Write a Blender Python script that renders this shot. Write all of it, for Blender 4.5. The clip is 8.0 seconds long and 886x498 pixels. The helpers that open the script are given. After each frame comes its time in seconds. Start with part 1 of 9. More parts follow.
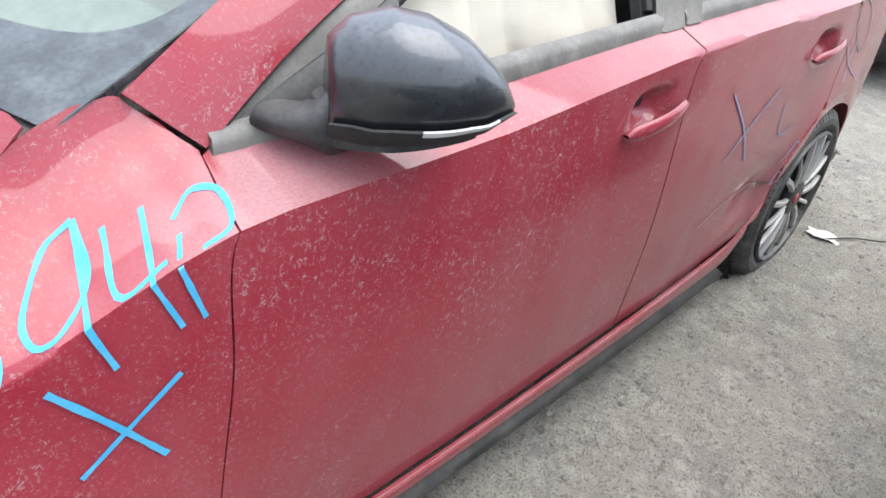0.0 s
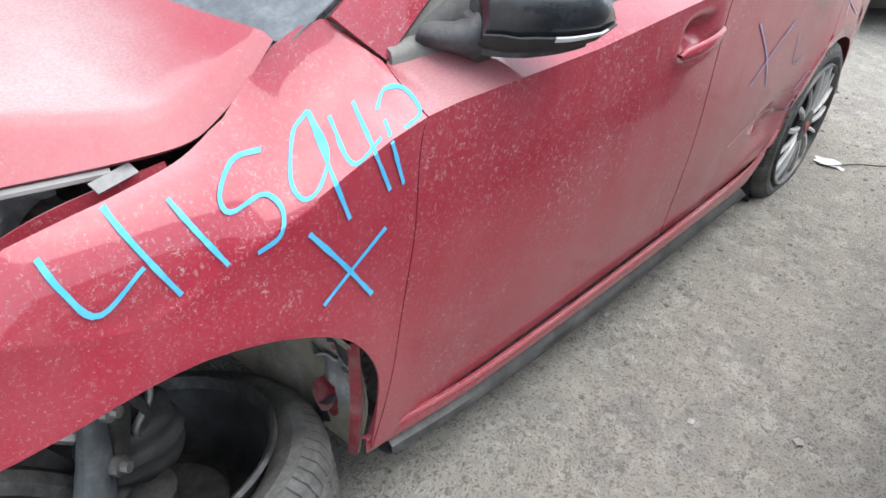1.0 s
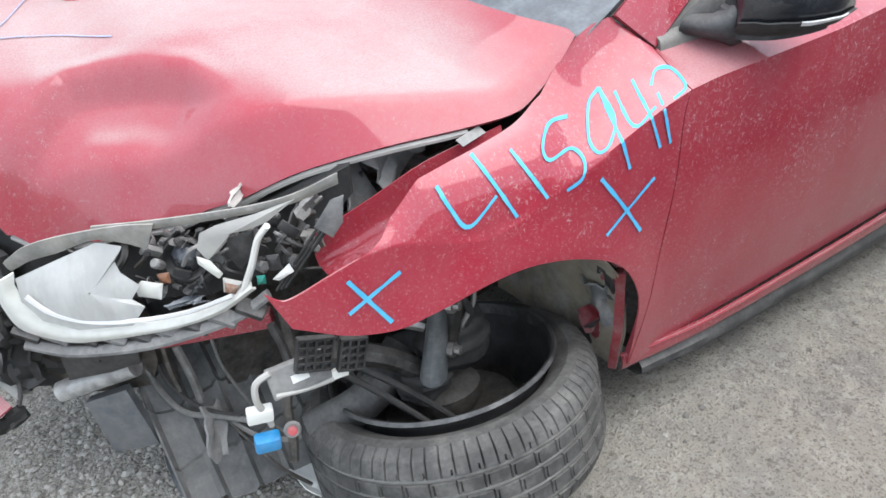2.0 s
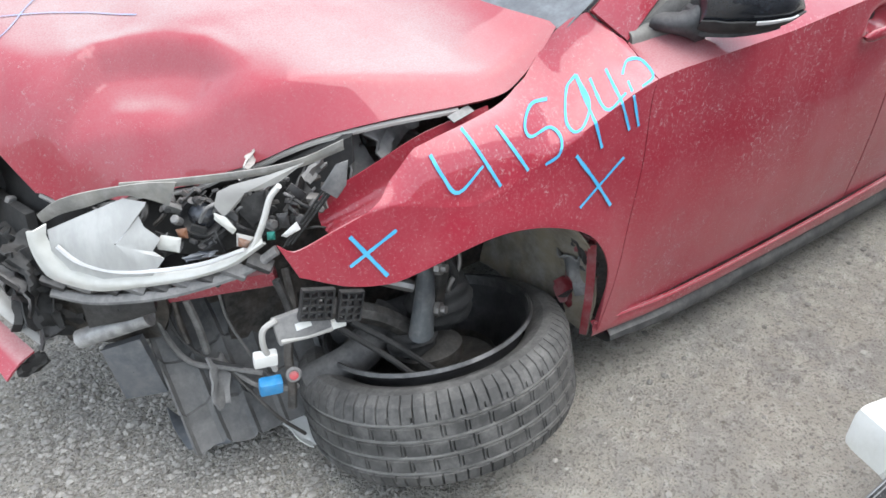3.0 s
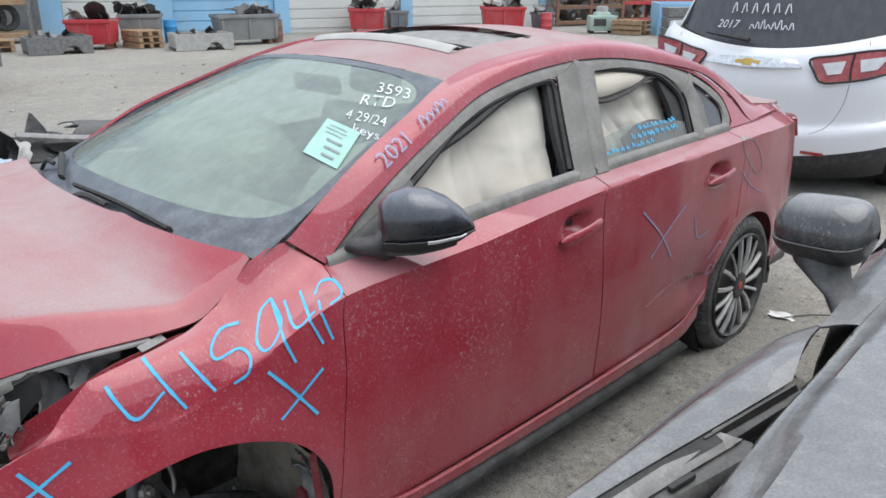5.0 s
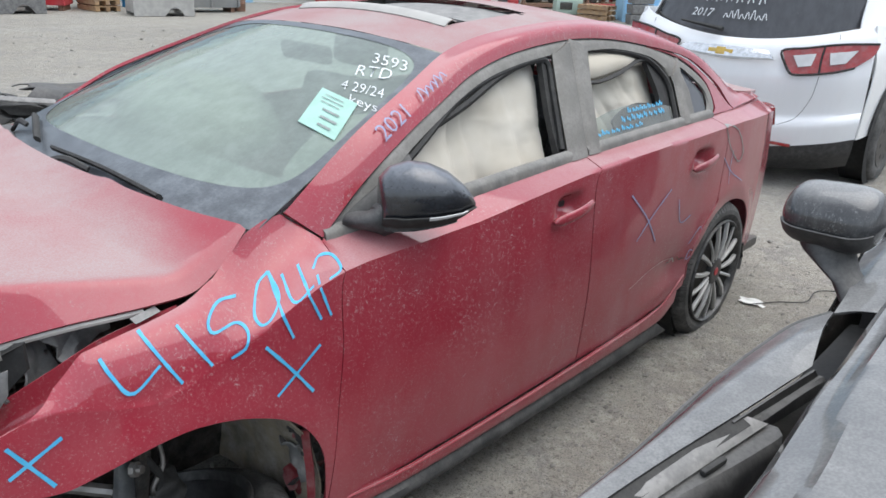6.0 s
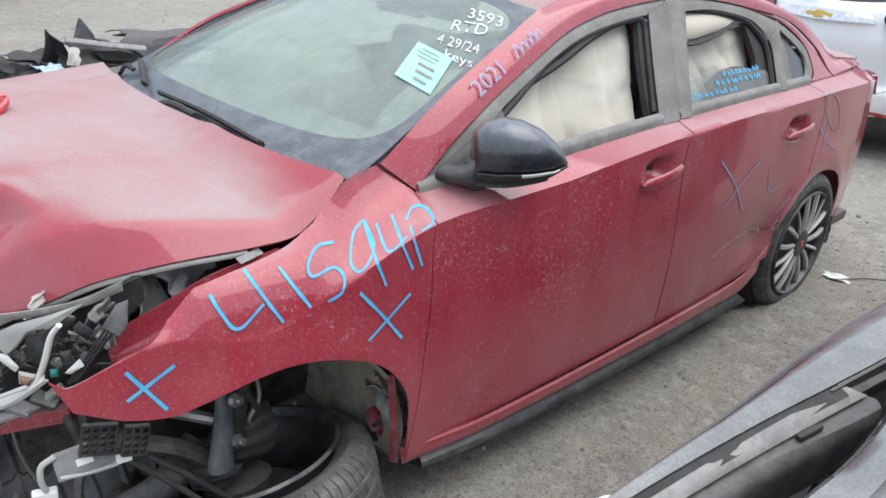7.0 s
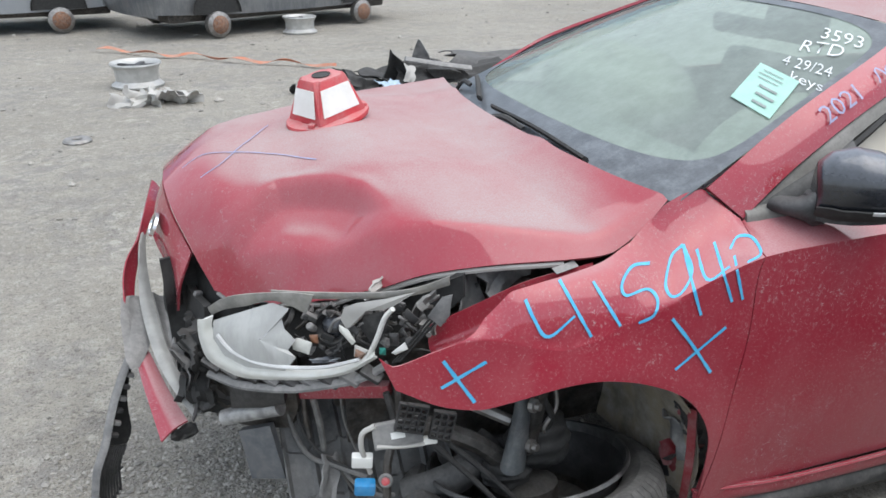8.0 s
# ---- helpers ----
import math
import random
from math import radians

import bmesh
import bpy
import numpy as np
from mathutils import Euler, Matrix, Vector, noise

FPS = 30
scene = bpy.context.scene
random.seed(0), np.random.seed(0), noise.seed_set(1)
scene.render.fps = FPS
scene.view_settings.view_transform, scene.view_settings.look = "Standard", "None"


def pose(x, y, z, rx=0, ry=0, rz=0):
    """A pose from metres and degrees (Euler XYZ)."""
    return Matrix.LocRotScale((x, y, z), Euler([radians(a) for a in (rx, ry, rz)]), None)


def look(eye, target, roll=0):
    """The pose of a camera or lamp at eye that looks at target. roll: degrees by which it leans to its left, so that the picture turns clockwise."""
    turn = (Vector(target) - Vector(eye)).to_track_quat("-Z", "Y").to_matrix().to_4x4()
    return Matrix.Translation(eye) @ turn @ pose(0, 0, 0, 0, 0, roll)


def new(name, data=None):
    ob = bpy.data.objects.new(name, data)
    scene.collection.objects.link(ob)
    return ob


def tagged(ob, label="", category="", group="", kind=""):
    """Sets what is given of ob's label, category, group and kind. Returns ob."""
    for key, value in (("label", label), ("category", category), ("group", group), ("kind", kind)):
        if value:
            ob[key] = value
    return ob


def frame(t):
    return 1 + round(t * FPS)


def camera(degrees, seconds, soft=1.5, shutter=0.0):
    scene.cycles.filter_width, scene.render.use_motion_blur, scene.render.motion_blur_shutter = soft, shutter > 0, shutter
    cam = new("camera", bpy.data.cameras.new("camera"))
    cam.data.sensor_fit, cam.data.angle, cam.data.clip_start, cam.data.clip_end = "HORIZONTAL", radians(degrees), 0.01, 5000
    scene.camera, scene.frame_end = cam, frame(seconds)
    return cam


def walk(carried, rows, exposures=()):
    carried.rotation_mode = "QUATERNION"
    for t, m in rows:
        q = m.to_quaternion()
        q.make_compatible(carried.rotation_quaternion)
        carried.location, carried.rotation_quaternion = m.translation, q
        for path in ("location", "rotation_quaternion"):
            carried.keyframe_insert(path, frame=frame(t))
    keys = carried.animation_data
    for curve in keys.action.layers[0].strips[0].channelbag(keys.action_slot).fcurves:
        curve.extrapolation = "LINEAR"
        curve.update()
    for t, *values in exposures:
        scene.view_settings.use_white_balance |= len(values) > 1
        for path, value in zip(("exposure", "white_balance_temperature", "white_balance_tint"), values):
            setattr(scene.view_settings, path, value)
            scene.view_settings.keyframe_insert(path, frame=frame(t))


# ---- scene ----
cam = camera(60.5, 8.0, soft=1.6)
PATH = [
    (0, (0.132, -1.448, 1.338), (1.458, -0.393, 0.275), 9.4),
    (0.5, (-0.011, -1.545, 1.361), (1.308, -0.508, 0.273), 8.8),
    (1, (-0.24, -1.498, 1.334), (1.083, -0.484, 0.228), 7.1),
    (1.5, (-0.438, -1.495, 1.412), (0.774, -0.347, 0.312), 3.6),
    (1.8, (-0.537, -1.592, 1.432), (0.532, -0.318, 0.302), 0.6),
    (2, (-0.589, -1.648, 1.443), (0.355, -0.298, 0.31), -1.6),
    (2.2, (-0.645, -1.678, 1.461), (0.263, -0.293, 0.338), -2.0),
    (3.3, (-0.704, -1.849, 1.483), (0.315, -0.550, 0.354), 1.8),
    (3.5, (-0.664, -1.925, 1.525), (0.359, -0.589, 0.445), 1.7),
    (4, (-0.526, -2.049, 1.577), (0.544, -0.634, 0.654), 0.8),
    (4.2, (-0.5, -2.066, 1.582), (0.636, -0.646, 0.747), 1.0),
    (4.5, (-0.463, -2.125, 1.592), (0.785, -0.722, 0.904), 0.6),
    (4.7, (-0.448, -2.145, 1.589), (0.847, -0.779, 0.912), 0.3),
    (5.8, (-0.478, -2.065, 1.55), (0.915, -0.807, 0.86), 1.1),
    (6, (-0.498, -2.039, 1.556), (0.904, -0.809, 0.834), 2.7),
    (6.5, (-0.518, -2.02, 1.557), (0.894, -0.809, 0.823), 4.6),
    (7, (-0.562, -2.02, 1.557), (0.693, -0.703, 0.727), 3.5),
    (7.2, (-0.578, -2.012, 1.555), (0.557, -0.62, 0.68), 2.9),
    (7.5, (-0.616, -2.006, 1.546), (0.329, -0.466, 0.688), 1.9),
    (8, (-0.616, -1.997, 1.544), (0.013, -0.275, 0.743), 0.4),
]
# the camera's own exposure falls as more of the bright yard comes into view
EXPOSURES = [(0, 1.56), (0.5, 1.64), (1.5, 1.55), (2.2, 1.55), (3.5, 1.48), (4.2, 1.14), (4.7, 0.93), (5.8, 0.95), (7.0, 1.1), (8.0, 1.0)]
walk(cam, [(t, look(eye, target, roll)) for t, eye, target, roll in PATH], EXPOSURES)

# ---- light: a hazy, overcast morning ----
SUN_HEIGHT, SUN_WAY = radians(72), radians(125)
world = bpy.data.worlds.new("sky")
scene.world = world
world.use_nodes = True
wn = world.node_tree
sky = wn.nodes.new("ShaderNodeTexSky")
sky.sky_type, sky.sun_disc = "NISHITA", False
sky.sun_elevation, sky.sun_rotation = SUN_HEIGHT, SUN_WAY
sky.air_density, sky.dust_density, sky.ozone_density = 1.0, 3.0, 1.0
veil = wn.nodes.new("ShaderNodeMix")
veil.data_type = "RGBA"
veil.inputs[0].default_value = 0.7
veil.inputs[7].default_value = (5.15, 5.7, 6.35, 1)
wn.links.new(sky.outputs[0], veil.inputs[6])
wn.links.new(veil.outputs[2], wn.nodes["Background"].inputs[0])
wn.nodes["Background"].inputs[1].default_value = 0.13
sun = bpy.data.lights.new("sun", "SUN")
sun.energy, sun.angle, sun.color = 1.25, radians(70), (1.0, 0.99, 0.975)
sun_ob = new("sun", sun)
way = Vector((math.sin(SUN_WAY) * math.cos(SUN_HEIGHT), math.cos(SUN_WAY) * math.cos(SUN_HEIGHT), math.sin(SUN_HEIGHT)))
sun_ob.matrix_world = look(way * 60, (0, 0, 0))




# ---- materials ----
def nodes_of(name):
    m = bpy.data.materials.new(name)
    m.use_nodes = True
    return m, m.node_tree, m.node_tree.nodes["Principled BSDF"]


def add(nt, kind, **values):
    n = nt.nodes.new(kind)
    for k, v in values.items():
        n.inputs[k].default_value = v
    return n


def noise_at(nt, scale, detail=3.0, stretch=(1, 1, 1), rough=0.55):
    """A noise in metres, stretched along the axes."""
    g = nt.nodes.new("ShaderNodeTexCoord")
    mp = nt.nodes.new("ShaderNodeMapping")
    mp.inputs["Scale"].default_value = stretch
    n = add(nt, "ShaderNodeTexNoise", Scale=scale, Detail=detail, Roughness=rough)
    nt.links.new(g.outputs["Object"], mp.inputs[0])
    nt.links.new(mp.outputs[0], n.inputs["Vector"])
    return n.outputs["Fac"]


def ramp(nt, fac, lo, hi, a=0.0, b=1.0):
    r = nt.nodes.new("ShaderNodeMapRange")
    r.interpolation_type = "SMOOTHSTEP"
    for k, v in zip(("From Min", "From Max", "To Min", "To Max"), (lo, hi, a, b)):
        r.inputs[k].default_value = v
    nt.links.new(fac, r.inputs["Value"])
    return r.outputs[0]


def calc(nt, op, a, b):
    n = nt.nodes.new("ShaderNodeMath")
    n.operation, n.use_clamp = op, op in ("ADD", "MULTIPLY", "MAXIMUM")
    for i, v in enumerate((a, b)):
        if isinstance(v, (int, float)):
            n.inputs[i].default_value = v
        else:
            nt.links.new(v, n.inputs[i])
    return n.outputs[0]


def blend(nt, fac, a, b):
    n = nt.nodes.new("ShaderNodeMix")
    n.data_type = "RGBA"
    if isinstance(fac, (int, float)):
        n.inputs[0].default_value = fac
    else:
        nt.links.new(fac, n.inputs[0])
    for i, v in ((6, a), (7, b)):
        if isinstance(v, tuple):
            n.inputs[i].default_value = (*v, 1)
        else:
            nt.links.new(v, n.inputs[i])
    return n.outputs[2]


def bump(nt, bsdf, height, strength=0.3, dist=0.01):
    b = add(nt, "ShaderNodeBump", Strength=strength, Distance=dist)
    nt.links.new(height, b.inputs["Height"])
    nt.links.new(b.outputs[0], bsdf.inputs["Normal"])


DUST = (0.40, 0.385, 0.365)


def up_facing(nt, lo=0.0, hi=0.95):
    """How far a surface faces the sky: loose dust settles there."""
    g = nt.nodes.new("ShaderNodeNewGeometry")
    s = nt.nodes.new("ShaderNodeSeparateXYZ")
    nt.links.new(g.outputs["Normal"], s.inputs[0])
    return ramp(nt, s.outputs["Z"], lo, hi)


def surf(name, c1, c2=None, scale=8.0, rough=0.6, metal=0.0, dust=0.0, top_dust=0.0, grain=0.15, grain_scale=120.0, coat=0.0, dust_colour=DUST):
    """A dirty solid surface: two tones, grain, patches of dust, and dust on what faces up."""
    m, nt, p = nodes_of(name)
    c2 = c2 or tuple(v * 0.7 for v in c1)
    col = blend(nt, ramp(nt, noise_at(nt, scale, 4), 0.35, 0.65), c1, c2)
    fine = noise_at(nt, grain_scale, 3)
    if dust or top_dust:
        d = ramp(nt, noise_at(nt, scale * 1.7, 5, rough=0.7), 0.35, 0.75, 0.0, dust)
        d = calc(nt, "ADD", d, calc(nt, "MULTIPLY", up_facing(nt), top_dust))
        d = calc(nt, "MULTIPLY", d, ramp(nt, fine, 0.2, 0.6, 0.55, 1.0))
        col = blend(nt, d, col, dust_colour)
        r = calc(nt, "ADD", calc(nt, "MULTIPLY", d, 0.6), rough)
        nt.links.new(r, p.inputs["Roughness"])
    else:
        nt.links.new(ramp(nt, fine, 0.2, 0.8, max(rough - 0.1, 0.02), min(rough + 0.1, 1)), p.inputs["Roughness"])
    nt.links.new(col, p.inputs["Base Color"])
    p.inputs["Metallic"].default_value = metal
    p.inputs["Coat Weight"].default_value = coat
    if grain:
        bump(nt, p, fine, grain, 0.004)
    return m


def drops(nt, scale, lo, hi, turn=0.35, squash=0.55):
    """Dried drops, a little drawn out and uneven."""
    g = nt.nodes.new("ShaderNodeTexCoord")
    mp = nt.nodes.new("ShaderNodeMapping")
    mp.inputs["Scale"].default_value = (1.0, 1.0, squash)
    mp.inputs["Rotation"].default_value = (0.0, turn, 0.0)
    vo = add(nt, "ShaderNodeTexVoronoi", Scale=scale)
    wob = add(nt, "ShaderNodeTexNoise", Scale=scale * 0.5, Detail=2.0)
    warp = nt.nodes.new("ShaderNodeMix")
    warp.data_type = "RGBA"
    warp.inputs[0].default_value = 1.4 / scale
    nt.links.new(g.outputs["Object"], mp.inputs[0])
    nt.links.new(mp.outputs[0], wob.inputs["Vector"])
    nt.links.new(mp.outputs[0], warp.inputs[6])
    nt.links.new(wob.outputs["Color"], warp.inputs[7])
    nt.links.new(warp.outputs[2], vo.inputs["Vector"])
    d = ramp(nt, vo.outputs["Distance"], lo, hi, 1.0, 0.0)
    c = nt.nodes.new("ShaderNodeSeparateColor")
    nt.links.new(vo.outputs["Color"], c.inputs[0])
    return calc(nt, "MULTIPLY", d, ramp(nt, c.outputs[0], 0.3, 0.75))


def along(nt, axis, lo, hi, a, b):
    """A slow change along one axis of the place, for road film thrown up by the wheels."""
    g = nt.nodes.new("ShaderNodeTexCoord")
    x = nt.nodes.new("ShaderNodeSeparateXYZ")
    nt.links.new(g.outputs["Object"], x.inputs[0])
    return ramp(nt, x.outputs[axis], lo, hi, a, b)


def flecks(nt, scale, lo, hi, turn):
    """Short curled marks of dried water: thin slices of a warped noise, broken up."""
    g = nt.nodes.new("ShaderNodeTexCoord")
    mp = nt.nodes.new("ShaderNodeMapping")
    mp.inputs["Rotation"].default_value = (0.0, turn, 0.3)
    n = add(nt, "ShaderNodeTexNoise", Scale=scale, Detail=1.5, Distortion=1.2)
    nt.links.new(g.outputs["Object"], mp.inputs[0])
    nt.links.new(mp.outputs[0], n.inputs["Vector"])
    thin = calc(nt, "SUBTRACT", 1.0, ramp(nt, calc(nt, "ABSOLUTE", calc(nt, "SUBTRACT", n.outputs["Fac"], 0.5), 0.0), lo, hi))
    return calc(nt, "MULTIPLY", thin, ramp(nt, noise_at(nt, scale * 0.9, 2), 0.52, 0.6))


def car_paint(name, c1, c2, dust_top=0.6, dust_side=0.12, speck=0.8, dust_colour=DUST, tops=(0.4, 0.96), film=0.0):
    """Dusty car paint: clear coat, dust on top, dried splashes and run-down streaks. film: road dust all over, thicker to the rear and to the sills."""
    m, nt, p = nodes_of(name)
    col = blend(nt, noise_at(nt, 3.0, 2), c1, c2)
    patch = ramp(nt, noise_at(nt, 2.2, 5, rough=0.65), 0.3, 0.75)
    fine = ramp(nt, noise_at(nt, 260, 2), 0.25, 0.75, 0.72, 1.0)
    streak = ramp(nt, noise_at(nt, 22, 4, (1, 1, 0.1), 0.65), 0.42, 0.75)
    some = ramp(nt, noise_at(nt, 3.2, 4, rough=0.7), 0.4, 0.62, 0.2, 1.0)
    big = calc(nt, "MULTIPLY", drops(nt, 125.0, 0.12, 0.34, 0.25, 0.45), calc(nt, "MULTIPLY", some, 0.6 * speck))
    curl = calc(nt, "MULTIPLY", flecks(nt, 85.0, 0.008, 0.03, 0.5), calc(nt, "MULTIPLY", some, speck))
    small = calc(nt, "MULTIPLY", flecks(nt, 190.0, 0.01, 0.035, -0.4), 0.6 * speck)
    runs = calc(nt, "MULTIPLY", ramp(nt, noise_at(nt, 70, 3, (1, 1, 0.07), 0.6), 0.56, 0.72), calc(nt, "MULTIPLY", some, 0.22 * speck))
    drop = calc(nt, "MAXIMUM", calc(nt, "MAXIMUM", calc(nt, "MAXIMUM", big, curl), small), runs)
    drop = calc(nt, "MULTIPLY", drop, calc(nt, "SUBTRACT", 1.0, calc(nt, "MULTIPLY", up_facing(nt, 0.8, 0.98), 0.7)))
    d = calc(nt, "MULTIPLY", up_facing(nt, *tops), calc(nt, "ADD", calc(nt, "MULTIPLY", patch, 0.25 * dust_top), 0.72 * dust_top))
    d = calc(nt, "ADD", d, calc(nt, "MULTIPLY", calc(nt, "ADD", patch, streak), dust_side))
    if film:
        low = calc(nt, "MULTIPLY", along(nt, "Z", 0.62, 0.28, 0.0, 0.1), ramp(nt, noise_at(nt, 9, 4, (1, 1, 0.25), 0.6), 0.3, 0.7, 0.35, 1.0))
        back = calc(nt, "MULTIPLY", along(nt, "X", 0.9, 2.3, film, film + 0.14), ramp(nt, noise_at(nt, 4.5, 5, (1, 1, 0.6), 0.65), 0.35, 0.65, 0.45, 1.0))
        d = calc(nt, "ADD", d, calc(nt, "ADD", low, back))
    d = calc(nt, "MULTIPLY", d, fine)
    d = calc(nt, "MAXIMUM", d, drop)
    nt.links.new(blend(nt, d, col, dust_colour), p.inputs["Base Color"])
    nt.links.new(calc(nt, "ADD", calc(nt, "MULTIPLY", d, 0.6), 0.42), p.inputs["Roughness"])
    nt.links.new(ramp(nt, d, 0.05, 0.75, 1.0, 0.0), p.inputs["Coat Weight"])
    p.inputs["Coat IOR"].default_value = 1.52
    nt.links.new(ramp(nt, d, 0.0, 0.7, 0.05, 0.12), p.inputs["Specular IOR Level"])
    p.inputs["Coat Roughness"].default_value = 0.06
    bump(nt, p, drop, 0.06, 0.001)
    return m


def dusty_glass(name, tint, dust=0.25, dust_colour=(0.42, 0.43, 0.4)):
    """Thin glass with a film of dust and run-down streaks: lets light through, mirrors the sky."""
    m, nt, p = nodes_of(name)
    nt.nodes.remove(p)
    out = nt.nodes["Material Output"]
    tr = nt.nodes.new("ShaderNodeBsdfTransparent")
    tr.inputs[0].default_value = (*tint, 1)
    gl = add(nt, "ShaderNodeBsdfAnisotropic", Roughness=0.06)
    df = nt.nodes.new("ShaderNodeBsdfDiffuse")
    df.inputs[0].default_value = (*dust_colour, 1)
    fr = add(nt, "ShaderNodeFresnel", IOR=1.5)
    m1, m2 = nt.nodes.new("ShaderNodeMixShader"), nt.nodes.new("ShaderNodeMixShader")
    d = ramp(nt, noise_at(nt, 14, 5, (1, 1, 0.3), 0.7), 0.3, 0.75, 0.82 * dust, 1.12 * dust)
    sp = ramp(nt, noise_at(nt, 90, 3), 0.64, 0.74, 0, 0.5)
    d = calc(nt, "MAXIMUM", d, calc(nt, "MULTIPLY", sp, min(1.0, dust * 3)))
    nt.links.new(d, m1.inputs[0])
    nt.links.new(tr.outputs[0], m1.inputs[1])
    nt.links.new(df.outputs[0], m1.inputs[2])
    nt.links.new(calc(nt, "MULTIPLY", fr.outputs[0], calc(nt, "SUBTRACT", 1.0, d)), m2.inputs[0])
    nt.links.new(m1.outputs[0], m2.inputs[1])
    nt.links.new(gl.outputs[0], m2.inputs[2])
    nt.links.new(m2.outputs[0], out.inputs[0])
    return m


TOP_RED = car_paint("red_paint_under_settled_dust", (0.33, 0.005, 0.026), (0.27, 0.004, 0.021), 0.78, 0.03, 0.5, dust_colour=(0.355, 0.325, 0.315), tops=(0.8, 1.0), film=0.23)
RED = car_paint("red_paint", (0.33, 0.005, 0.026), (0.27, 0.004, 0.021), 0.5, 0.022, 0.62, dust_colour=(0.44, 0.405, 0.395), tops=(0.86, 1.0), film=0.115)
BLACK_PAINT = car_paint("black_paint", (0.012, 0.012, 0.014), (0.02, 0.02, 0.022), 0.42, 0.13, 0.35, (0.5, 0.5, 0.49), tops=(0.6, 0.97))
WHITE_PAINT = car_paint("white_paint", (0.8, 0.81, 0.82), (0.72, 0.73, 0.74), 0.2, 0.05, 0.05)
SILVER_PAINT = car_paint("grey_paint", (0.3, 0.32, 0.34), (0.25, 0.27, 0.29), 0.4, 0.2, 0.1)
DARK_PAINT = car_paint("dark_grey_paint", (0.11, 0.12, 0.13), (0.09, 0.095, 0.1), 0.4, 0.25, 0.1)
PRIMER = surf("inner_red", (0.22, 0.01, 0.02), (0.16, 0.01, 0.015), 6, 0.5, dust=0.4, top_dust=0.3)
TRIM = surf("window_trim", (0.1, 0.094, 0.078), (0.075, 0.07, 0.058), 5, 0.5, dust=0.28, top_dust=0.35)
BELT = surf("belt_strip", (0.075, 0.074, 0.066), (0.11, 0.105, 0.09), 12, 0.5, dust=0.25, top_dust=0.3)
RUBBER = surf("rubber", (0.014, 0.014, 0.014), (0.018, 0.018, 0.017), 20, 0.8, dust=0.05, top_dust=0.06)
TYRE = surf("tyre_rubber", (0.034, 0.034, 0.033), (0.05, 0.049, 0.046), 9, 0.75, dust=0.26, top_dust=0.08, grain=0.2)
STRUT_GREY = surf("strut_grey", (0.075, 0.085, 0.09), (0.05, 0.055, 0.06), 18, 0.6, 0.2, dust=0.25, top_dust=0.2)
GROOVE_DUST = surf("groove_dust", (0.2, 0.195, 0.18), (0.1, 0.098, 0.09), 14, 0.9, dust=0.3)
SLATE_FILM = surf("blue_grey_film", (0.2, 0.22, 0.25), (0.32, 0.34, 0.37), 40, 0.35, dust=0.2)
HOSE = surf("dusty_hose", (0.07, 0.07, 0.067), (0.11, 0.108, 0.1), 18, 0.65, dust=0.3, top_dust=0.25)
PLASTIC = surf("black_plastic", (0.016, 0.016, 0.017), (0.022, 0.022, 0.022), 16, 0.5, dust=0.12, top_dust=0.16)
SKIRT = surf("side_skirt", (0.018, 0.02, 0.022), (0.035, 0.037, 0.038), 9, 0.55, dust=0.16, top_dust=0.2)
GLOSS_BLACK = surf("gloss_black", (0.01, 0.011, 0.013), (0.014, 0.015, 0.017), 5, 0.22, dust=0.06, top_dust=0.24, grain=0.03, coat=0.6, dust_colour=(0.33, 0.36, 0.42))
SAIL = surf("corner_plastic", (0.016, 0.017, 0.018), (0.024, 0.025, 0.026), 20, 0.5, dust=0.1, top_dust=0.14)
SCRAPE = surf("scraped_paint", (0.6, 0.42, 0.42), (0.5, 0.28, 0.28), 60, 0.6)
GREY_PLASTIC = surf("grey_plastic", (0.16, 0.16, 0.155), (0.1, 0.1, 0.1), 14, 0.6, dust=0.4, top_dust=0.3)
PALE_PLASTIC = surf("pale_plastic", (0.42, 0.41, 0.38), (0.33, 0.32, 0.3), 10, 0.45, dust=0.4, top_dust=0.2)
ALLOY = surf("alloy", (0.5, 0.5, 0.485), (0.4, 0.4, 0.385), 12, 0.35, 0.35, dust=0.3, top_dust=0.2)
RIM_EDGE = surf("worn_rim_edge", (0.11, 0.11, 0.11), (0.05, 0.05, 0.05), 14, 0.4, 0.6, dust=0.3)
ALLOY_DARK = surf("dark_alloy", (0.05, 0.05, 0.052), (0.03, 0.03, 0.032), 12, 0.4, 0.3, dust=0.12)
STEEL = surf("steel", (0.32, 0.31, 0.3), (0.2, 0.19, 0.18), 25, 0.45, 0.9, dust=0.4, top_dust=0.2)
DARK_METAL = surf("dark_metal", (0.032, 0.031, 0.029), (0.065, 0.056, 0.048), 22, 0.5, 0.5, dust=0.22, top_dust=0.16)
RUST = surf("rust", (0.22, 0.09, 0.04), (0.12, 0.06, 0.035), 30, 0.85, dust=0.4)
CLOTH = surf("airbag_cloth", (0.58, 0.55, 0.485), (0.47, 0.43, 0.355), 2.6, 0.85, dust=0.25, grain=0.3, grain_scale=400, dust_colour=(0.45, 0.41, 0.34))
SEAT = surf("seat_cloth", (0.03, 0.03, 0.032), (0.045, 0.045, 0.045), 12, 0.9, dust=0.2)
DASH = surf("dashboard", (0.03, 0.031, 0.03), (0.045, 0.045, 0.043), 8, 0.7, dust=0.5, top_dust=0.5)
CHALK_BLUE = surf("blue_paint_marker", (0.05, 0.37, 0.63), (0.09, 0.43, 0.68), 40, 0.6, grain=0.1)
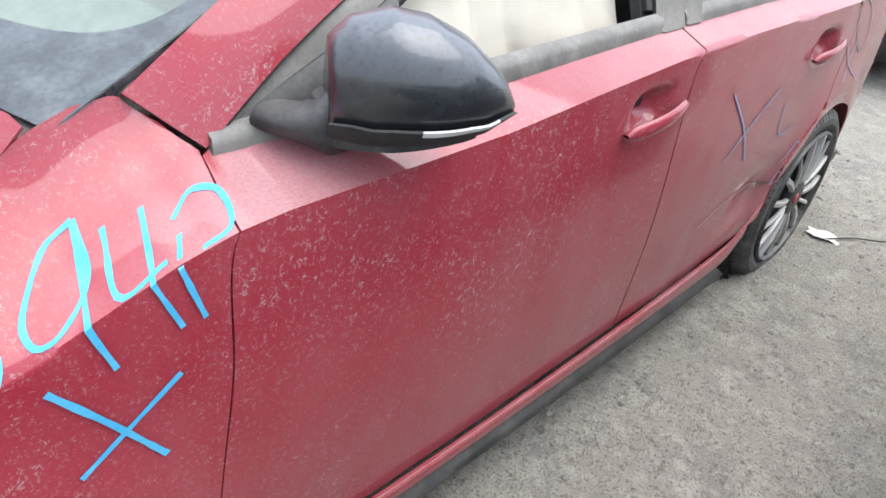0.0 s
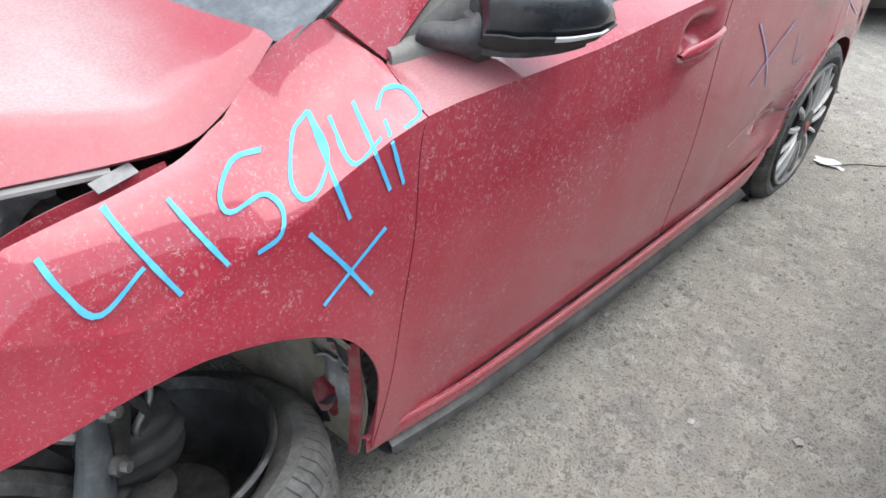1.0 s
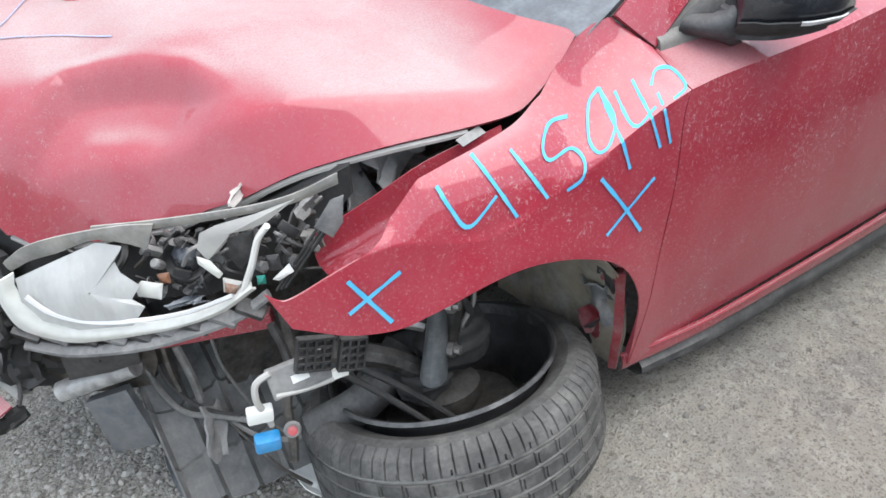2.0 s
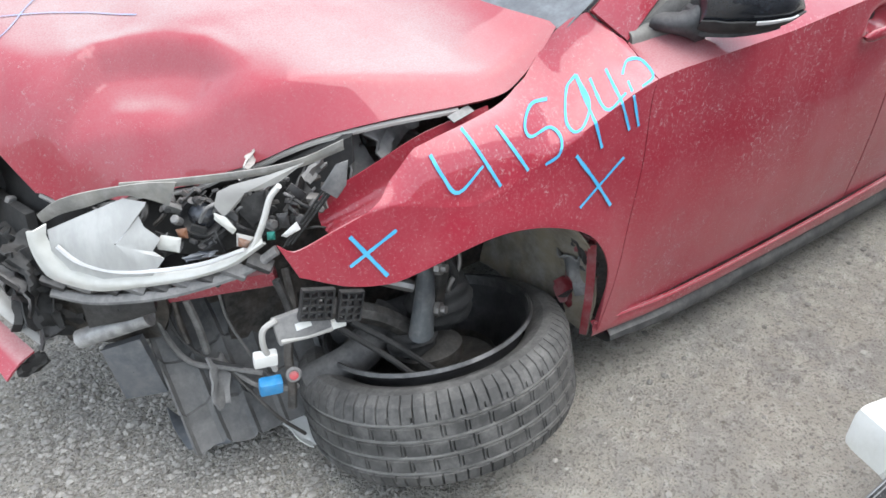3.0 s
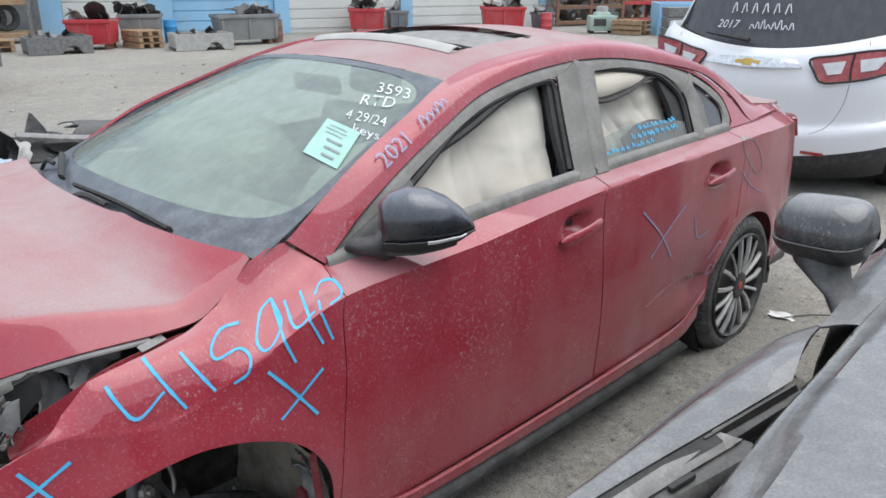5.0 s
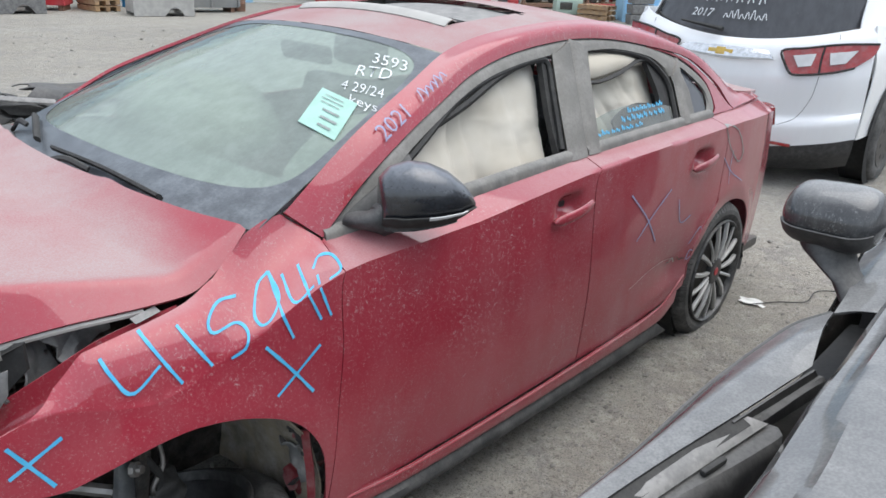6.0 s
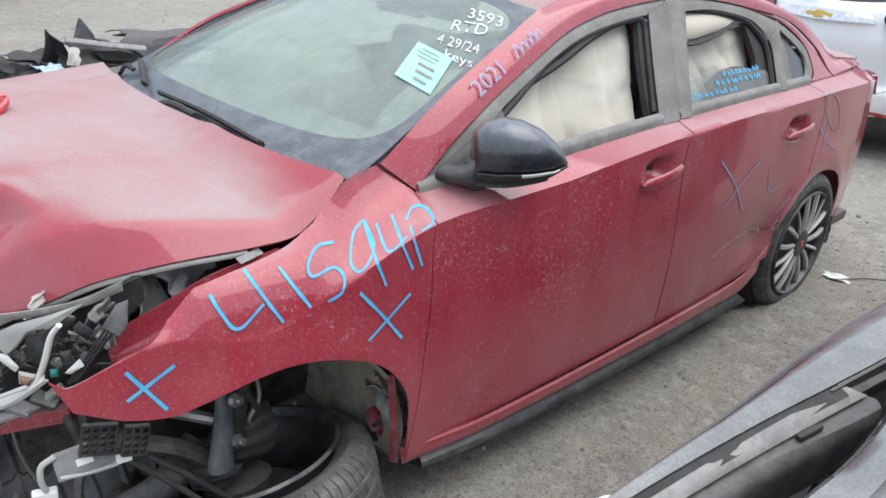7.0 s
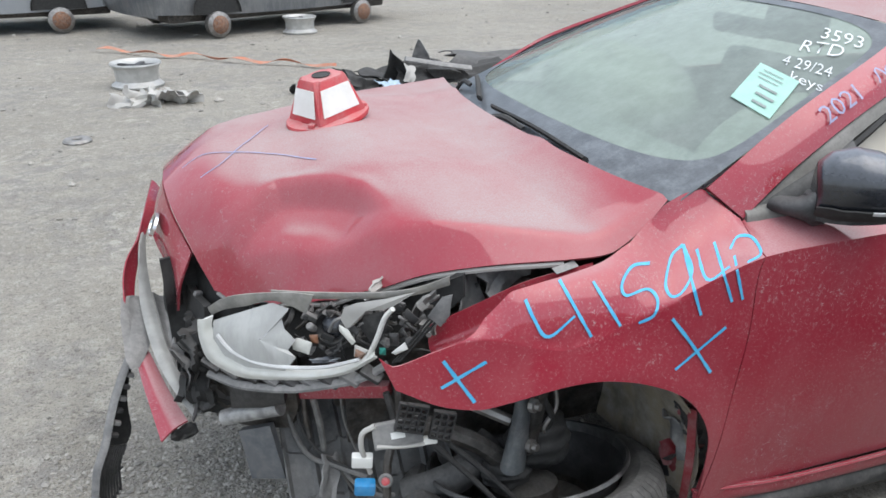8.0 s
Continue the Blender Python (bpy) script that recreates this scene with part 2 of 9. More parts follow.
CHALK_FAINT = surf("faded_blue_marker", (0.26, 0.3, 0.46), (0.3, 0.28, 0.4), 50, 0.7)
CHALK_WHITE = surf("white_marker", (0.7, 0.72, 0.72), (0.55, 0.57, 0.58), 60, 0.7)
CONE_RED = surf("red_plastic", (0.52, 0.03, 0.04), (0.42, 0.022, 0.032), 10, 0.5, dust=0.25, top_dust=0.3)
PAPER = surf("white_paper", (0.75, 0.75, 0.72), (0.68, 0.68, 0.64), 14, 0.8)
GREEN_PAPER = surf("pale_green_paper", (0.34, 0.54, 0.47), (0.3, 0.49, 0.42), 14, 0.7)
INK = surf("grey_ink", (0.2, 0.23, 0.22), (0.26, 0.29, 0.28), 40, 0.8)
BLUE_PLASTIC = surf("blue_plastic", (0.03, 0.3, 0.62), (0.02, 0.24, 0.52), 30, 0.4, dust=0.2)
FOAM = surf("white_foam", (0.74, 0.74, 0.7), (0.66, 0.66, 0.6), 12, 0.75, dust=0.15)
CHROME = surf("chrome", (0.7, 0.7, 0.7), (0.55, 0.55, 0.55), 20, 0.15, 1.0, dust=0.25, grain=0)
GOLD = surf("gold_badge", (0.55, 0.36, 0.08), (0.45, 0.3, 0.06), 20, 0.35, 0.6, dust=0.2)
LAMP_RED = surf("red_lens", (0.35, 0.015, 0.015), (0.25, 0.01, 0.01), 10, 0.15, dust=0.2, grain=0, coat=0.6)
LAMP_WHITE = surf("clear_lens", (0.6, 0.6, 0.6), (0.5, 0.5, 0.5), 10, 0.2, dust=0.2, grain=0, coat=0.6)
LENS = dusty_glass("fogged_headlight_lens", (0.75, 0.77, 0.75), 0.6, (0.66, 0.66, 0.64))
DUST_TRIM = surf("dusty_trim", (0.24, 0.23, 0.2), (0.17, 0.165, 0.15), 22, 0.7, dust=0.5, top_dust=0.2)
LAMP_RIM = surf("lamp_rim_plastic", (0.66, 0.66, 0.62), (0.55, 0.55, 0.5), 12, 0.4, dust=0.25, coat=0.3)
GLASS = dusty_glass("windscreen_glass", (0.5, 0.66, 0.6), 0.48, (0.37, 0.425, 0.39))
SIDE_GLASS = dusty_glass("side_glass", (0.55, 0.62, 0.58), 0.3)
# film is dust, thickened and blued to stand for the sky's reflection
DARK_GLASS = dusty_glass("tinted_glass", (0.05, 0.06, 0.07), 0.19, (0.4, 0.41, 0.44))
BORDER = surf("printed_border", (0.035, 0.039, 0.046), (0.055, 0.06, 0.07), 9, 0.25, dust=0.36, top_dust=0.14, dust_colour=(0.28, 0.31, 0.33))
WALL_BLUE = surf("blue_wall", (0.28, 0.5, 0.68), (0.25, 0.45, 0.62), 0.8, 0.8, dust=0.2)
WALL_WHITE = surf("white_shutter", (0.66, 0.66, 0.62), (0.6, 0.6, 0.56), 0.7, 0.7, dust=0.2)
BIN_RED = surf("red_skip", (0.5, 0.03, 0.04), (0.42, 0.03, 0.035), 1.5, 0.6, dust=0.2)
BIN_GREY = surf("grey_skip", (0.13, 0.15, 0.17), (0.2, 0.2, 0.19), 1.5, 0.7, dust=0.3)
WOOD = surf("pallet_wood", (0.38, 0.24, 0.12), (0.28, 0.17, 0.09), 6, 0.85, dust=0.3)
TAPE = surf("orange_strap", (0.5, 0.16, 0.08), (0.42, 0.2, 0.13), 6, 0.8, dust=0.4)


def ground_material():
    m, nt, p = nodes_of("packed_dirt")
    big, mid = noise_at(nt, 0.35, 5, rough=0.6), noise_at(nt, 5.5, 7, rough=0.72)
    fine, grit = noise_at(nt, 28, 5, rough=0.7), noise_at(nt, 150, 3)
    tracks = noise_at(nt, 0.5, 3, (0.25, 2.2, 1))
    col = blend(nt, ramp(nt, big, 0.35, 0.65), (0.285, 0.264, 0.224), (0.355, 0.33, 0.282))
    col = blend(nt, ramp(nt, tracks, 0.5, 0.7, 0, 0.5), col, (0.39, 0.37, 0.335))
    patchy = ramp(nt, noise_at(nt, 1.1, 4, rough=0.6), 0.38, 0.62, 0.25, 1.0)
    col = blend(nt, calc(nt, "MULTIPLY", ramp(nt, mid, 0.44, 0.58, 0, 0.65), patchy), col, (0.23, 0.22, 0.21))
    col = blend(nt, calc(nt, "MULTIPLY", ramp(nt, noise_at(nt, 9, 6, rough=0.7), 0.5, 0.66, 0, 0.75), ramp(nt, noise_at(nt, 1.7, 3), 0.4, 0.6, 0.3, 1.0)), col, (0.48, 0.452, 0.395))
    col = blend(nt, ramp(nt, fine, 0.52, 0.62, 0, 0.55), col, (0.44, 0.42, 0.375))
    col = blend(nt, ramp(nt, noise_at(nt, 46, 4, rough=0.65), 0.57, 0.64, 0, 0.55), col, (0.13, 0.118, 0.1))
    col = blend(nt, ramp(nt, grit, 0.55, 0.63, 0, 0.65), col, (0.12, 0.108, 0.09))
    nt.links.new(col, p.inputs["Base Color"])
    p.inputs["Roughness"].default_value = 0.95
    h = calc(nt, "ADD", calc(nt, "MULTIPLY", fine, 0.6), calc(nt, "MULTIPLY", grit, 0.4))
    bump(nt, p, h, 1.0, 0.035)
    return m


GROUND = ground_material()


def stone_material():
    m, nt, p = nodes_of("gravel")
    g = nt.nodes.new("ShaderNodeNewGeometry")
    c = blend(nt, g.outputs["Random Per Island"], (0.13, 0.122, 0.11), (0.42, 0.4, 0.36))
    nt.links.new(blend(nt, ramp(nt, noise_at(nt, 60, 3), 0.35, 0.65, 0, 0.5), c, (0.3, 0.28, 0.25)), p.inputs["Base Color"])
    p.inputs["Roughness"].default_value = 0.9
    return m


STONE = stone_material()


# ---- building tools ----
def thing(name, label, category, base=(0, 0, 0), group="", kind=""):
    """An Empty at the base of a thing, under which its parts are hung."""
    ob = new(name)
    ob.location = base
    ob.empty_display_size = 0.05
    return tagged(ob, label, category, group, kind)


def hang(ob, parent):
    ob.parent = parent
    at = Matrix.Identity(4)
    if parent.type == "EMPTY":
        at = Matrix.LocRotScale(parent.location, parent.rotation_euler, None)
    ob.matrix_parent_inverse = at.inverted()
    return ob


def part(name, bm, material, parent=None, label="", smooth=40):
    """Links a bmesh as one mesh object, under a thing or a part."""
    me = bpy.data.meshes.new(name)
    if smooth:
        lim = math.cos(radians(smooth))
        bm.normal_update()
        for f in bm.faces:
            f.smooth = True
        for e in bm.edges:
            if len(e.link_faces) == 2 and e.link_faces[0].normal.dot(e.link_faces[1].normal) < lim:
                e.smooth = False
    bm.to_mesh(me)
    bm.free()
    me.materials.append(material)
    ob = new(name, me)
    if label:
        ob["label"] = label
    return hang(ob, parent) if parent else ob


def lerp(a, b, t):
    return a + (b - a) * t


def sstep(a, b, v):
    t = min(1.0, max(0.0, (v - a) / (b - a)))
    return t * t * (3 - 2 * t)


def table(pairs):
    xs, ys = [p[0] for p in pairs], [p[1] for p in pairs]
    return lambda v: float(np.interp(v, xs, ys))


def curve(points, n, closed=False):
    """n points along a smooth line through the given ones, at even steps."""
    pts = [Vector(p if len(p) == 3 else (*p, 0)) for p in points]
    k = len(pts)
    dense = []
    for i in range(k if closed else k - 1):
        p0 = pts[i - 1] if closed or i > 0 else pts[0] * 2 - pts[1]
        p1, p2 = pts[i], pts[(i + 1) % k]
        p3 = pts[(i + 2) % k] if closed or i + 2 < k else p2 * 2 - p1
        d1, d2 = (p2 - p1), None
        m1, m2 = (p2 - p0) * 0.5, (p3 - p1) * 0.5
        lim = d1.length * 1.0
        if m1.length > lim:
            m1 = m1 * (lim / m1.length)
        if m2.length > lim:
            m2 = m2 * (lim / m2.length)
        for j in range(12):
            t = j / 12
            dense.append(p1 * (2 * t**3 - 3 * t**2 + 1) + m1 * (t**3 - 2 * t**2 + t) + p2 * (3 * t**2 - 2 * t**3) + m2 * (t**3 - t**2))
    dense.append(pts[0] if closed else pts[-1])
    run = [0.0]
    for a, b in zip(dense, dense[1:]):
        run.append(run[-1] + (b - a).length)
    out, j = [], 0
    for i in range(n):
        s = run[-1] * i / (n if closed else n - 1)
        while j < len(run) - 2 and run[j + 1] < s:
            j += 1
        t = (s - run[j]) / max(run[j + 1] - run[j], 1e-9)
        out.append(dense[j].lerp(dense[j + 1], min(t, 1)))
    return out


def grid_bm(rows, thick=0.0, close=False, flip=False):
    """A sheet from rows of points; thick: metres of thickness away from its normal, with closed edges."""
    bm = bmesh.new()
    vs = [[bm.verts.new(p) for p in r] for r in rows]
    for a, b in zip(vs, vs[1:]):
        n = len(a)
        for i in range(n if close else n - 1):
            q = [a[i], a[(i + 1) % n], b[(i + 1) % n], b[i]]
            try:
                bm.faces.new(q[::-1] if flip else q)
            except ValueError:
                pass
    if thick:
        bm.normal_update()
        under = {v: bm.verts.new(v.co - v.normal * thick) for v in list(bm.verts)}
        edges = [e for e in bm.edges if len(e.link_faces) == 1]
        faces = list(bm.faces)
        for f in faces:
            bm.faces.new([under[v] for v in reversed(f.verts)])
        for e in edges:
            f = e.link_faces[0]
            vv = list(f.verts)
            i = vv.index(e.verts[0])
            a, b = (e.verts[0], e.verts[1]) if vv[(i + 1) % len(vv)] == e.verts[1] else (e.verts[1], e.verts[0])
            bm.faces.new([b, a, under[a], under[b]])
    return bm


def coons(bottom, top, left, right, nu, nv):
    """Rows of points that fill the patch between four curves. bottom and top run from left to right, left and right upwards."""
    B, T, L, R = curve(bottom, nu), curve(top, nu), curve(left, nv), curve(right, nv)
    rows = []
    for j in range(nv):
        v = j / (nv - 1)
        row = []
        for i in range(nu):
            u = i / (nu - 1)
            row.append(B[i] * (1 - v) + T[i] * v + L[j] * (1 - u) + R[j] * u - (B[0] * (1 - u) * (1 - v) + B[-1] * u * (1 - v) + T[0] * (1 - u) * v + T[-1] * u * v))
        rows.append(row)
    return rows


def loft(curves, n, m=1):
    """Rows of points from one 3D line to the next."""
    cs = [curve(c, n) for c in curves]
    if len(cs) == 2:
        cols = [[a.lerp(b, j / m) for j in range(m + 1)] for a, b in zip(*cs)]
    else:
        cols = [curve(c, m + 1) for c in zip(*cs)]
    return [[c[j] for c in cols] for j in range(m + 1)]


def tube(points, radius, sides=8, n=0, bm=None, cap=True, flat=1.0):
    """A pipe along a line. radius: one, or one for each end. flat: squashes it."""
    bm = bm or bmesh.new()
    pts = curve(points, n or max(8, len(points) * 5))
    r0, r1 = radius if isinstance(radius, tuple) else (radius, radius)
    rings, side = [], None
    for i, p in enumerate(pts):
        t = (pts[min(i + 1, len(pts) - 1)] - pts[max(i - 1, 0)]).normalized()
        if side is None:
            side = t.orthogonal().normalized()
        side = (side - t * side.dot(t)).normalized()
        up = t.cross(side)
        r = lerp(r0, r1, i / (len(pts) - 1))
        rings.append([bm.verts.new(p + side * math.cos(a) * r + up * math.sin(a) * r * flat) for a in [2 * math.pi * k / sides for k in range(sides)]])
    for a, b in zip(rings, rings[1:]):
        for k in range(sides):
            bm.faces.new([a[k], a[(k + 1) % sides], b[(k + 1) % sides], b[k]])
    if cap:
        bm.faces.new(rings[0][::-1])
        bm.faces.new(rings[-1])
    return bm


def box(size, at=(0, 0, 0), turn=(0, 0, 0), bevel=0.0, bm=None, taper=1.0):
    """A bevelled block centred at a place."""
    own = bmesh.new()
    bmesh.ops.create_cube(own, size=1)
    for v in own.verts:
        k = taper if v.co.z > 0 else 1.0
        v.co = Vector((v.co.x * size[0] * k, v.co.y * size[1] * k, v.co.z * size[2]))
    if bevel:
        bmesh.ops.bevel(own, geom=list(own.edges), offset=bevel, segments=2, profile=0.6, affect="EDGES")
    own.transform(pose(*at, *turn))
    return join(bm, own)


def join(bm, other):
    if bm is None:
        return other
    me = bpy.data.meshes.new("tmp")
    other.to_mesh(me)
    other.free()
    bm.from_mesh(me)
    bpy.data.meshes.remove(me)
    return bm


def lathe(profile, steps=32, m=None, bm=None, arc=360.0):
    """Turns a line of (radius, height) round z; m places it."""
    own = bmesh.new()
    full = arc >= 360
    rings = []
    for r, h in profile:
        rings.append([own.verts.new((r * math.cos(a), r * math.sin(a), h)) for a in [radians(arc) * k / steps for k in range(steps if full else steps + 1)]])
    for a, b in zip(rings, rings[1:]):
        n = len(a)
        for k in range(n if full else n - 1):
            own.faces.new([a[k], a[(k + 1) % n], b[(k + 1) % n], b[k]])
    bmesh.ops.remove_doubles(own, verts=own.verts, dist=1e-6)
    bmesh.ops.recalc_face_normals(own, faces=own.faces)
    if m is not None:
        own.transform(m)
    return join(bm, own)


def ribbon(points, width, where, bm=None, n=0, lift=0.002):
    """A painted stroke: a flat band along a line in a surface's own two coordinates. where(a, b) gives the place."""
    bm = bm or bmesh.new()
    pts = curve(points, n or max(6, len(points) * 5))
    last = None
    for i, p in enumerate(pts):
        t = (pts[min(i + 1, len(pts) - 1)] - pts[max(i - 1, 0)]).normalized()
        s = Vector((-t.y, t.x, 0)) * width * 0.5 * (0.85 + 0.3 * noise.noise(p * 40))
        pair = [bm.verts.new(where(q.x, q.y)) for q in (p + s, p - s)]
        if last:
            bm.faces.new([last[0], last[1], pair[1], pair[0]])
        last = pair
    return bm


def torn_sheet(w, h, m, seed, thick=0.004, curl=0.06, n=9):
    """A broken piece of moulding: a bent sheet with an uneven outline."""
    rows = []
    for j in range(n):
        row = []
        for i in range(n):
            u, v = i / (n - 1) - 0.5, j / (n - 1) - 0.5
            edge = max(abs(u), abs(v)) * 2
            q = noise.noise_vector(Vector((u * 3 + seed, v * 3, seed * 1.7)))
            k = 0.35 * edge
            row.append(m @ Vector((w * (u + k * q.x * 0.6), h * (v + k * q.y * 0.6), curl * (q.z + (u * u - v * v) * 2))))
        rows.append(row)
    return grid_bm(rows, thick)


def lettering(text, size, where, bm=None, lift=0.0):
    """Flat letters in the built-in font; where(a, b) sets each corner down on its surface."""
    cu = bpy.data.curves.new("letters", "FONT")
    cu.body, cu.size, cu.resolution_u, cu.offset, cu.shear = text, size, 2, -0.006 * size, 0.18
    ob = bpy.data.objects.new("letters", cu)
    me = bpy.data.meshes.new_from_object(ob)
    own = bmesh.new()
    own.from_mesh(me)
    bmesh.ops.triangulate(own, faces=own.faces)
    for v in own.verts:
        v.co = where(v.co.x, v.co.y)
    bpy.data.objects.remove(ob)
    bpy.data.curves.remove(cu)
    bpy.data.meshes.remove(me)
    return join(bm, own)


# ---- ground ----
def ground_height(x, y):
    d = math.hypot(x - 0.5, y + 0.6)
    k = 1.0 / (1.0 + (d / 6) ** 2)
    h = 0.016 * noise.noise((x * 0.9, y * 0.9, 0)) + 0.008 * noise.noise((x * 3.1, y * 3.1, 4)) + 0.004 * noise.noise((x * 11, y * 11, 8))
    return h * k + 0.012 * k


def build_ground():
    def steps(lo, hi):
        out, v, s = [lo], lo, 0.035
        while v < hi:
            v += s
            out.append(v)
        a, b, g = lo, out[-1], 0.05
        left, right = [], []
        while b < 420:
            g *= 1.14
            a, b = a - g, b + g
            left.append(a), right.append(b)
        return left[::-1] + out + right

    xs, ys = steps(-1.8, 3.6), steps(-2.2, 1.2)
    rows = [[(x, y, ground_height(x, y)) for x in xs] for y in ys]
    g = part("ground", grid_bm(rows), GROUND, None, smooth=60)
    tagged(g, "packed grey-brown dirt yard with dust and grit", "ground", kind="structure")


build_ground()

# ---- the red saloon: shape of its flank ----
crease_z = table([(-0.3, 0.77), (-0.1, 0.79), (-0.06, 0.78), (0.065, 0.746), (0.14, 0.758), (0.23, 0.79), (0.32, 0.818), (0.4, 0.85), (0.46, 0.872), (0.53, 0.888), (0.6, 0.894), (0.75, 0.896), (1.0, 0.9), (1.3, 0.92), (1.6, 0.938), (2.05, 0.945), (2.8, 0.945), (3.2, 0.93), (3.6, 0.9)])
crease_y = table([(-0.32, 0.765), (-0.2, 0.795), (-0.1, 0.815), (0.0, 0.833), (0.2, 0.845), (0.45, 0.85), (1.0, 0.852), (2.5, 0.85), (2.9, 0.835), (3.15, 0.81), (3.35, 0.77), (3.5, 0.7), (3.6, 0.6)])
top_z = table([(-0.32, 0.79), (-0.1, 0.81), (-0.06, 0.84), (-0.03, 0.866), (0.1, 0.873), (0.2, 0.884), (0.28, 0.905), (0.33, 0.936), (0.385, 0.967), (0.44, 0.983), (0.5, 0.988), (0.54, 0.958), (0.57, 0.925), (0.6, 0.921), (0.75, 0.94), (1.0, 0.95), (1.6, 0.963), (2.1, 0.97), (2.6, 0.975), (3.1, 0.985), (3.6, 0.95)])
top_y = table([(-0.32, 0.75), (-0.1, 0.79), (-0.06, 0.785), (-0.03, 0.782), (0.1, 0.762), (0.2, 0.745), (0.28, 0.72), (0.33, 0.7), (0.385, 0.685), (0.44, 0.675), (0.5, 0.672), (0.54, 0.69), (0.57, 0.716), (0.6, 0.732), (0.75, 0.757), (1.0, 0.763), (1.6, 0.76), (2.6, 0.752), (3.0, 0.74), (3.3, 0.69), (3.6, 0.52)])

# how the shoulder runs between crease and top: 0 up and then in, 0.5 straight, 1 in and then up
shelf = table([(-0.3, 0.5), (-0.05, 0.35), (0.08, 0.12), (0.2, 0.2), (0.3, 0.55), (0.38, 0.78), (0.5, 0.8), (0.56, 0.6), (0.62, 0.5), (0.75, 0.5)])


def flank(x, z, out=0.0):
    """The place on the car's left flank at x and z."""
    zc, yc = crease_z(x), crease_y(x)
    if z <= zc:
        t = max(0.0, min(1.0, (z - 0.26) / (zc - 0.26)))
        y = yc + 0.014 * math.sin(math.pi * t) - 0.5 * max(0.0, 0.24 - z)
        # swelling over the wheels
        for cx in (0.12, 2.72):
            d = math.hypot(x - cx, z - 0.3)
            y += 0.012 * math.exp(-((d - 0.36) / 0.07) ** 2)
        # bowls behind the door handles
        for cx, cz in ((1.44, 0.846), (2.39, 0.846)):
            y -= 0.045 * math.exp(-(abs((x - cx) / 0.06) ** 3) - abs((z - cz) / 0.034) ** 3)
        # dent and scrape low on the rear door
        y -= 0.016 * math.exp(-((x - 2.24) / 0.13) ** 2 - ((z - 0.42) / 0.09) ** 2)
        y -= 0.005 * math.exp(-((x - 2.0) / 0.25) ** 2 - ((z - 0.44) / 0.12) ** 2)
        y += 0.004 * math.exp(-((x - 2.2) / 0.2) ** 2 - ((z - 0.335 - 0.1 * (x - 2.2)) / 0.03) ** 2)
    else:
        zt, yt = max(top_z(x), zc + 0.012), top_y(x)
        t = min(1.0, (z - zc) / (zt - zc))
        k = shelf(x)
        my, mz = lerp(yc, yt, k), lerp(zt, zc, k)
        y = yc * (1 - t) ** 2 + 2 * my * t * (1 - t) + yt * t * t
        z = zc * (1 - t) ** 2 + 2 * mz * t * (1 - t) + zt * t * t
    return Vector((x, -(y + out), z))


def flank_panel(name, bottom, top, left, right, nu, nv, parent, material=None, label="", thick=0.006, mirror=False):
    rows = coons(bottom, top, left, right, nu, nv)
    # one row of points runs along the shoulder crease, so that it stays crisp
    at = []
    for col in zip(*rows):
        zb, zt = col[0].y, min(col[-1].y, top_z(col[-1].x))
        at.append((crease_z(col[nv // 2].x) - zb) / max(0.01, zt - zb))
    J = round((nv - 1) * min(0.92, max(0.2, sum(at) / len(at))))
    lined = [[None] * nu for _ in range(nv)]
    for i in range(nu):
        zb, zt = rows[0][i].y, min(rows[-1][i].y, top_z(rows[-1][i].x))
        zs, xs = [r[i].y for r in rows], [r[i].x for r in rows]
        rising = all(b > a for a, b in zip(zs, zs[1:]))
        x = float(np.interp(crease_z(xs[J]), zs, xs)) if rising else xs[J]
        for j in range(nv):
            zc = min(max(crease_z(x), zb + 0.1 * (zt - zb)), zt - 0.04 * (zt - zb))
            z = lerp(zb, zc, j / J) if j <= J else lerp(zc, max(zt, zc + 0.001), (j - J) / (nv - 1 - J))
            lined[j][i] = (float(np.interp(z, zs, xs)) if rising else xs[j], z)
    rows = [[flank(x, z) for x, z in r] for r in lined]
    if mirror:
        rows = [[Vector((p.x, -p.y, p.z)) for p in r] for r in rows]
    return part(name, grid_bm(rows, thick, flip=mirror), material or RED, parent, label, smooth=50)


CAR = thing("sedan", "dusty dark red crashed saloon, front end torn off, standing on dirt", "car", (1.4, 0, 0))
FRONT_GAP = [(0.455, 0.262), (0.497, 0.561), (0.515, 0.705), (0.522, 0.862), (0.5675, 0.945)]
B_GAP = [(1.588, 0.29), (1.592, 0.506), (1.578, 0.754), (1.585, 0.9), (1.635, 0.963)]
C_GAP = [(2.37, 0.31), (2.385, 0.425), (2.495, 0.54), (2.585, 0.7), (2.625, 0.88), (2.61, 0.974)]


def shifted(line, dx):
    return [(x + dx, z) for x, z in line]


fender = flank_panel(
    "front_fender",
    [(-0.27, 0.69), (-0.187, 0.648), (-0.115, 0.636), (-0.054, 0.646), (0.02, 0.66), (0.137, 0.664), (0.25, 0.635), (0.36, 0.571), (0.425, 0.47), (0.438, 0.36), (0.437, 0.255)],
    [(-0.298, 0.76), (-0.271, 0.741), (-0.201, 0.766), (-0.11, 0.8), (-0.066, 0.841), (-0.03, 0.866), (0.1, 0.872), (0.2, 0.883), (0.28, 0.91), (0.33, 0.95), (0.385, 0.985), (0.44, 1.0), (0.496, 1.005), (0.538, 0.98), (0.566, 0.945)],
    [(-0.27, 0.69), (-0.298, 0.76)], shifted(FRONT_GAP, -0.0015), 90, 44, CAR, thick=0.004)
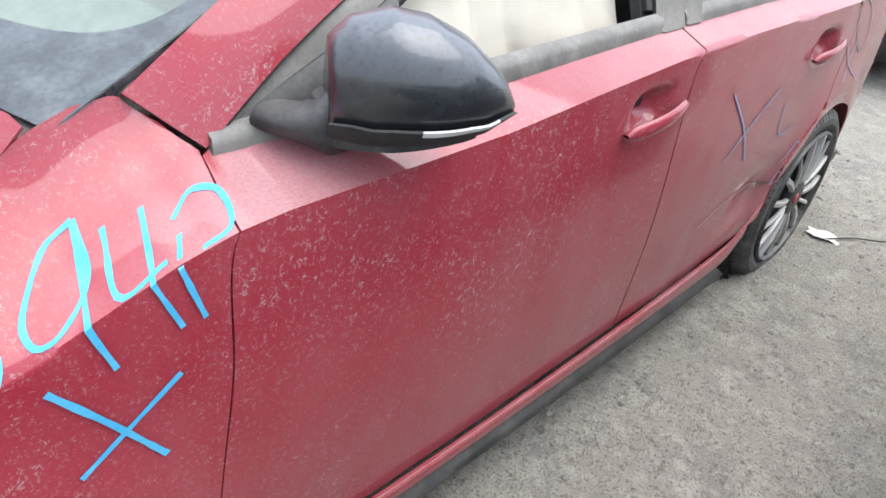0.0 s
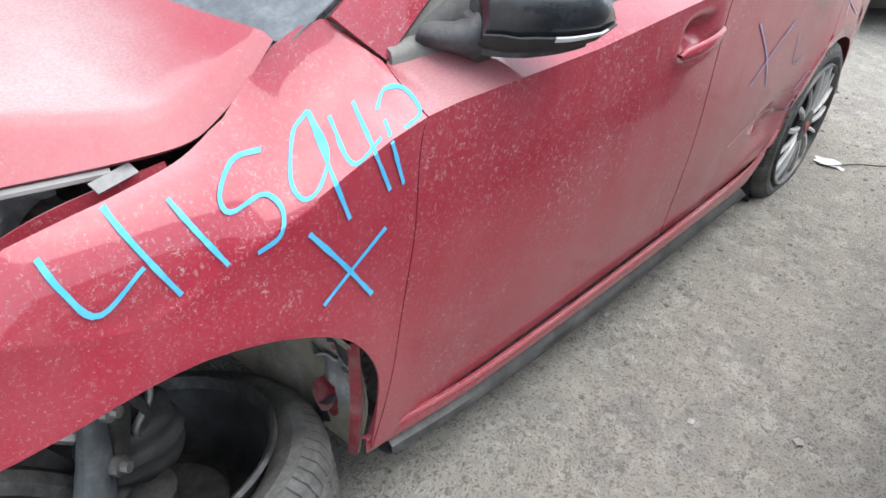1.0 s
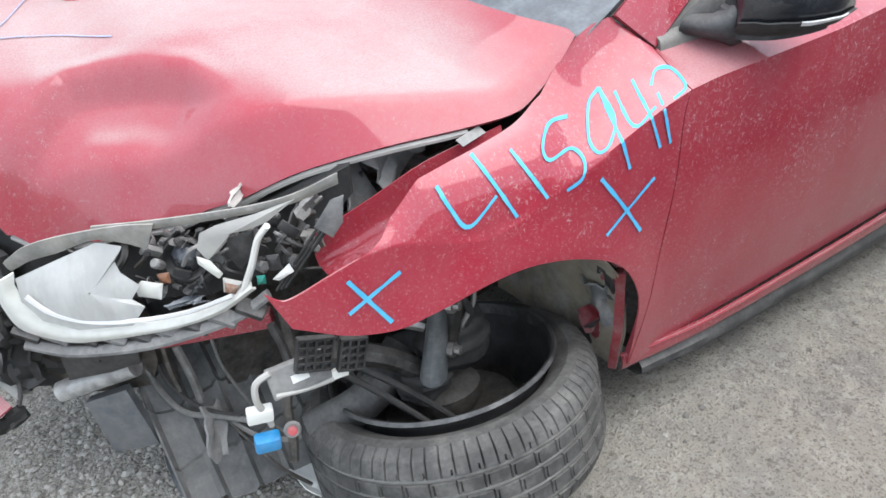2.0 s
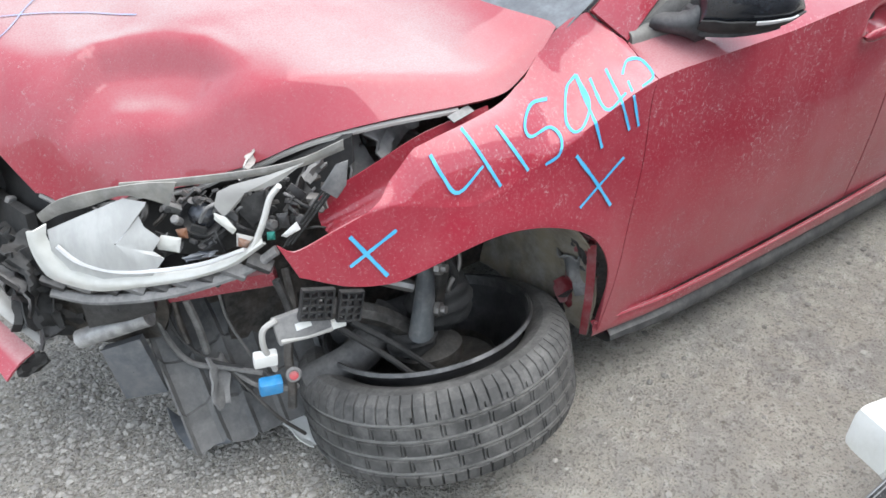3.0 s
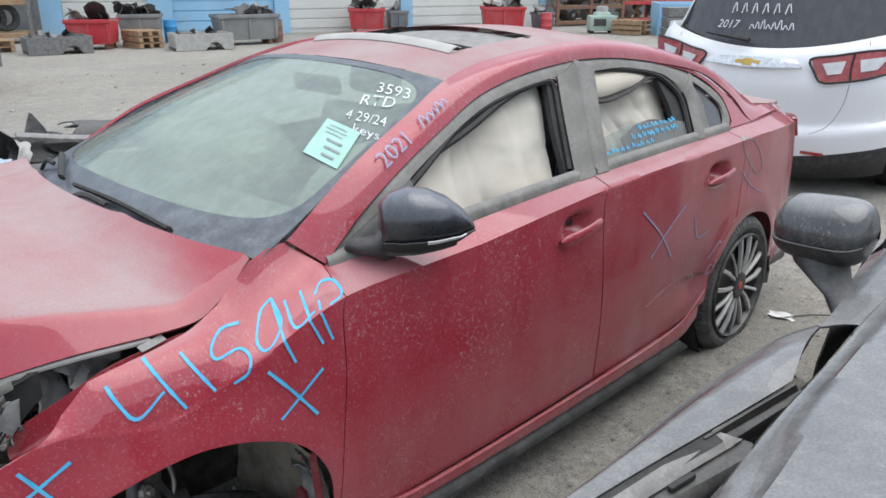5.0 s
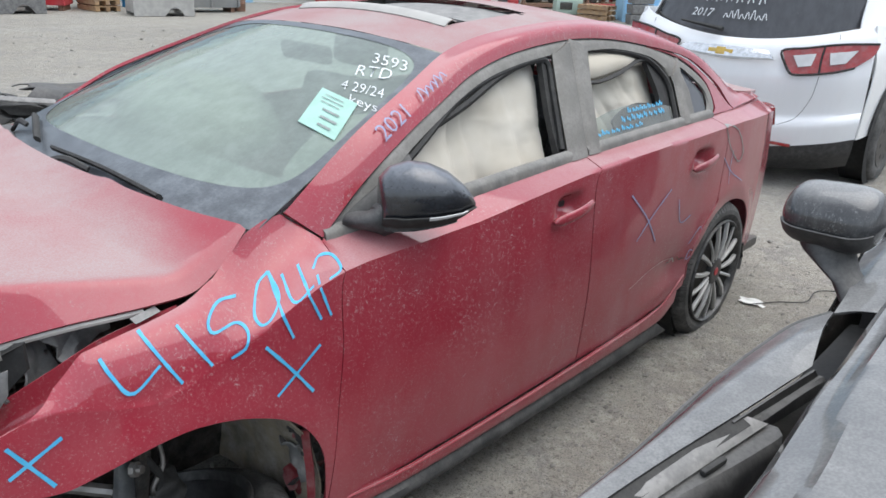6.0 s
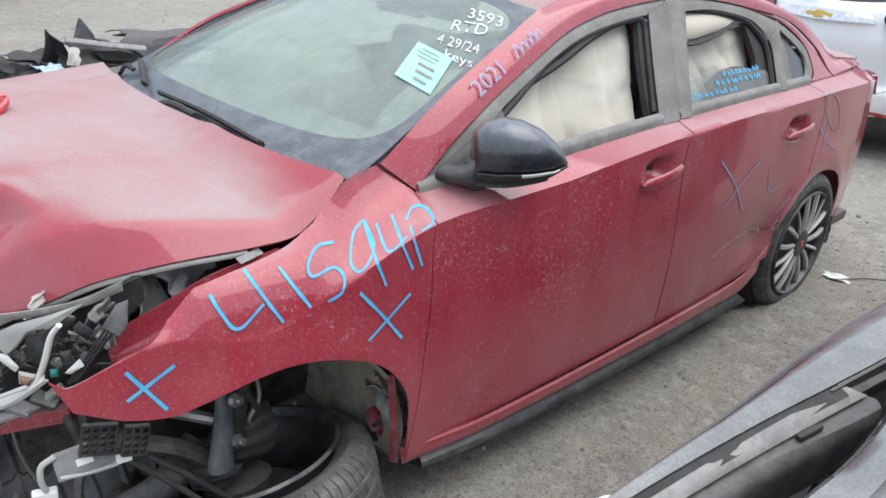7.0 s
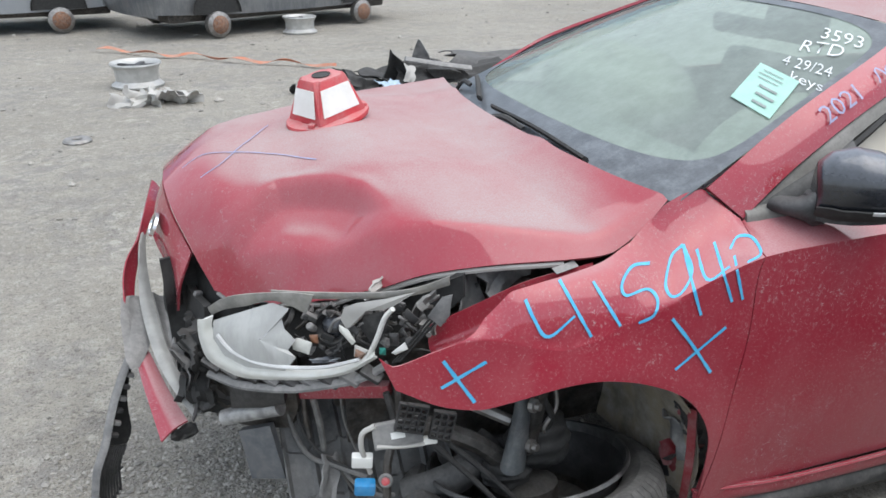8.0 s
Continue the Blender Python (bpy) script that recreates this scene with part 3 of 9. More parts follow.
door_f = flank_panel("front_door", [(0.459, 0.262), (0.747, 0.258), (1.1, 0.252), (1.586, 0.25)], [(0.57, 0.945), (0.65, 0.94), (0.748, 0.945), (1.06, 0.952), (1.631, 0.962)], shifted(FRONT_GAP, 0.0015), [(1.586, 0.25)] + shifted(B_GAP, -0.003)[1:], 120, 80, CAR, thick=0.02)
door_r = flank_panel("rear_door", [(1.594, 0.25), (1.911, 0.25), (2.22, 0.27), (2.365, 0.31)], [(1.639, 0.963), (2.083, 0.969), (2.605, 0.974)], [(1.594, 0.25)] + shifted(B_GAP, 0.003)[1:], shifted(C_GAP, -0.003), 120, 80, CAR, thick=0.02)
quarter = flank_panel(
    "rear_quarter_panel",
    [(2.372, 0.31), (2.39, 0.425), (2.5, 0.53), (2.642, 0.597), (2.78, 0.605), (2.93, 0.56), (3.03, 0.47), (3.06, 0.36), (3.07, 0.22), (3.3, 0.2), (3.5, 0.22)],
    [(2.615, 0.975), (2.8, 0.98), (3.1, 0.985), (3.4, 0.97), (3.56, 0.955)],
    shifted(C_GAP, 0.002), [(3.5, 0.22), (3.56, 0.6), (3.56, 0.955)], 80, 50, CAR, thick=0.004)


def sill(name, lines, material, label):
    rows = loft(lines, 60, 6)
    return part(name, grid_bm(rows, 0.003), material, CAR, label, smooth=30)


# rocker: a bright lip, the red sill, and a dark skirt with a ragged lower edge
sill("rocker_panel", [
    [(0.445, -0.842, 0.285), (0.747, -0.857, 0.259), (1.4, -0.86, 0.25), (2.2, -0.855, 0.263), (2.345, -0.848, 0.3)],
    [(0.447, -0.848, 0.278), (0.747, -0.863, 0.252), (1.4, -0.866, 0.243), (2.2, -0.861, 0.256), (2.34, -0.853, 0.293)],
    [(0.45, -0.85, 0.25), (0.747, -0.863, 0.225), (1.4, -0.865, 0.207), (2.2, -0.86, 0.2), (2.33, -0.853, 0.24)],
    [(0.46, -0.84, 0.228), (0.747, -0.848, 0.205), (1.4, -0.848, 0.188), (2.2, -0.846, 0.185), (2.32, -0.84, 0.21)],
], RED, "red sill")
part("sill_lip", tube([(0.447, -0.852, 0.282), (0.747, -0.867, 0.256), (1.4, -0.87, 0.247), (2.0, -0.866, 0.25), (2.2, -0.866, 0.275), (2.3, -0.868, 0.33), (2.36, -0.865, 0.36)], 0.0045, 6, 80), RED, CAR, "raised sill edge")
sill("side_skirt", [
    [(0.52, -0.84, 0.216), (0.75, -0.852, 0.205), (1.4, -0.852, 0.188), (2.2, -0.848, 0.186)],
    [(0.52, -0.855, 0.2), (0.75, -0.866, 0.185), (1.4, -0.866, 0.165), (2.25, -0.86, 0.15)],
    [(0.52, -0.845, 0.185), (0.75, -0.856, 0.16), (1.4, -0.856, 0.135), (2.3, -0.85, 0.12)],
    [(0.52, -0.8, 0.175), (0.75, -0.81, 0.15), (1.4, -0.81, 0.127), (2.3, -0.8, 0.115)],
], SKIRT, "scuffed dark grey plastic skirt")

# the far flank, plain
mir = flank_panel("far_side_panel", [(-0.25, 0.66), (0.1, 0.66), (0.45, 0.4), (0.6, 0.25), (1.4, 0.22), (2.2, 0.25), (2.4, 0.42), (2.7, 0.6), (3.0, 0.45), (3.5, 0.22)], [(-0.3, 0.8), (0.1, 0.87), (0.4, 0.97), (0.6, 0.945), (1.6, 0.962), (2.6, 0.974), (3.56, 0.955)], [(-0.25, 0.66), (-0.3, 0.8)], [(3.5, 0.22), (3.56, 0.955)], 70, 20, CAR, mirror=True)

# ---- cabin: rails, roof, glass ----
TRIM_TOP = [(0.572, -0.716, 0.921), (0.7, -0.704, 1.018), (0.874, -0.675, 1.108), (1.065, -0.634, 1.18), (1.246, -0.598, 1.241), (1.462, -0.574, 1.281), (1.765, -0.56, 1.304), (2.019, -0.566, 1.296), (2.293, -0.587, 1.26), (2.54, -0.623, 1.196), (2.683, -0.678, 1.1), (2.69, -0.735, 1.002), (2.64, -0.753, 0.975)]
RAIL_IN = [(0.496, -0.673, 0.987), (0.62, -0.655, 1.06), (0.76, -0.632, 1.133), (0.98, -0.582, 1.213), (1.195, -0.528, 1.287), (1.4, -0.515, 1.327), (1.75, -0.51, 1.352), (2.05, -0.515, 1.345), (2.35, -0.54, 1.303), (2.62, -0.585, 1.228), (2.85, -0.64, 1.12), (3.0, -0.68, 1.03), (3.08, -0.735, 0.985)]


def between(a, b, t, push):
    """A line part of the way between two others, pushed outwards."""
    ca, cb = curve(a, 40), curve(b, 40)
    return [p.lerp(q, t) + Vector((0, -push, push)) * min(1, i / 8, (39 - i) / 5) for i, (p, q) in enumerate(zip(ca, cb))]


rail = [[p for p in r] for r in loft([TRIM_TOP[:9] + [(2.58, -0.63, 1.2), (2.76, -0.69, 1.09), (2.83, -0.735, 1.0), (2.86, -0.75, 0.975)], between(TRIM_TOP[:9] + [(2.58, -0.63, 1.2), (2.76, -0.69, 1.09), (2.83, -0.735, 1.0), (2.86, -0.75, 0.975)], RAIL_IN, 0.4, 0.012), RAIL_IN], 90, 8)]
part("roof_rail", grid_bm(rail, 0.01, flip=True), RED, CAR, "red windscreen pillar and roof rail")
part("far_roof_rail", grid_bm([[Vector((p.x, -p.y, p.z)) for p in r] for r in rail], 0.01), RED, CAR)
# red corner behind the rear window
part("pillar_gap", tube([Vector(p) + Vector((0.002, -0.004, 0.002)) for p in TRIM_TOP[:9]], 0.0035, 5, 90), RUBBER, CAR, "dark gap along the roof rail")
part("rear_pillar", grid_bm(loft([TRIM_TOP[8:], [(2.293, -0.588, 1.262), (2.56, -0.626, 1.2), (2.74, -0.685, 1.09), (2.82, -0.735, 1.0), (2.86, -0.75, 0.975)]], 24, 3), 0.008, flip=True), RED, CAR)


SUNROOF = (1.37, 1.8, 0.37)


def roof_z(x, y):
    edge = table([(1.15, 1.28), (1.195, 1.287), (1.4, 1.327), (1.75, 1.352), (2.05, 1.345), (2.35, 1.303), (2.62, 1.228), (2.85, 1.12)])(x)
    half = table([(1.15, 0.53), (1.195, 0.528), (1.75, 0.51), (2.05, 0.515), (2.35, 0.54), (2.62, 0.585)])(x)
    return edge + 0.045 * (1 - min(1, (y / half) ** 2))


def build_roof():
    front = table([(-0.53, 1.195), (-0.3, 1.165), (0, 1.15), (0.3, 1.165), (0.53, 1.195)])
    half = table([(1.15, 0.528), (1.195, 0.528), (1.75, 0.51), (2.05, 0.515), (2.35, 0.54)])
    bm = bmesh.new()
    nu, nv = 60, 41
    vs = []
    for i in range(nu):
        row = []
        for j in range(nv):
            v = j / (nv - 1) * 2 - 1
            u = i / (nu - 1)
            y = v * 0.525
            x = lerp(front(y), 2.42, u)
            y = v * half(x)
            row.append(bm.verts.new((x, y, roof_z(x, y))))
        vs.append(row)
    x0, x1, w = SUNROOF
    for i in range(nu - 1):
        for j in range(nv - 1):
            q = [vs[i][j], vs[i + 1][j], vs[i + 1][j + 1], vs[i][j + 1]]
            c = sum((p.co for p in q), Vector()) / 4
            if x0 < c.x < x1 and abs(c.y) < w:
                continue
            bm.faces.new(q)
    loose = [v for v in bm.verts if not v.link_faces]
    bmesh.ops.delete(bm, geom=loose, context="VERTS")
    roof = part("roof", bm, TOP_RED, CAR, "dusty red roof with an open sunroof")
    # well and tilted glass of the sunroof
    well = bmesh.new()
    rim = [(x0, -w), (x1, -w), (x1, w), (x0, w)]
    top = [well.verts.new((x, y, roof_z(x, y) - 0.001)) for x, y in rim]
    low = [well.verts.new((x, y, roof_z(x, y) - 0.07)) for x, y in rim]
    for k in range(4):
        well.faces.new([top[k], low[k], low[(k + 1) % 4], top[(k + 1) % 4]])
    part("sunroof_well", well, RUBBER, roof, "black sunroof surround", smooth=0)
    pane = [[Vector((lerp(x0 + 0.22, x1 + 0.02, i / 8), lerp(-w, w, j / 8), roof_z(lerp(x0 + 0.22, x1, i / 8), lerp(-w, w, j / 8)) - 0.03 + 0.012 * i / 8)) for i in range(9)] for j in range(9)]
    part("sunroof_glass", grid_bm(pane, 0.008), GREY_PLASTIC, roof, "dusty glass panel slid back under the roof")
    flap = [[Vector((x0 - 0.01 + 0.06 * i / 3, lerp(-w, w, j / 10), roof_z(x0, lerp(-w, w, j / 10)) + 0.002 + 0.02 * math.sin(i / 3 * 2.4))) for i in range(4)] for j in range(11)]
    part("wind_deflector", grid_bm(flap, 0.004), PALE_PLASTIC, roof, "pale dusty deflector strip")


build_roof()


def screen_at(u, v):
    """The windscreen: u across from the left (0 to 1), v upwards."""
    low = curve([(0.415, -0.684, 0.963), (0.315, -0.36, 0.983), (0.29, 0, 0.985), (0.315, 0.36, 0.983), (0.415, 0.684, 0.963)], 31)
    top = curve([(1.188, -0.525, 1.284), (1.16, -0.3, 1.312), (1.145, 0, 1.323), (1.16, 0.3, 1.312), (1.188, 0.525, 1.284)], 31)
    i = min(29, int(u * 30))
    a, b = low[i].lerp(low[i + 1], u * 30 - i), top[i].lerp(top[i + 1], u * 30 - i)
    p = a.lerp(b, v)
    bow = 0.03 * math.sin(math.pi * v) * (0.4 + 0.6 * math.sin(math.pi * u))
    wide = 0.016 * math.sin(math.pi * v) * (2 * u - 1) ** 5
    return p + Vector((-0.4, 0, 0.9)) * bow + Vector((0, wide, 0))


screen = part("windscreen", grid_bm([[screen_at(i / 30, j / 16) for i in range(31)] for j in range(17)], flip=True), GLASS, CAR, "dust-filmed windscreen with marker writing")
screen.visible_shadow = False


def screen_border():
    """Black printed border of the glass, wide below and with rounded inner corners."""
    rows = [[], [], [], []]
    for k in range(161):
        a = 2 * math.pi * k / 160
        c, d = math.cos(a), math.sin(a)
        edge = max(abs(c), abs(d))
        soft = (abs(c) ** 7 + abs(d) ** 7) ** (1 / 7)
        outer = (0.5 + 0.5 * c / edge, 0.5 + 0.5 * d / edge)
        inner = (0.5 + 0.48 * c / soft, 0.535 + 0.425 * d / soft)
        for j in range(4):
            u, v = lerp(outer[0], inner[0], j / 3), lerp(outer[1], inner[1], j / 3)
            rows[j].append(screen_at(u, v) + Vector((-0.4, 0, 0.9)) * 0.002)
    return grid_bm(rows)


part("glass_border", screen_border(), BORDER, screen, "dusty black printed border")


def screen_side(side):
    """The edge of the glass, from the curved pane out to the pillar and the wing."""
    inner, outer = [], []
    for k in range(31):
        p = screen_at(0, k / 30)
        q = flank(p.x, 2.0) + Vector((0, 0.003, -0.002)) if p.x < 0.5 else min(rail[8], key=lambda r: (r - p).length) + Vector((0, 0.003, -0.003))
        inner.append(p)
        outer.append(q)
    return grid_bm([[Vector((p.x, side * p.y, p.z)) for p in row] for row in (outer, inner)], flip=side < 0)


for side in (1, -1):
    part("glass_edge", screen_side(side), BORDER, screen, "dusty black glass edge")
FOLD = [(-0.17, -0.47), (-0.20, -0.42), (-0.222, -0.365), (-0.274, -0.307), (-0.336, -0.255), (-0.39, -0.23), (-0.455, -0.24), (-0.51, -0.26), (-0.57, -0.25)]


def fold_distance(x, y):
    """Distance from the bonnet's fold, above nought towards the crushed corner, and how far along it."""
    best, along = 9.0, 0.0
    for k in range(len(FOLD) - 1):
        (ax, ay), (bx, by) = FOLD[k], FOLD[k + 1]
        dx, dy = bx - ax, by - ay
        t = max(0.0, min(1.0, ((x - ax) * dx + (y - ay) * dy) / (dx * dx + dy * dy)))
        q = math.hypot(x - ax - t * dx, y - ay - t * dy)
        if q < abs(best):
            best = q if dx * (y - ay) - dy * (x - ax) > 0 else -q
            along = (k + t) / (len(FOLD) - 1)
    return best, along


def hood_point(u, v):
    """The bonnet: u from the left edge (0) to the right, v from the front (0) to the screen."""
    left = curve([(-0.563, -0.25, 0.705), (-0.46, -0.36, 0.738), (-0.379, -0.435, 0.754), (-0.258, -0.532, 0.785), (-0.142, -0.605, 0.841), (-0.018, -0.661, 0.867), (0.137, -0.697, 0.871), (0.233, -0.707, 0.874), (0.29, -0.702, 0.898), (0.345, -0.692, 0.934), (0.39, -0.682, 0.972)], 61)
    right = curve([(-0.5, 0.46, 0.81), (-0.3, 0.58, 0.87), (0.0, 0.68, 0.91), (0.2, 0.71, 0.945), (0.37, 0.713, 0.975)], 61)
    front = curve([(-0.563, -0.25, 0.705), (-0.605, -0.16, 0.79), (-0.64, -0.05, 0.862), (-0.65, 0.1, 0.892), (-0.625, 0.3, 0.87), (-0.5, 0.46, 0.81)], 61)
    rear = curve([(0.39, -0.682, 0.972), (0.332, -0.55, 0.985), (0.29, -0.36, 0.998), (0.265, 0, 1.0), (0.29, 0.36, 0.998), (0.37, 0.713, 0.975)], 61)

    def at(c, t):
        i = min(59, int(t * 60))
        return c[i].lerp(c[i + 1], t * 60 - i)

    L, R, F, B = at(left, v), at(right, v), at(front, u), at(rear, u)
    p = F * (1 - v) + B * v + L * (1 - u) + R * u - (front[0] * (1 - u) * (1 - v) + front[-1] * u * (1 - v) + rear[0] * (1 - u) * v + rear[-1] * u * v)
    d = min(u, 1 - u) * 1.4
    # flat top that breaks along a crisp line into a steep side; the line runs into the rear corner
    wide = lerp(0.15, 0.012, v ** 1.3)
    side = min(1.0, d / wide)
    z = 0.054 * min(1.0, wide / 0.085) * side * (1 - (1 - min(1.0, v / 0.2)) ** 2)
    z += 0.012 * math.sin(math.pi * u) * sstep(0, 0.3, v) * sstep(1, 0.7, v)
    # raised creases that run to the front
    for c in (0.27, 0.73):
        z += 0.007 * math.exp(-(((u - c) - 0.04 * (v - 0.5)) / 0.03) ** 2) * sstep(0.1, 0.4, v)
    # buckled fold: a lip, a steep step down towards the corner, then a broad swelling
    fx, fy = p.x, p.y
    d, s = fold_distance(fx, fy)
    ends = sstep(0.0, 0.25, s) * sstep(1.0, 0.85, s)
    z += 0.005 * ends * math.exp(-((d + 0.01) / 0.018) ** 2)
    z -= 0.044 * ends * sstep(-0.005, 0.022, d) * sstep(0.26, 0.05, d)
    z += 0.006 * ends * math.exp(-((d - 0.085 - 0.03 * s) / 0.03) ** 2) * (1 + 0.8 * noise.noise((fx * 14, fy * 14, 1)))
    z -= 0.008 * ends * math.exp(-((d - 0.14) / 0.02) ** 2)
    z += (0.005 * noise.noise((fx * 5, fy * 5, 3)) + 0.0025 * noise.noise((fx * 13, fy * 13, 7))) * sstep(0.7, 0.2, v)
    return p + Vector((0, 0, z))


hood_rows = [[hood_point(i / 110, j / 80) for i in range(111)] for j in range(81)]
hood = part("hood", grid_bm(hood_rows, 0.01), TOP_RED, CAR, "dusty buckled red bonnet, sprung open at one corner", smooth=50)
# pale folded seam along the bonnet's edge
seam = [hood_rows[j][0] + Vector((0, -0.001, -0.006)) for j in range(0, 64, 4)]
part("hood_seam", tube(seam, 0.006, 6, 60), PALE_PLASTIC, hood, "dust-grey folded edge")

# cowl under the wipers
part("cowl", grid_bm(loft([[(0.39, -0.675, 0.955), (0.28, -0.36, 0.972), (0.25, 0, 0.975), (0.28, 0.36, 0.972), (0.36, 0.71, 0.965)], [(0.44, -0.665, 0.962), (0.35, -0.36, 0.98), (0.32, 0, 0.982), (0.35, 0.36, 0.98), (0.43, 0.69, 0.968)]], 40, 4), 0.01, flip=True), PLASTIC, CAR, "black plastic cowl")


def wiper(foot, tip, blade0, blade1):
    bm = tube([foot, Vector(foot).lerp(Vector(tip), 0.5) + Vector((0, 0, 0.02)), tip], (0.012, 0.008), 6, 14, flat=0.6)
    arm = part("wiper", bm, RUBBER, CAR, "black wiper arm with blade")
    part("blade", tube([blade0, Vector(blade0).lerp(Vector(blade1), 0.5) + Vector((0, 0, 0.008)), blade1], 0.007, 6, 16, flat=1.8), RUBBER, arm)


def on_screen(u, v, up=0.02):
    return tuple(screen_at(u, v) + Vector((-0.4 * up, 0, up)))


wiper(on_screen(0.56, -0.02, 0.01), on_screen(0.4, 0.012), on_screen(0.57, 0.03), on_screen(0.19, 0.004))
wiper(on_screen(0.9, 0.0, 0.01), on_screen(0.8, 0.05), on_screen(0.86, 0.09), on_screen(0.66, 0.03))


# ---- window surrounds, blinds of cloth, cabin ----
def cabin(x, z, inward=0.0):
    """The place on the side glass plane."""
    return Vector((x, -(0.764 - 0.58 * (z - 0.955) - 0.064 * sstep(0.85, 0.56, x)) + inward, z + inward * 0.3))


def surround(name, outer, inner, material, parent, label="", n=40, proud=0.006, thick=0.012):
    a = curve([(x, z) for x, z in outer], n)
    b = curve([(x, z) for x, z in inner], n)
    rows = []
    for t in (0, 0.12, 0.5, 0.88, 1):
        rows.append([cabin(lerp(p.x, q.x, t), lerp(p.y, q.y, t), 0.004 if t in (0, 1) else -proud) for p, q in zip(a, b)])
    return part(name, grid_bm(rows, thick, flip=True), material, parent, label)


TOP = [(x, z) for x, y, z in TRIM_TOP]
head_f = surround("window_surround", TOP[:6] + [(1.7, 1.3), (1.772, 1.304)], [(0.6, 0.94), (0.74, 1.008), (0.9, 1.083), (1.12, 1.168), (1.28, 1.216), (1.46, 1.245), (1.6, 1.258), (1.655, 1.26)], TRIM, door_f, "dust-grey window surround")
surround("pillar_cover", [(1.655, 1.262), (1.6, 1.12), (1.545, 0.955)], [(1.772, 1.302), (1.71, 1.13), (1.647, 0.958)], TRIM, door_f, "dust-grey pillar cover", 16)
surround("pillar_cover", [(1.778, 1.302), (1.716, 1.13), (1.653, 0.958)], [(1.865, 1.275), (1.79, 1.12), (1.722, 0.96)], TRIM, door_r, "dust-grey pillar cover", 16)
surround("window_surround", [(1.778, 1.303), (2.019, 1.296), (2.293, 1.26), (2.46, 1.218), (2.5, 1.205)], [(1.86, 1.262), (2.07, 1.258), (2.29, 1.218), (2.37, 1.17), (2.4, 1.13)], TRIM, door_r, "dust-grey window surround", 30)
surround("window_divider", [(2.4, 1.14), (2.405, 1.1), (2.36, 0.97)], [(2.5, 1.206), (2.46, 1.12), (2.415, 0.972)], TRIM, door_r, "dust-grey divider", 16)
surround("quarter_window_surround", [(2.5, 1.206), (2.6, 1.16), (2.683, 1.1), (2.692, 1.02), (2.64, 0.975)], [(2.485, 1.182), (2.57, 1.13), (2.64, 1.07), (2.64, 1.02), (2.6, 0.985)], TRIM, quarter, "dust-grey surround", 24)
surround("belt_strip", [(0.57, 0.911), (0.65, 0.921), (0.748, 0.934), (1.06, 0.947), (1.645, 0.96)], [(0.577, 0.932), (0.65, 0.941), (0.748, 0.953), (1.06, 0.966), (1.645, 0.98)], BELT, door_f, "dark grey belt strip", 40, 0.005)
surround("belt_strip", [(1.652, 0.96), (2.083, 0.967), (2.64, 0.972)], [(1.652, 0.98), (2.083, 0.986), (2.63, 0.99)], BELT, door_r, "dark grey belt strip", 40, 0.005)
# black channels inside the openings
for line, owner in (([(0.75, 0.985), (0.93, 1.075), (1.12, 1.16), (1.28, 1.206), (1.46, 1.235), (1.58, 1.247), (1.63, 1.235), (1.6, 1.14), (1.545, 0.985)], door_f), ([(1.735, 0.985), (1.8, 1.12), (1.865, 1.255), (2.07, 1.249), (2.28, 1.21), (2.365, 1.15), (2.385, 1.1), (2.35, 0.99)], door_r)):
    part("glass_channel", tube([cabin(x, z, 0.012) for x, z in line], 0.011, 6, 60), RUBBER, owner, "black rubber channel")
# sail panel that carries the mirror
surround("sail_panel", [(0.6, 0.944), (0.73, 1.008), (0.88, 1.078)], [(0.63, 0.936), (0.74, 0.948), (0.85, 0.962)], SAIL, door_f, "dusty black corner panel", 14, 0.01)
part("quarter_window", grid_bm([[cabin(x, z, 0.01) for x, z in r] for r in ([(2.41, 0.98), (2.62, 0.985)], [(2.46, 1.09), (2.645, 1.05)], [(2.495, 1.19), (2.5, 1.19)])]), DARK_GLASS, quarter, "dark quarter window")
part("quarter_window_blind", grid_bm([[cabin(x, z, 0.004) for x, z in r] for r in ([(2.4, 0.978), (2.5, 0.98)], [(2.43, 1.08), (2.53, 1.08)], [(2.48, 1.185), (2.5, 1.185)])], 0.004), TRIM, quarter, "dust-grey blank")


def cloth_sheet(name, x0, x1, z0, z1, lean0, lean1, seed, depth, label, folds=5):
    """A hanging airbag curtain with soft upright folds."""
    rows = []
    n, m = 80, 36
    edge = table(TOP[:11])
    for j in range(m):
        v = j / (m - 1)
        row = []
        for i in range(n):
            u = i / (n - 1)
            x = lerp(lerp(x0, x1, u), lerp(x0 + lean0, x1 + lean1, u), v)
            z = min(lerp(z0, z1, v), edge(x) - 0.012)
            d = depth + 0.03 * abs(math.sin(u * folds * 1.3 + seed + v * 0.7)) + 0.02 * noise.noise((u * 5, v * 4, seed)) + 0.008 * abs(noise.noise((u * 9 + v * 4, v * 3, seed))) + 0.005 * abs(noise.noise((u * 4, v * 22, seed)))
            # hanging pleats, and slack creases across them near the hem
            slant = u + 0.3 * v + 0.02 * math.sin(v * 5 + seed)
            for c, h in ((0.22, 0.02), (0.5, 0.045), (0.62, 0.03), (0.9, 0.025)):
                q = slant - c
                d += h * (math.exp(-abs(q) / 0.03) if q < 0 else math.exp(-q / 0.11)) * (1.1 - 0.6 * v)
            d += 0.014 * sstep(0.45, 0.8, u) * abs(math.sin(v * 9 + 1.5 * u + seed)) * (1 - v)
            row.append(cabin(x, z, d))
        rows.append(row)
    return part(name, grid_bm(rows, 0.003, flip=True), CLOTH, CAR, label, smooth=80)


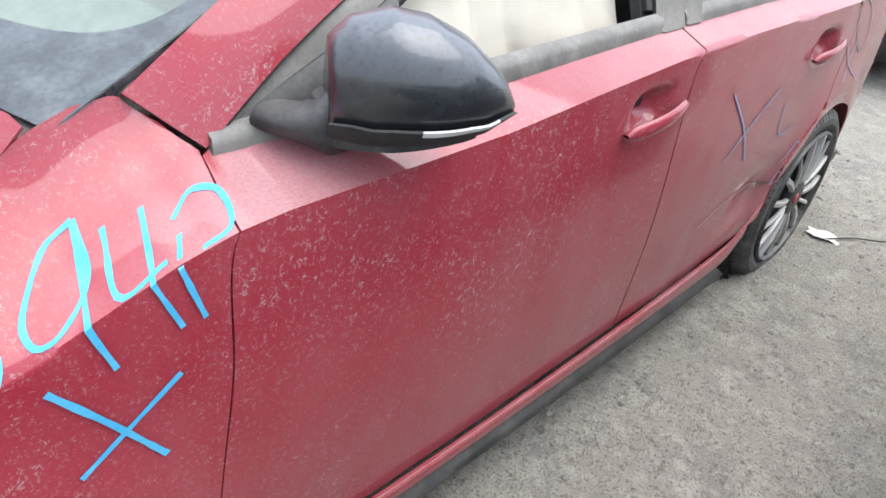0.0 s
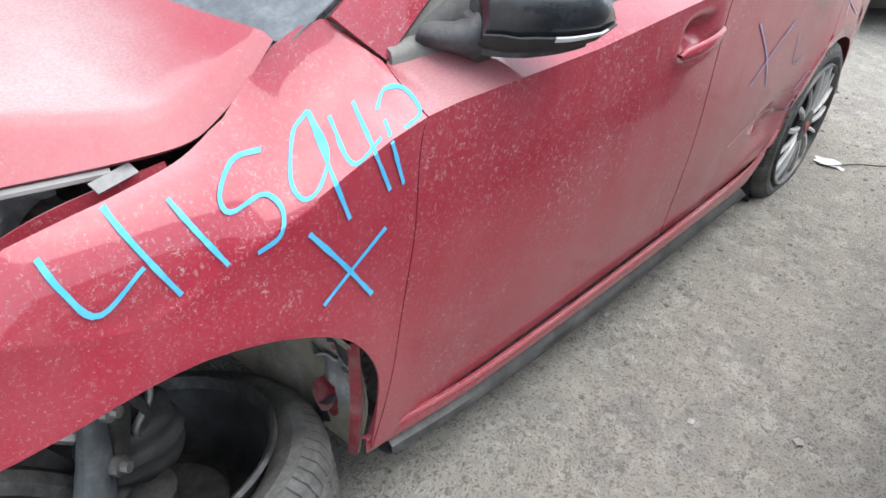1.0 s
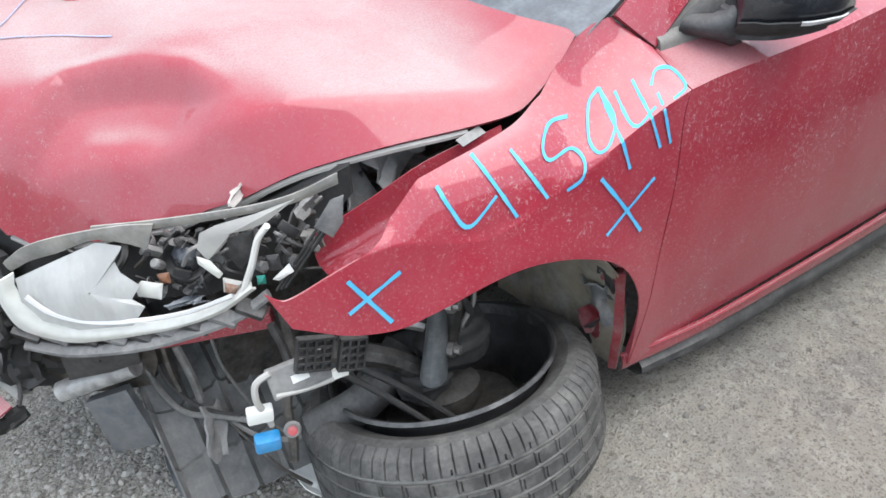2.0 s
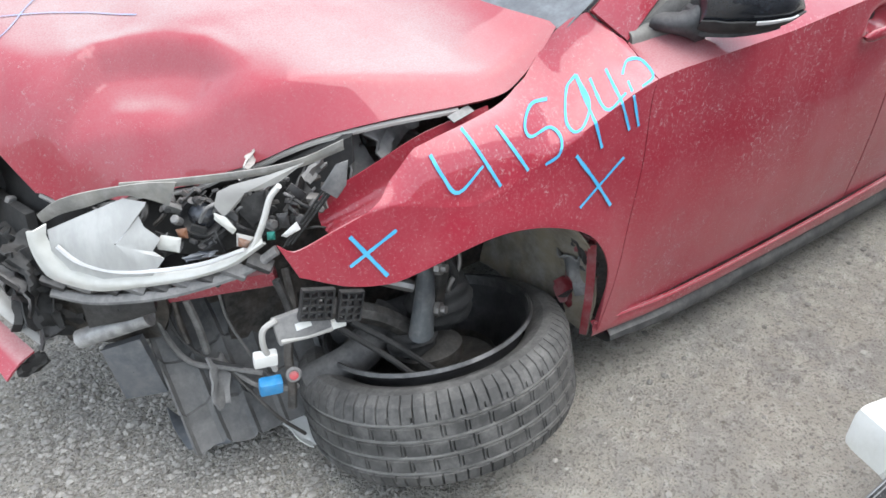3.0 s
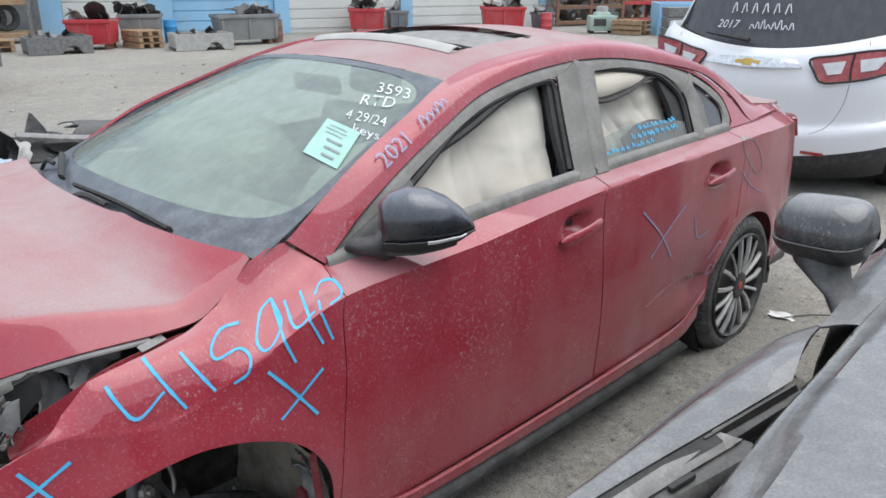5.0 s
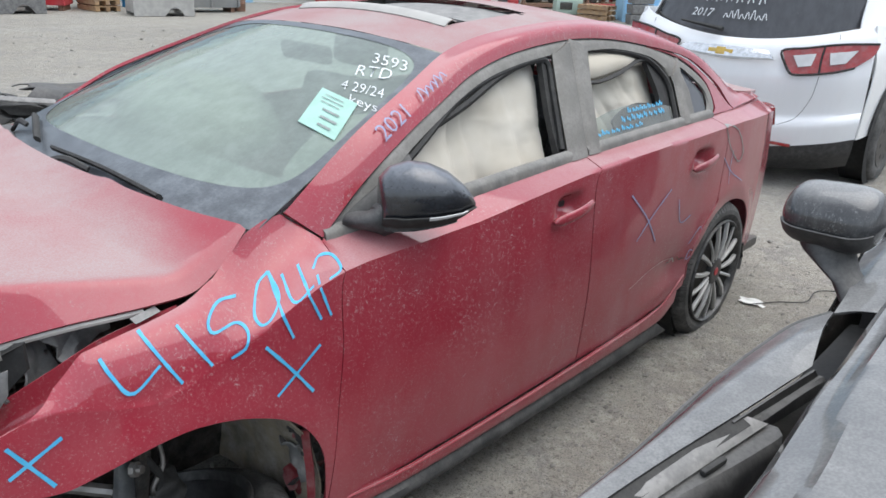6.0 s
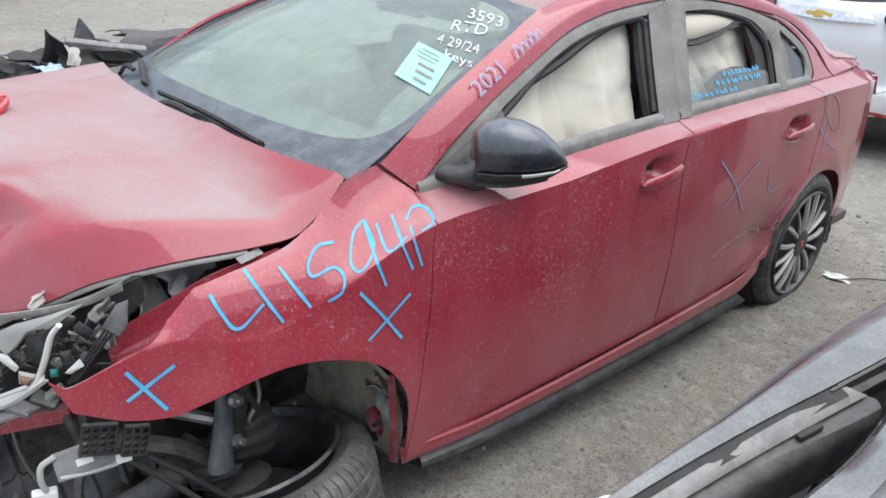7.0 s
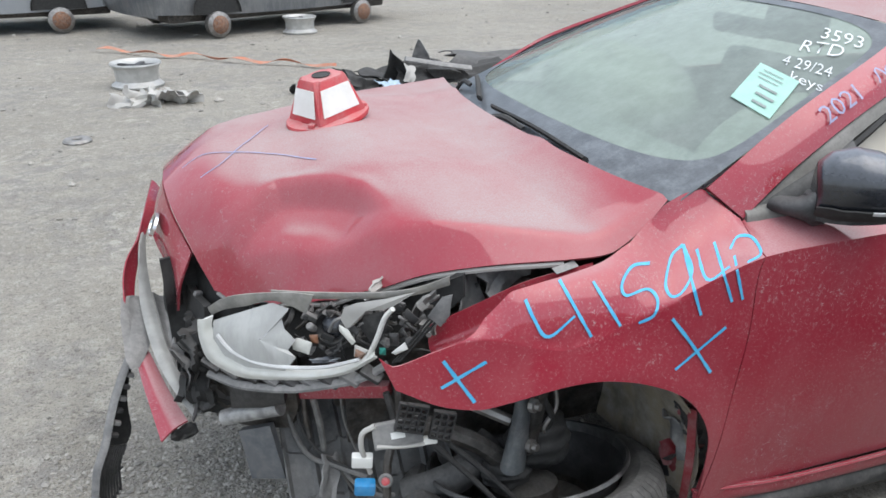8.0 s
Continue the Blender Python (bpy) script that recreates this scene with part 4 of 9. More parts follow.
cloth_sheet("curtain_airbag", 0.74, 1.51, 0.88, 1.27, 0.30, 0.13, 1.0, 0.055, "deployed cream curtain airbag in the front window")
cloth_sheet("curtain_airbag", 1.68, 2.31, 0.88, 1.17, 0.06, 0.07, 4.0, 0.075, "deployed cream curtain airbag in the rear window")
part("airbag_roll", tube([cabin(1.79, 1.205, 0.05), cabin(1.9, 1.2, 0.04), cabin(2.1, 1.205, 0.04), cabin(2.3, 1.19, 0.06)], (0.06, 0.025), 10, 30, flat=0.55), CLOTH, CAR, "rolled cream airbag cloth")
part("airbag_strap", tube([cabin(1.79, 1.26, 0.03), cabin(1.785, 1.19, 0.025), cabin(1.86, 1.155, 0.02), cabin(2.05, 1.17, 0.02), cabin(2.22, 1.2, 0.025), cabin(2.33, 1.19, 0.03)], 0.012, 6, 50, flat=0.6), RUBBER, CAR, "black trim strip hanging loose")
part("door_seal", tube([cabin(1.0, 1.1, 0.03), cabin(1.17, 1.15, 0.02), cabin(1.35, 1.205, 0.02), cabin(1.5, 1.24, 0.02)], 0.012, 6, 40), RUBBER, CAR, "loose black door seal")
part("seat_belt", grid_bm(loft([[cabin(1.52, 0.93, 0.05), cabin(1.55, 1.08, 0.045), cabin(1.6, 1.23, 0.04)], [cabin(1.58, 0.93, 0.06), cabin(1.61, 1.08, 0.055), cabin(1.65, 1.23, 0.05)]], 16, 4), 0.02), RUBBER, CAR, "black pillar trim")
part("seat_belt", grid_bm(loft([[cabin(2.24, 0.93, 0.06), cabin(2.3, 1.05, 0.055), cabin(2.28, 1.2, 0.05)], [cabin(2.4, 0.93, 0.06), cabin(2.44, 1.08, 0.055), cabin(2.42, 1.2, 0.05)]], 16, 4), 0.02), RUBBER, CAR, "black pillar trim")

# rear glass half wound down, with blue scribble
pane = part("rear_door_glass", grid_bm([[cabin(lerp(1.70, 2.35, i / 12), lerp(0.95, 1.03 + 0.035 * math.sin(i / 12 * 3.1), j / 4), 0.018) for i in range(13)] for j in range(5)]), SIDE_GLASS, door_r, "half-lowered dusty glass with blue writing")
pane.visible_shadow = False
part("door_card", grid_bm([[cabin(lerp(1.93, 2.33, i / 10), lerp(0.95, 0.985 + 0.07 * math.sin(0.5 + i / 10 * 2.2), j / 3), 0.04) for i in range(11)] for j in range(4)], 0.01), SEAT, CAR, "dark seat shoulder")
scrawl = bmesh.new()
for row, (xa, xb, zz) in enumerate(((2.02, 2.3, 1.045), (1.96, 2.27, 1.022), (1.74, 2.1, 0.995))):
    x = xa
    while x < xb:
        hgt = random.uniform(0.008, 0.02)
        ribbon([(x, zz), (x + 0.006, zz + hgt), (x + 0.014, zz - 0.004 * (row % 2)), (x + 0.02, zz + hgt * 0.6)], 0.006, lambda a, b: cabin(a, b, 0.013), scrawl, 8)
        x += random.uniform(0.022, 0.04)
part("marker_writing", scrawl, CHALK_BLUE, pane, "blue marker scribble", smooth=0)

# dark inner body behind the shut lines, floor pan and cabin floor
inner = [[flank(lerp(0.5, 2.36, i / 30), lerp(0.2, 0.93, j / 6)) + Vector((0, 0.035, 0)) for i in range(31)] for j in range(7)]
part("inner_sill", grid_bm(inner), PLASTIC, CAR, "dark door jamb")
part("floor_pan", box((2.9, 1.56, 0.05), (2.0, 0, 0.22), bevel=0.01), DARK_METAL, CAR, "dark underbody")


def seat(x, y, back_h, label):
    s = part("seat", box((0.5, 0.5, 0.16), (x, y, 0.5), (0, -6, 0), 0.05), SEAT, CAR, label)
    part("backrest", box((0.16, 0.48, back_h), (x + 0.3, y, 0.5 + back_h / 2), (0, 16, 0), 0.05), SEAT, s)
    part("headrest", box((0.1, 0.26, 0.18), (x + 0.42, y, 0.62 + back_h), (0, 12, 0), 0.04), SEAT, s)


seat(1.25, -0.36, 0.58, "dark cloth front seat")
seat(1.25, 0.36, 0.58, "dark cloth front seat")
bench = part("rear_bench", box((0.5, 1.2, 0.2), (2.15, 0, 0.48), bevel=0.05), SEAT, CAR, "dark rear bench")
part("backrest", box((0.18, 1.2, 0.6), (2.45, 0, 0.75), (0, 18, 0), 0.05), SEAT, bench)
dash_rows = loft([[(0.45, -0.68, 0.955), (0.42, 0, 0.96), (0.45, 0.68, 0.955)], [(0.62, -0.68, 0.96), (0.6, 0, 0.965), (0.62, 0.68, 0.96)], [(0.78, -0.66, 0.93), (0.76, 0, 0.92), (0.78, 0.66, 0.93)], [(0.86, -0.66, 0.8), (0.82, 0, 0.75), (0.86, 0.66, 0.8)], [(0.8, -0.66, 0.6), (0.75, 0, 0.5), (0.8, 0.66, 0.6)]], 30, 14)
part("dashboard", grid_bm(dash_rows, 0.01), DASH, CAR, "dusty dark dashboard")
wheel_m = pose(0.93, -0.36, 0.88, 0, -62, 0)
part("steering_wheel", lathe([(0.175 + 0.014 * math.cos(a), 0.014 * math.sin(a)) for a in [k * math.pi / 4 for k in range(9)]], 28, wheel_m), RUBBER, CAR, "black steering wheel")


def pillow(name, m, w, h, d, seed, label):
    rows = []
    for j in range(17):
        v = j / 16 * math.pi - math.pi / 2
        row = []
        for i in range(28):
            a = 2 * math.pi * i / 28
            k = 1 + 0.12 * noise.noise((math.cos(a) * 1.5 + seed, math.sin(a) * 1.5, v * 1.5))
            row.append(m @ Vector((w * math.cos(v) * math.cos(a) * k, h * math.cos(v) * math.sin(a) * k, d * math.sin(v) * (1 if v > 0 else 0.4) * k)))
        rows.append(row)
    part(name, grid_bm(rows, 0, close=True), CLOTH, CAR, label, smooth=80)


pillow("steering_airbag", wheel_m @ pose(0, 0, 0.0), 0.24, 0.23, 0.09, 2.0, "limp deployed airbag on the steering wheel")
pillow("dashboard_airbag", pose(0.9, 0.36, 0.97, 10, -25, 20), 0.22, 0.3, 0.15, 5.0, "limp deployed airbag on the dashboard")
part("rear_view_mirror", box((0.03, 0.24, 0.06), (1.1, 0.0, 1.24), (0, -10, 0), 0.015), RUBBER, CAR, "black interior mirror")

# ---- door mirror, turned back on its foot ----
MA, MN = Vector((0.84, -0.54, 0)).normalized(), Vector((-0.54, -0.84, 0)).normalized()
MIR0 = Vector((0.69, -0.79, 0.952))
mir_top = table([(0, 0.112), (0.1, 0.136), (0.3, 0.149), (0.5, 0.143), (0.7, 0.122), (0.86, 0.092), (0.95, 0.068), (1, 0.046)])
mir_low = table([(0, 0.0), (0.2, -0.006), (0.5, -0.002), (0.8, 0.012), (1, 0.034)])


def mirror_shell(lo, hi, grow, closed=False):
    rows = []
    for i in range(31):
        s = i / 30
        zt, zb = mir_top(s), mir_low(s)
        bulge = 0.075 * (max(0.0, 1 - (abs(s - 0.42) / 0.6) ** 2.2)) + 0.008 + grow
        row = []
        for j in range(25):
            a = lerp(lo, hi, j / 24)
            c, w = math.cos(a), math.sin(a)
            k = abs(c) ** 0.7
            zz = lerp(zb, zt, (w + 1) / 2)
            row.append(MIR0 + MA * (s * 0.236) + MN * (k * bulge * (1 if c > 0 else -0.6)) + Vector((0, 0, zz)))
        rows.append(row)
    if closed:
        rows = [[sum(r, Vector()) / len(r)] * len(r) for r in rows[:1]] + rows
    return rows


shell = part("door_mirror", grid_bm(mirror_shell(-math.pi, math.pi, 0, True)), GLOSS_BLACK, door_f, "dusty gloss black door mirror", smooth=60)
part("lower_trim", grid_bm(mirror_shell(-1.5, -0.52, 0.006), 0.004), RUBBER, shell, "black lower trim")
part("indicator_lens", grid_bm([[p for p in r] for r in mirror_shell(-0.62, -0.5, 0.009)[13:27]], 0.003), LAMP_WHITE, shell, "clear indicator strip")
# foot: an arm out of the corner panel, a round pivot, and a ledge under the shell
def foot_ring(c, rx, rz, lean):
    return [Vector(c) + Vector((rx * math.cos(a), lean * math.cos(a), rz * math.sin(a))) for a in [k * math.pi / 8 for k in range(16)]]


foot = part("mirror_foot", grid_bm([foot_ring((0.655, -0.73, 0.952), 0.03, 0.02, 0.0), foot_ring((0.668, -0.765, 0.956), 0.034, 0.022, 0.01), foot_ring((0.69, -0.79, 0.962), 0.04, 0.034, 0.02), foot_ring((0.705, -0.8, 0.966), 0.042, 0.048, 0.022), foot_ring((0.72, -0.81, 0.968), 0.03, 0.045, 0.016)], close=True), SAIL, shell, "black mirror foot", smooth=60)
part("pivot_ring", lathe([(0.034, 0.0), (0.038, 0.003), (0.038, 0.04), (0.03, 0.052), (0.0, 0.056)], 28, pose(0.705, -0.795, 0.94, 0, 0, 0)), SAIL, foot, "black pivot collar")
part("mirror_base", grid_bm([[MIR0 + MA * (0.2 * i / 12 - 0.01) + MN * (w * (0.052 - 0.02 * abs(i / 12 - 0.4)) * math.sin(math.pi * (0.06 + 0.88 * i / 12)) ** 0.5) + Vector((0, 0, -0.014 + 0.012 * i / 12)) for i in range(13)] for w in (-0.6, 0, 0.6, 1.0)], 0.01), SAIL, shell, "black ledge under the mirror")


def door_handle(x0, owner):
    rows = []
    n = 22
    for i in range(n):
        s = i / (n - 1)
        x = x0 + 0.215 * s
        z = 0.822 + 0.024 * s
        h = 0.018 * (1 - 0.1 * s) * (max(0.02, 1 - abs(2 * s - 1) ** 6)) ** 0.5
        out = 0.004 + 0.022 * math.sin(math.pi * min(1, 0.05 + 0.9 * s)) ** 0.7
        base = flank(x0, 0.83).lerp(flank(x0 + 0.215, 0.83), s)
        row = []
        for k in range(10):
            a = 2 * math.pi * k / 10
            row.append(Vector((x, base.y - out - 0.008 * math.cos(a), z + h * math.sin(a))))
        rows.append(row)
    part("door_handle", grid_bm(rows, close=True), RED, owner, "red door handle", smooth=60)


door_handle(1.335, door_f)
door_handle(2.285, door_r)

# ---- paint-marker writing on the flank ----
STROKES = [
    [(-0.028, 0.88), (-0.007, 0.834), (0.027, 0.787), (0.084, 0.824)], [(0.042, 0.911), (0.126, 0.768)], [(0.117, 0.895), (0.192, 0.781)],
    [(0.244, 0.915), (0.203, 0.914), (0.184, 0.877), (0.198, 0.85), (0.246, 0.857), (0.274, 0.828), (0.271, 0.792), (0.235, 0.78)],
    [(0.318, 0.945), (0.294, 0.924), (0.289, 0.86), (0.309, 0.829), (0.335, 0.837), (0.35, 0.881), (0.318, 0.945)], [(0.318, 0.945), (0.343, 0.882), (0.391, 0.77)],
    [(0.353, 0.93), (0.393, 0.854), (0.445, 0.877)], [(0.394, 0.94), (0.468, 0.789)], [(0.452, 0.901), (0.496, 0.79)],
    [(0.438, 0.918), (0.452, 0.944), (0.49, 0.937), (0.522, 0.896), (0.49, 0.88)],
]


def on_fender(x, z):
    """Lays a mark that was set out on an upright plane onto the curved wing, along one slanting direction of projection."""
    eye = Vector((-0.616, -1.997, 1.544))
    way = (Vector((x, -0.845, z)) - eye).normalized()
    side = way.cross(Vector((0, 0, 1))).normalized()
    up = side.cross(way)

    a = x
    for _ in range(7):
        lo, hi = 0.45, top_z(a) + 0.01
        for _ in range(13):
            b = (lo + hi) / 2
            if (flank(a, b, 0.0025) - eye).dot(up) < 0:
                lo = b
            else:
                hi = b
        gap = (flank(a, b, 0.0025) - eye).dot(side)
        if abs(gap) < 2e-4:
            break
        a -= 0.8 * gap / side.x
    return flank(a, b, 0.0025)


def on_flank(x, z):
    return flank(x, z, 0.003)


for s in STROKES:
    bm = bmesh.new()
    ribbon(s, 0.0078, on_fender, bm)
    part("marker_stroke", bm, CHALK_BLUE, fender, "bright blue hand-painted stroke of the lot number", smooth=0)
for name, pair, w, m, owner in (
    ("marker_cross", ([(0.318, 0.775), (0.38, 0.7), (0.443, 0.616)], [(0.464, 0.728), (0.345, 0.644)]), 0.0088, CHALK_BLUE, fender),
    ("marker_cross", ([(-0.193, 0.777), (-0.126, 0.668)], [(-0.104, 0.757), (-0.197, 0.717)]), 0.0088, CHALK_BLUE, fender),
):
    bm = bmesh.new()
    for s in pair:
        ribbon(s, w, on_fender, bm)
    part(name, bm, m, owner, "bright blue hand-painted cross", smooth=0)
for pair, w, owner in (
    (([(1.818, 0.812), (1.95, 0.7), (2.043, 0.589)], [(2.122, 0.775), (1.99, 0.7), (1.888, 0.625)]), 0.0075, door_r),
    (([(2.598, 0.819), (2.7, 0.74), (2.829, 0.681)], [(2.695, 0.837), (2.667, 0.696)]), 0.006, quarter),
    (([(2.2, 0.72), (2.24, 0.62), (2.33, 0.63)],), 0.006, door_r),
    (([(2.35, 0.5), (2.42, 0.56), (2.45, 0.53)], [(2.35, 0.43), (2.37, 0.47), (2.4, 0.45), (2.36, 0.43)]), 0.006, quarter),
):
    bm = bmesh.new()
    for s in pair:
        ribbon(s, w, on_flank, bm)
    part("marker_cross", bm, CHALK_FAINT, owner, "faded blue marker strokes", smooth=0)
part("marker_ring", ribbon([(2.59, 0.946), (2.643, 0.868), (2.772, 0.774), (2.821, 0.811), (2.741, 0.909), (2.634, 0.951), (2.6, 0.945)], 0.006, on_flank), INK, quarter, "thin dark marker ring", smooth=0)

# shut line across the pillar's foot
part("shut_line", tube([Vector((0.497, -0.672, 0.987)), Vector((0.538, -0.69, 0.957)), Vector((0.57, -0.714, 0.922))], 0.0022, 5, 24), RUBBER, CAR, "dark shut line")

# scrape marks on the rear door
part("scrape", ribbon([(1.9, 0.43), (2.05, 0.465), (2.18, 0.47), (2.26, 0.455)], 0.004, on_flank), SCRAPE, door_r, "pale scrape in the paint", smooth=0)
for k in range(4):
    xx = 2.2 + 0.035 * k
    part("torn_paint", ribbon([(xx, 0.44 + 0.008 * math.sin(k * 2.1)), (xx + 0.02, 0.45 + 0.01 * math.sin(k * 1.3)), (xx + 0.035, 0.44)], 0.007, lambda a, b: flank(a, b, 0.004)), (DARK_METAL, PALE_PLASTIC, RUST)[k % 3], door_r, "torn paint edge", smooth=0)


# ---- writing on the glass, pillar and bonnet ----
def onto_screen(x, y, lift=0.004):
    """The place on the windscreen over the plan point x, y."""
    v = 0.5
    for _ in range(6):
        u = 0.5 + 0.5 * y / lerp(0.70, 0.525, v)
        u = min(1, max(0, u))
        a, b = screen_at(u, 0).x, screen_at(u, 1).x
        v = min(1, max(0, (x + 0.4 * 0.03 * math.sin(math.pi * v) - a) / (b - a)))
    return screen_at(u, v) + Vector((-0.4, 0, 0.9)) * lift


def screen_words(text, start, end, top, label, width):
    """Letters between two plan points, the third giving the top of the first letter. width: the text's own length at size 1."""
    s, e, t = Vector(start), Vector(end), Vector(top)
    along, up = (e - s) / width, (t - s) / 0.72

    def where(a, b):
        p = s + along * a + up * b
        return onto_screen(p.x, p.y)

    part("marker_writing", lettering(text, 1.0, where), CHALK_WHITE, screen, label, smooth=0)


screen_words("3593", (1.02, -0.395), (1.053, -0.533), (1.066, -0.35), "white marker figures", 2.3)
screen_words("RTD", (0.939, -0.41), (0.989, -0.513), (0.985, -0.37), "white marker letters", 2.0)
screen_words("4 29/24", (0.87, -0.434), (0.916, -0.58), (0.906, -0.4), "white marker date", 3.6)
screen_words("keys", (0.838, -0.5), (0.858, -0.613), (0.868, -0.466), "white marker word", 2.2)


def sheet_at(a, b):
    p = Vector((0.702, -0.465)) + Vector((0.008, -0.13)) * a + Vector((0.138, 0.068)) * b
    return p


sheet = part("paper_sheet", grid_bm([[onto_screen(*sheet_at(i / 6, j / 6), 0.005) for i in range(7)] for j in range(7)], 0.001), GREEN_PAPER, screen, "pale green paper form behind the glass")
bars = bmesh.new()
for k, (b0, a0, a1) in enumerate(((0.12, 0.45, 0.8), (0.3, 0.4, 0.85), (0.48, 0.35, 0.8), (0.66, 0.2, 0.7), (0.76, 0.15, 0.75), (0.86, 0.2, 0.7))):
    th = 0.05 if k < 3 else 0.018
    q = [bars.verts.new(onto_screen(*sheet_at(a, b), 0.0075)) for a, b in ((a0, b0), (a1, b0), (a1, b0 + th), (a0, b0 + th))]
    bars.faces.new(q)
part("print_bars", bars, INK, sheet, "grey printed bars", smooth=0)


def on_rail(x, t):
    """A place on the pillar: x along it, t from the window (0) to the windscreen (1)."""
    i = min(range(len(rail[0]) - 1), key=lambda k: abs(rail[4][k].x - x))
    c = [r[i] for r in rail]
    k = min(7, max(0, int(t * 8)))
    p = c[k].lerp(c[k + 1], t * 8 - k)
    nxt = rail[4][i + 1]
    step = (x - rail[4][i].x) / max(1e-6, nxt.x - rail[4][i].x)
    return p + (nxt - rail[4][i]) * step + Vector((-0.004, -0.012, 0.014))


part("marker_writing", lettering("2021", 0.062, lambda a, b: on_rail(0.795 + a * 1.05 - b * 0.15, 0.22 + b / 0.085)), CHALK_FAINT, CAR, "faded blue year in marker on the pillar", smooth=0)
bm = bmesh.new()
for k, (x, h) in enumerate(((0.985, 0.75), (1.01, 0.5), (1.035, 0.5), (1.06, 0.65), (1.085, 0.5))):
    ribbon([(x - 0.01, 0.3), (x + 0.005, 0.3 + h * 0.6), (x + 0.018, 0.35)], 0.006, lambda a, b: on_rail(a, b), bm, 8)
part("marker_bars", bm, CHALK_FAINT, CAR, "faded blue marker strokes", smooth=0)

def on_hood(x, y):
    j, i = min(((j, i) for j in range(1, 80) for i in range(1, 110)), key=lambda k: (hood_rows[k[0]][k[1]].x - x) ** 2 + (hood_rows[k[0]][k[1]].y - y) ** 2)
    p, du, dv = hood_rows[j][i], hood_rows[j][i + 1] - hood_rows[j][i - 1], hood_rows[j + 1][i] - hood_rows[j - 1][i]
    det = du.x * dv.y - du.y * dv.x
    a = ((x - p.x) * dv.y - (y - p.y) * dv.x) / det
    b = ((y - p.y) * du.x - (x - p.x) * du.y) / det
    return Vector((x, y, p.z + a * du.z + b * dv.z + 0.004))


for line in ([(-0.605, 0.03), (-0.551, 0.022), (-0.468, -0.039), (-0.362, -0.113), (-0.292, -0.198)], [(-0.363, 0.13), (-0.431, 0.024), (-0.515, -0.072), (-0.597, -0.066)]):
    part("marker_cross", ribbon(line, 0.004, lambda a, b: on_hood(a, b) + Vector((0, 0, 0.009)), None, 30), CHALK_FAINT, hood, "thin faded blue stroke", smooth=0)


# ---- rear glass, boot and tail ----
part("rear_window", grid_bm(loft([[(2.42, -0.535, 1.29), (2.4, 0, 1.335), (2.42, 0.535, 1.29)], [(2.98, -0.62, 1.045), (3.02, 0, 1.06), (2.98, 0.62, 1.045)]], 20, 6)), DARK_GLASS, CAR, "dark rear window")
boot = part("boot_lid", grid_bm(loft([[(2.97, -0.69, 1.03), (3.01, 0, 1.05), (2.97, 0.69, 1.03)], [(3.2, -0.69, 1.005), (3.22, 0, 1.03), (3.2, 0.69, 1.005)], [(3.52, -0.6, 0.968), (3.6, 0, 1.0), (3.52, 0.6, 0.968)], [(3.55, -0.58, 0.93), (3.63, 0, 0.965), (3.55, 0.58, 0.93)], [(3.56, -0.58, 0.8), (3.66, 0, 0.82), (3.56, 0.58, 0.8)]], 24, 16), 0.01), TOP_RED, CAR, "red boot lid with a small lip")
for s in (-1, 1):
    part("tail_shoulder", grid_bm(loft([[(2.86, 0.75 * s, 0.977), (3.1, 0.738 * s, 0.986), (3.4, 0.66 * s, 0.958), (3.56, 0.56 * s, 0.93)], [(2.9, 0.7 * s, 1.02), (3.1, 0.69 * s, 1.012), (3.4, 0.62 * s, 0.98), (3.54, 0.55 * s, 0.955)]], 24, 4), 0.01, flip=s < 0), RED, CAR)
    part("tail_lamp", grid_bm(loft([[(3.34, 0.755 * s, 0.93), (3.43, 0.715 * s, 0.925), (3.52, 0.65 * s, 0.92), (3.58, 0.54 * s, 0.9)], [(3.38, 0.755 * s, 0.84), (3.46, 0.715 * s, 0.83), (3.54, 0.65 * s, 0.82), (3.6, 0.54 * s, 0.82)]], 20, 5), 0.02, flip=s > 0), LAMP_RED, CAR, "red tail lamp")
part("rear_bumper", grid_bm(loft([[(3.48, -0.72, 0.8), (3.62, -0.45, 0.8), (3.68, 0, 0.8), (3.62, 0.45, 0.8), (3.48, 0.72, 0.8)], [(3.52, -0.71, 0.5), (3.68, -0.45, 0.5), (3.74, 0, 0.5), (3.68, 0.45, 0.5), (3.52, 0.71, 0.5)], [(3.42, -0.73, 0.22), (3.58, -0.45, 0.22), (3.62, 0, 0.22), (3.58, 0.45, 0.22), (3.42, 0.73, 0.22)]], 30, 10), 0.006), RED, CAR, "red rear bumper")
part("mud_flap", torn_sheet(0.04, 0.16, pose(3.08, -0.82, 0.25, 80, 0, 100), 3.3, 0.006), RUBBER, CAR, "black wheel-arch edge")
part("rear_arch_liner", lathe([(0.36, 0.0), (0.36, 0.28)], 24, pose(2.72, -0.83, 0.28, -90, 0, 0), arc=200), RUBBER, CAR, "black rear arch liner")


